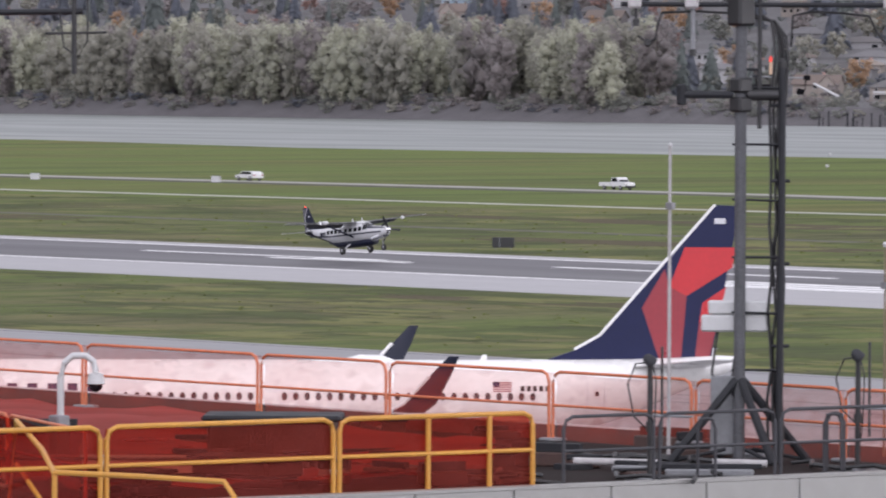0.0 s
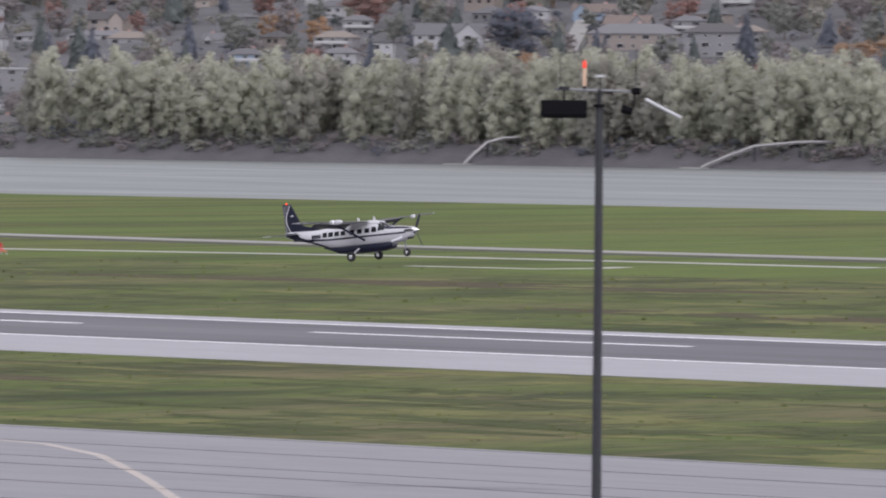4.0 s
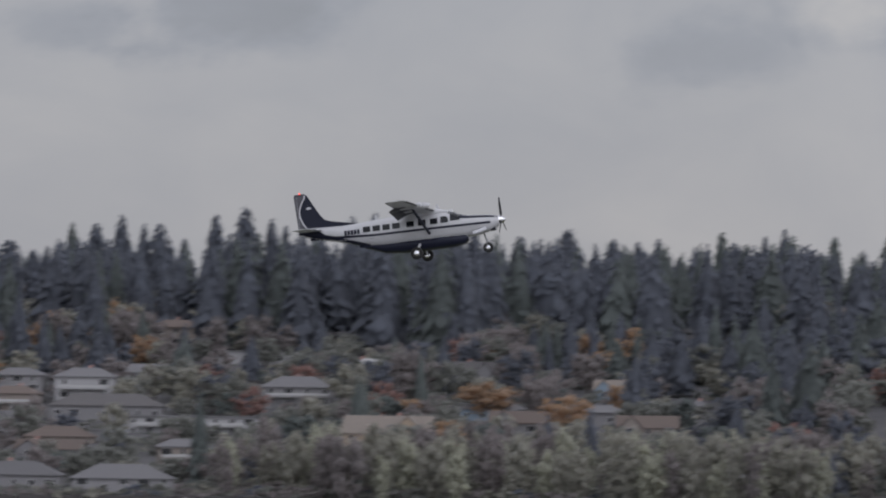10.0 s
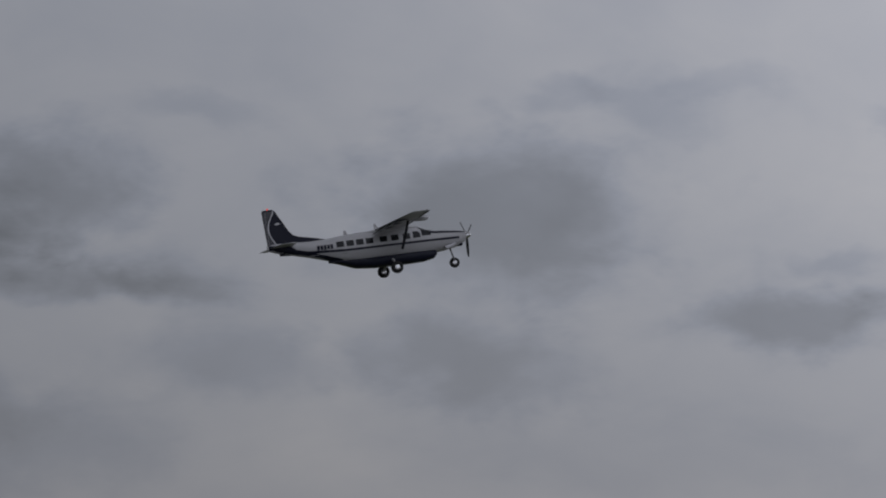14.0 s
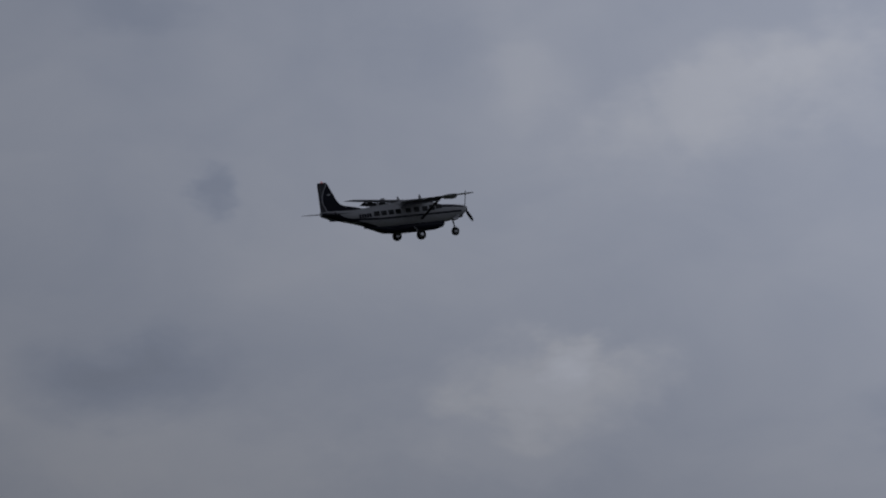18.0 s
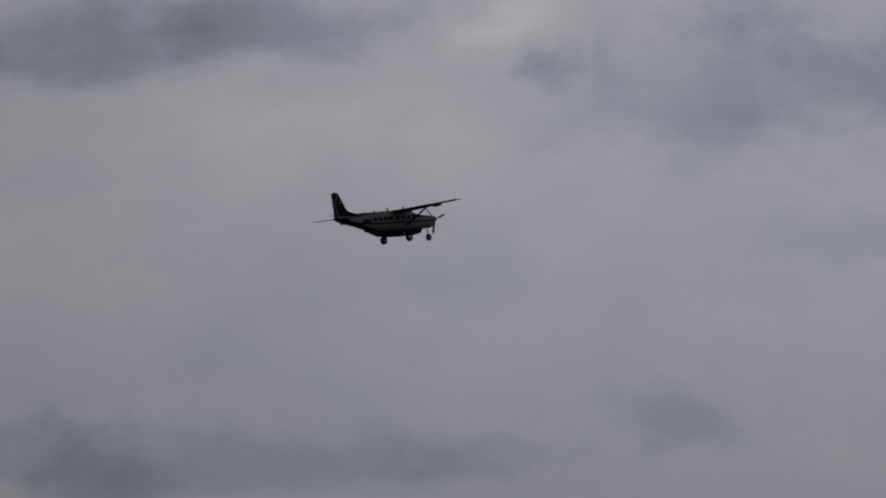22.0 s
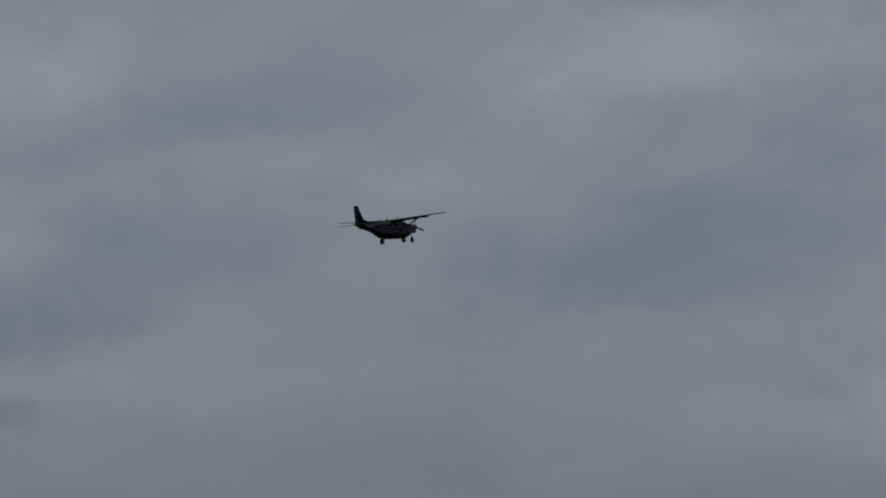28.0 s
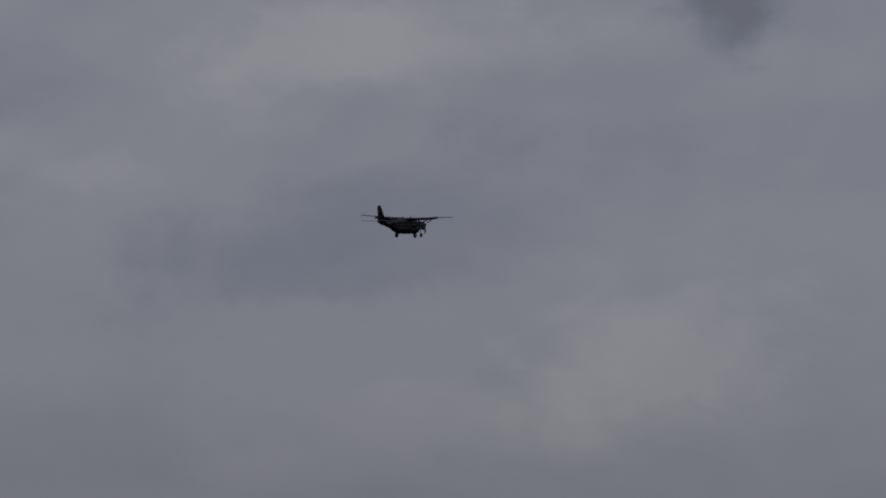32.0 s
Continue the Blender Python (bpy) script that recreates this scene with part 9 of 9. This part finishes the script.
# ---- movement ----
def motions():
    walk(caravan, [
        (0, flown(-523.0, 402.8, 1.30, 0.8, 5.4, 2.7)),
        (0.5, flown(-501.8, 401.1, 1.65, 1.0, 5.3, 2.5)),
        (1, flown(-480.5, 399.6, 2.29, 1.3, 5.3, 2.2)),
        (1.5, flown(-459.5, 398.3, 2.81, 1.6, 5.4, 2.0)),
        (2, flown(-438.3, 397.5, 3.32, 1.9, 5.4, 1.8)),
        (2.5, flown(-417.2, 397.1, 3.89, 2.2, 5.4, 1.8)),
        (4.5, flown(-339.7, 397.6, 7.63, 3.7, 6.1, 2.2)),
        (5, flown(-319.4, 399.1, 8.73, 3.7, 6.3, 2.1)),
        (5.5, flown(-299.6, 401.1, 10.17, 2.9, 6.4, 1.4)),
        (6, flown(-278.2, 403.5, 12.38, 2.0, 6.4, 0.6)),
        (6.5, flown(-258.0, 406.0, 14.25, 1.0, 6.3, 0.0)),
        (7, flown(-237.6, 408.6, 16.14, 0.2, 6.2, 0.2)),
        (7.5, flown(-216.5, 411.1, 17.87, 0.4, 6.4, 1.8)),
        (8, flown(-195.6, 413.4, 20.33, 1.0, 6.7, 3.4)),
        (8.5, flown(-174.9, 415.1, 22.46, 1.8, 6.8, 4.2)),
        (9, flown(-153.2, 416.1, 24.83, 2.7, 7.0, 3.9)),
        (9.5, flown(-133.5, 416.5, 27.71, 3.8, 7.1, 1.9)),
        (10, flown(-111.3, 416.7, 29.67, 4.3, 7.2, -0.6)),
        (10.5, flown(-89.7, 417.2, 31.65, 2.5, 7.2, -2.1)),
        (11, flown(-68.1, 418.2, 33.61, 1.1, 7.3, -1.4)),
        (11.5, flown(-46.8, 419.8, 35.85, 2.4, 7.6, -0.0)),
        (12, flown(-25.8, 421.8, 38.16, 4.4, 8.0, 1.1)),
        (12.5, flown(-4.5, 424.0, 40.95, 6.2, 8.4, 1.4)),
        (13, flown(16.2, 426.4, 43.84, 7.5, 8.6, 1.2)),
        (13.5, flown(36.9, 429.0, 47.23, 7.8, 8.6, -0.0)),
        (14, flown(56.9, 431.9, 50.24, 7.9, 8.6, -1.3)),
        (14.5, flown(76.1, 435.4, 53.19, 8.2, 8.7, -1.9)),
        (16.5, flown(152.0, 455.6, 64.96, 9.8, 9.1, -1.0)),
        (17, flown(171.5, 463.1, 67.95, 10.0, 9.0, -0.2)),
        (17.5, flown(192.4, 471.6, 71.19, 9.5, 8.9, 1.3)),
        (18, flown(213.8, 480.4, 74.44, 8.8, 9.0, 2.9)),
        (18.5, flown(234.7, 488.8, 77.68, 9.0, 9.1, 4.6)),
        (19, flown(255.2, 496.3, 80.71, 9.4, 9.3, 5.9)),
        (19.5, flown(275.5, 502.5, 83.47, 9.2, 9.2, 6.0)),
        (20, flown(295.3, 507.6, 86.06, 8.9, 9.1, 5.3)),
        (20.5, flown(315.5, 511.6, 88.55, 8.6, 8.6, 3.3)),
        (21, flown(335.9, 514.9, 90.97, 8.4, 8.2, 1.1)),
        (21.5, flown(356.4, 518.1, 93.35, 8.4, 8.2, -0.2)),
        (22, flown(377.2, 521.4, 95.74, 8.5, 8.2, -0.8)),
        (22.5, flown(397.9, 525.2, 98.12, 8.6, 8.1, -0.1)),
        (23, flown(419.6, 529.5, 100.59, 8.7, 8.0, 0.7)),
        (23.5, flown(442.4, 534.4, 103.15, 8.6, 7.8, 0.8)),
        (24, flown(465.9, 539.8, 105.82, 8.7, 7.7, 0.4)),
        (24.5, flown(489.7, 545.8, 108.66, 8.9, 8.0, -0.8)),
        (25, flown(513.8, 552.2, 111.54, 9.0, 8.3, -2.0)),
        (25.5, flown(537.9, 559.2, 114.39, 8.7, 8.2, -2.3)),
        (27.5, flown(627.5, 593.3, 125.55, 7.0, 7.7, -1.5)),
        (28, flown(647.7, 603.2, 128.28, 6.8, 7.7, -1.1)),
        (28.5, flown(667.9, 613.7, 130.99, 6.6, 7.5, -0.8)),
        (29, flown(688.1, 624.4, 133.71, 6.5, 7.3, -0.6)),
        (29.5, flown(708.3, 635.2, 136.45, 6.4, 7.3, -0.2)),
        (30, flown(728.6, 646.1, 139.18, 6.3, 7.1, 0.3)),
        (30.5, flown(748.9, 656.9, 141.91, 6.3, 7.1, 1.0)),
        (31, flown(769.4, 667.6, 144.63, 6.3, 6.9, 2.2)),
        (31.5, flown(790.0, 678.2, 147.34, 6.3, 6.8, 3.6)),
        (32, flown(810.5, 688.5, 150.02, 6.2, 6.7, 4.7)),
    ])
    walk(propeller, [(0.5 * k, pose(-0.30, 0, 1.87, 25 + 83 * k)) for k in range(65)])
    walk(pickup, [(0, pose(-796, 653, 0.03, 0, 0, 0)), (4, pose(-700, 647, 0.03, 0, 0, -2)), (8, pose(-604, 642, 0.03, 0, 0, -2)), (12, pose(-508, 641, 0.03)), (16, pose(-420, 651, 0.03, 0, 0, 15)), (32, pose(-190, 830, 0.03, 0, 0, 45))])
    walk(sedan, [(0, pose(-878, 649, 0.03, 0, 0, 180)), (4, pose(-934, 646, 0.03, 0, 0, 180)), (32, pose(-1320, 643, 0.03, 0, 0, 180))])
    walk(van, [(0, pose(-500, 640, 0.03)), (4, pose(-421, 650, 0.03, 0, 0, 14)), (6, pose(-381, 667, 0.03, 0, 0, 27)), (7, pose(-361, 678, 0.03, 0, 0, 28)), (7.6, pose(-350, 684, 0.03, 0, 0, 27)), (8.5, pose(-331, 694, 0.03, 0, 0, 28)), (10, pose(-303, 713, 0.03, 0, 0, 40)), (14, pose(-232, 779, 0.03, 0, 0, 45)), (32, pose(-193, 826, 0.03, 0, 0, 50))])
    walk(dark_car, [(0, pose(-465, 642, 0.03)), (4, pose(-392, 661, 0.03, 0, 0, 26)), (6.4, pose(-347, 686, 0.03, 0, 0, 27)), (7.6, pose(-323.5, 698, 0.03, 0, 0, 27)), (8.5, pose(-305, 711, 0.03, 0, 0, 36)), (10, pose(-276, 736, 0.03, 0, 0, 42)), (14, pose(-206, 808, 0.03, 0, 0, 50)), (32, pose(-191, 829, 0.03, 0, 0, 50))])
    walk(rear_car, [(0, pose(-378, 669, 0.03, 0, 0, 105)), (32, pose(-374, 671, 0.03, 0, 0, 105))])


motions()
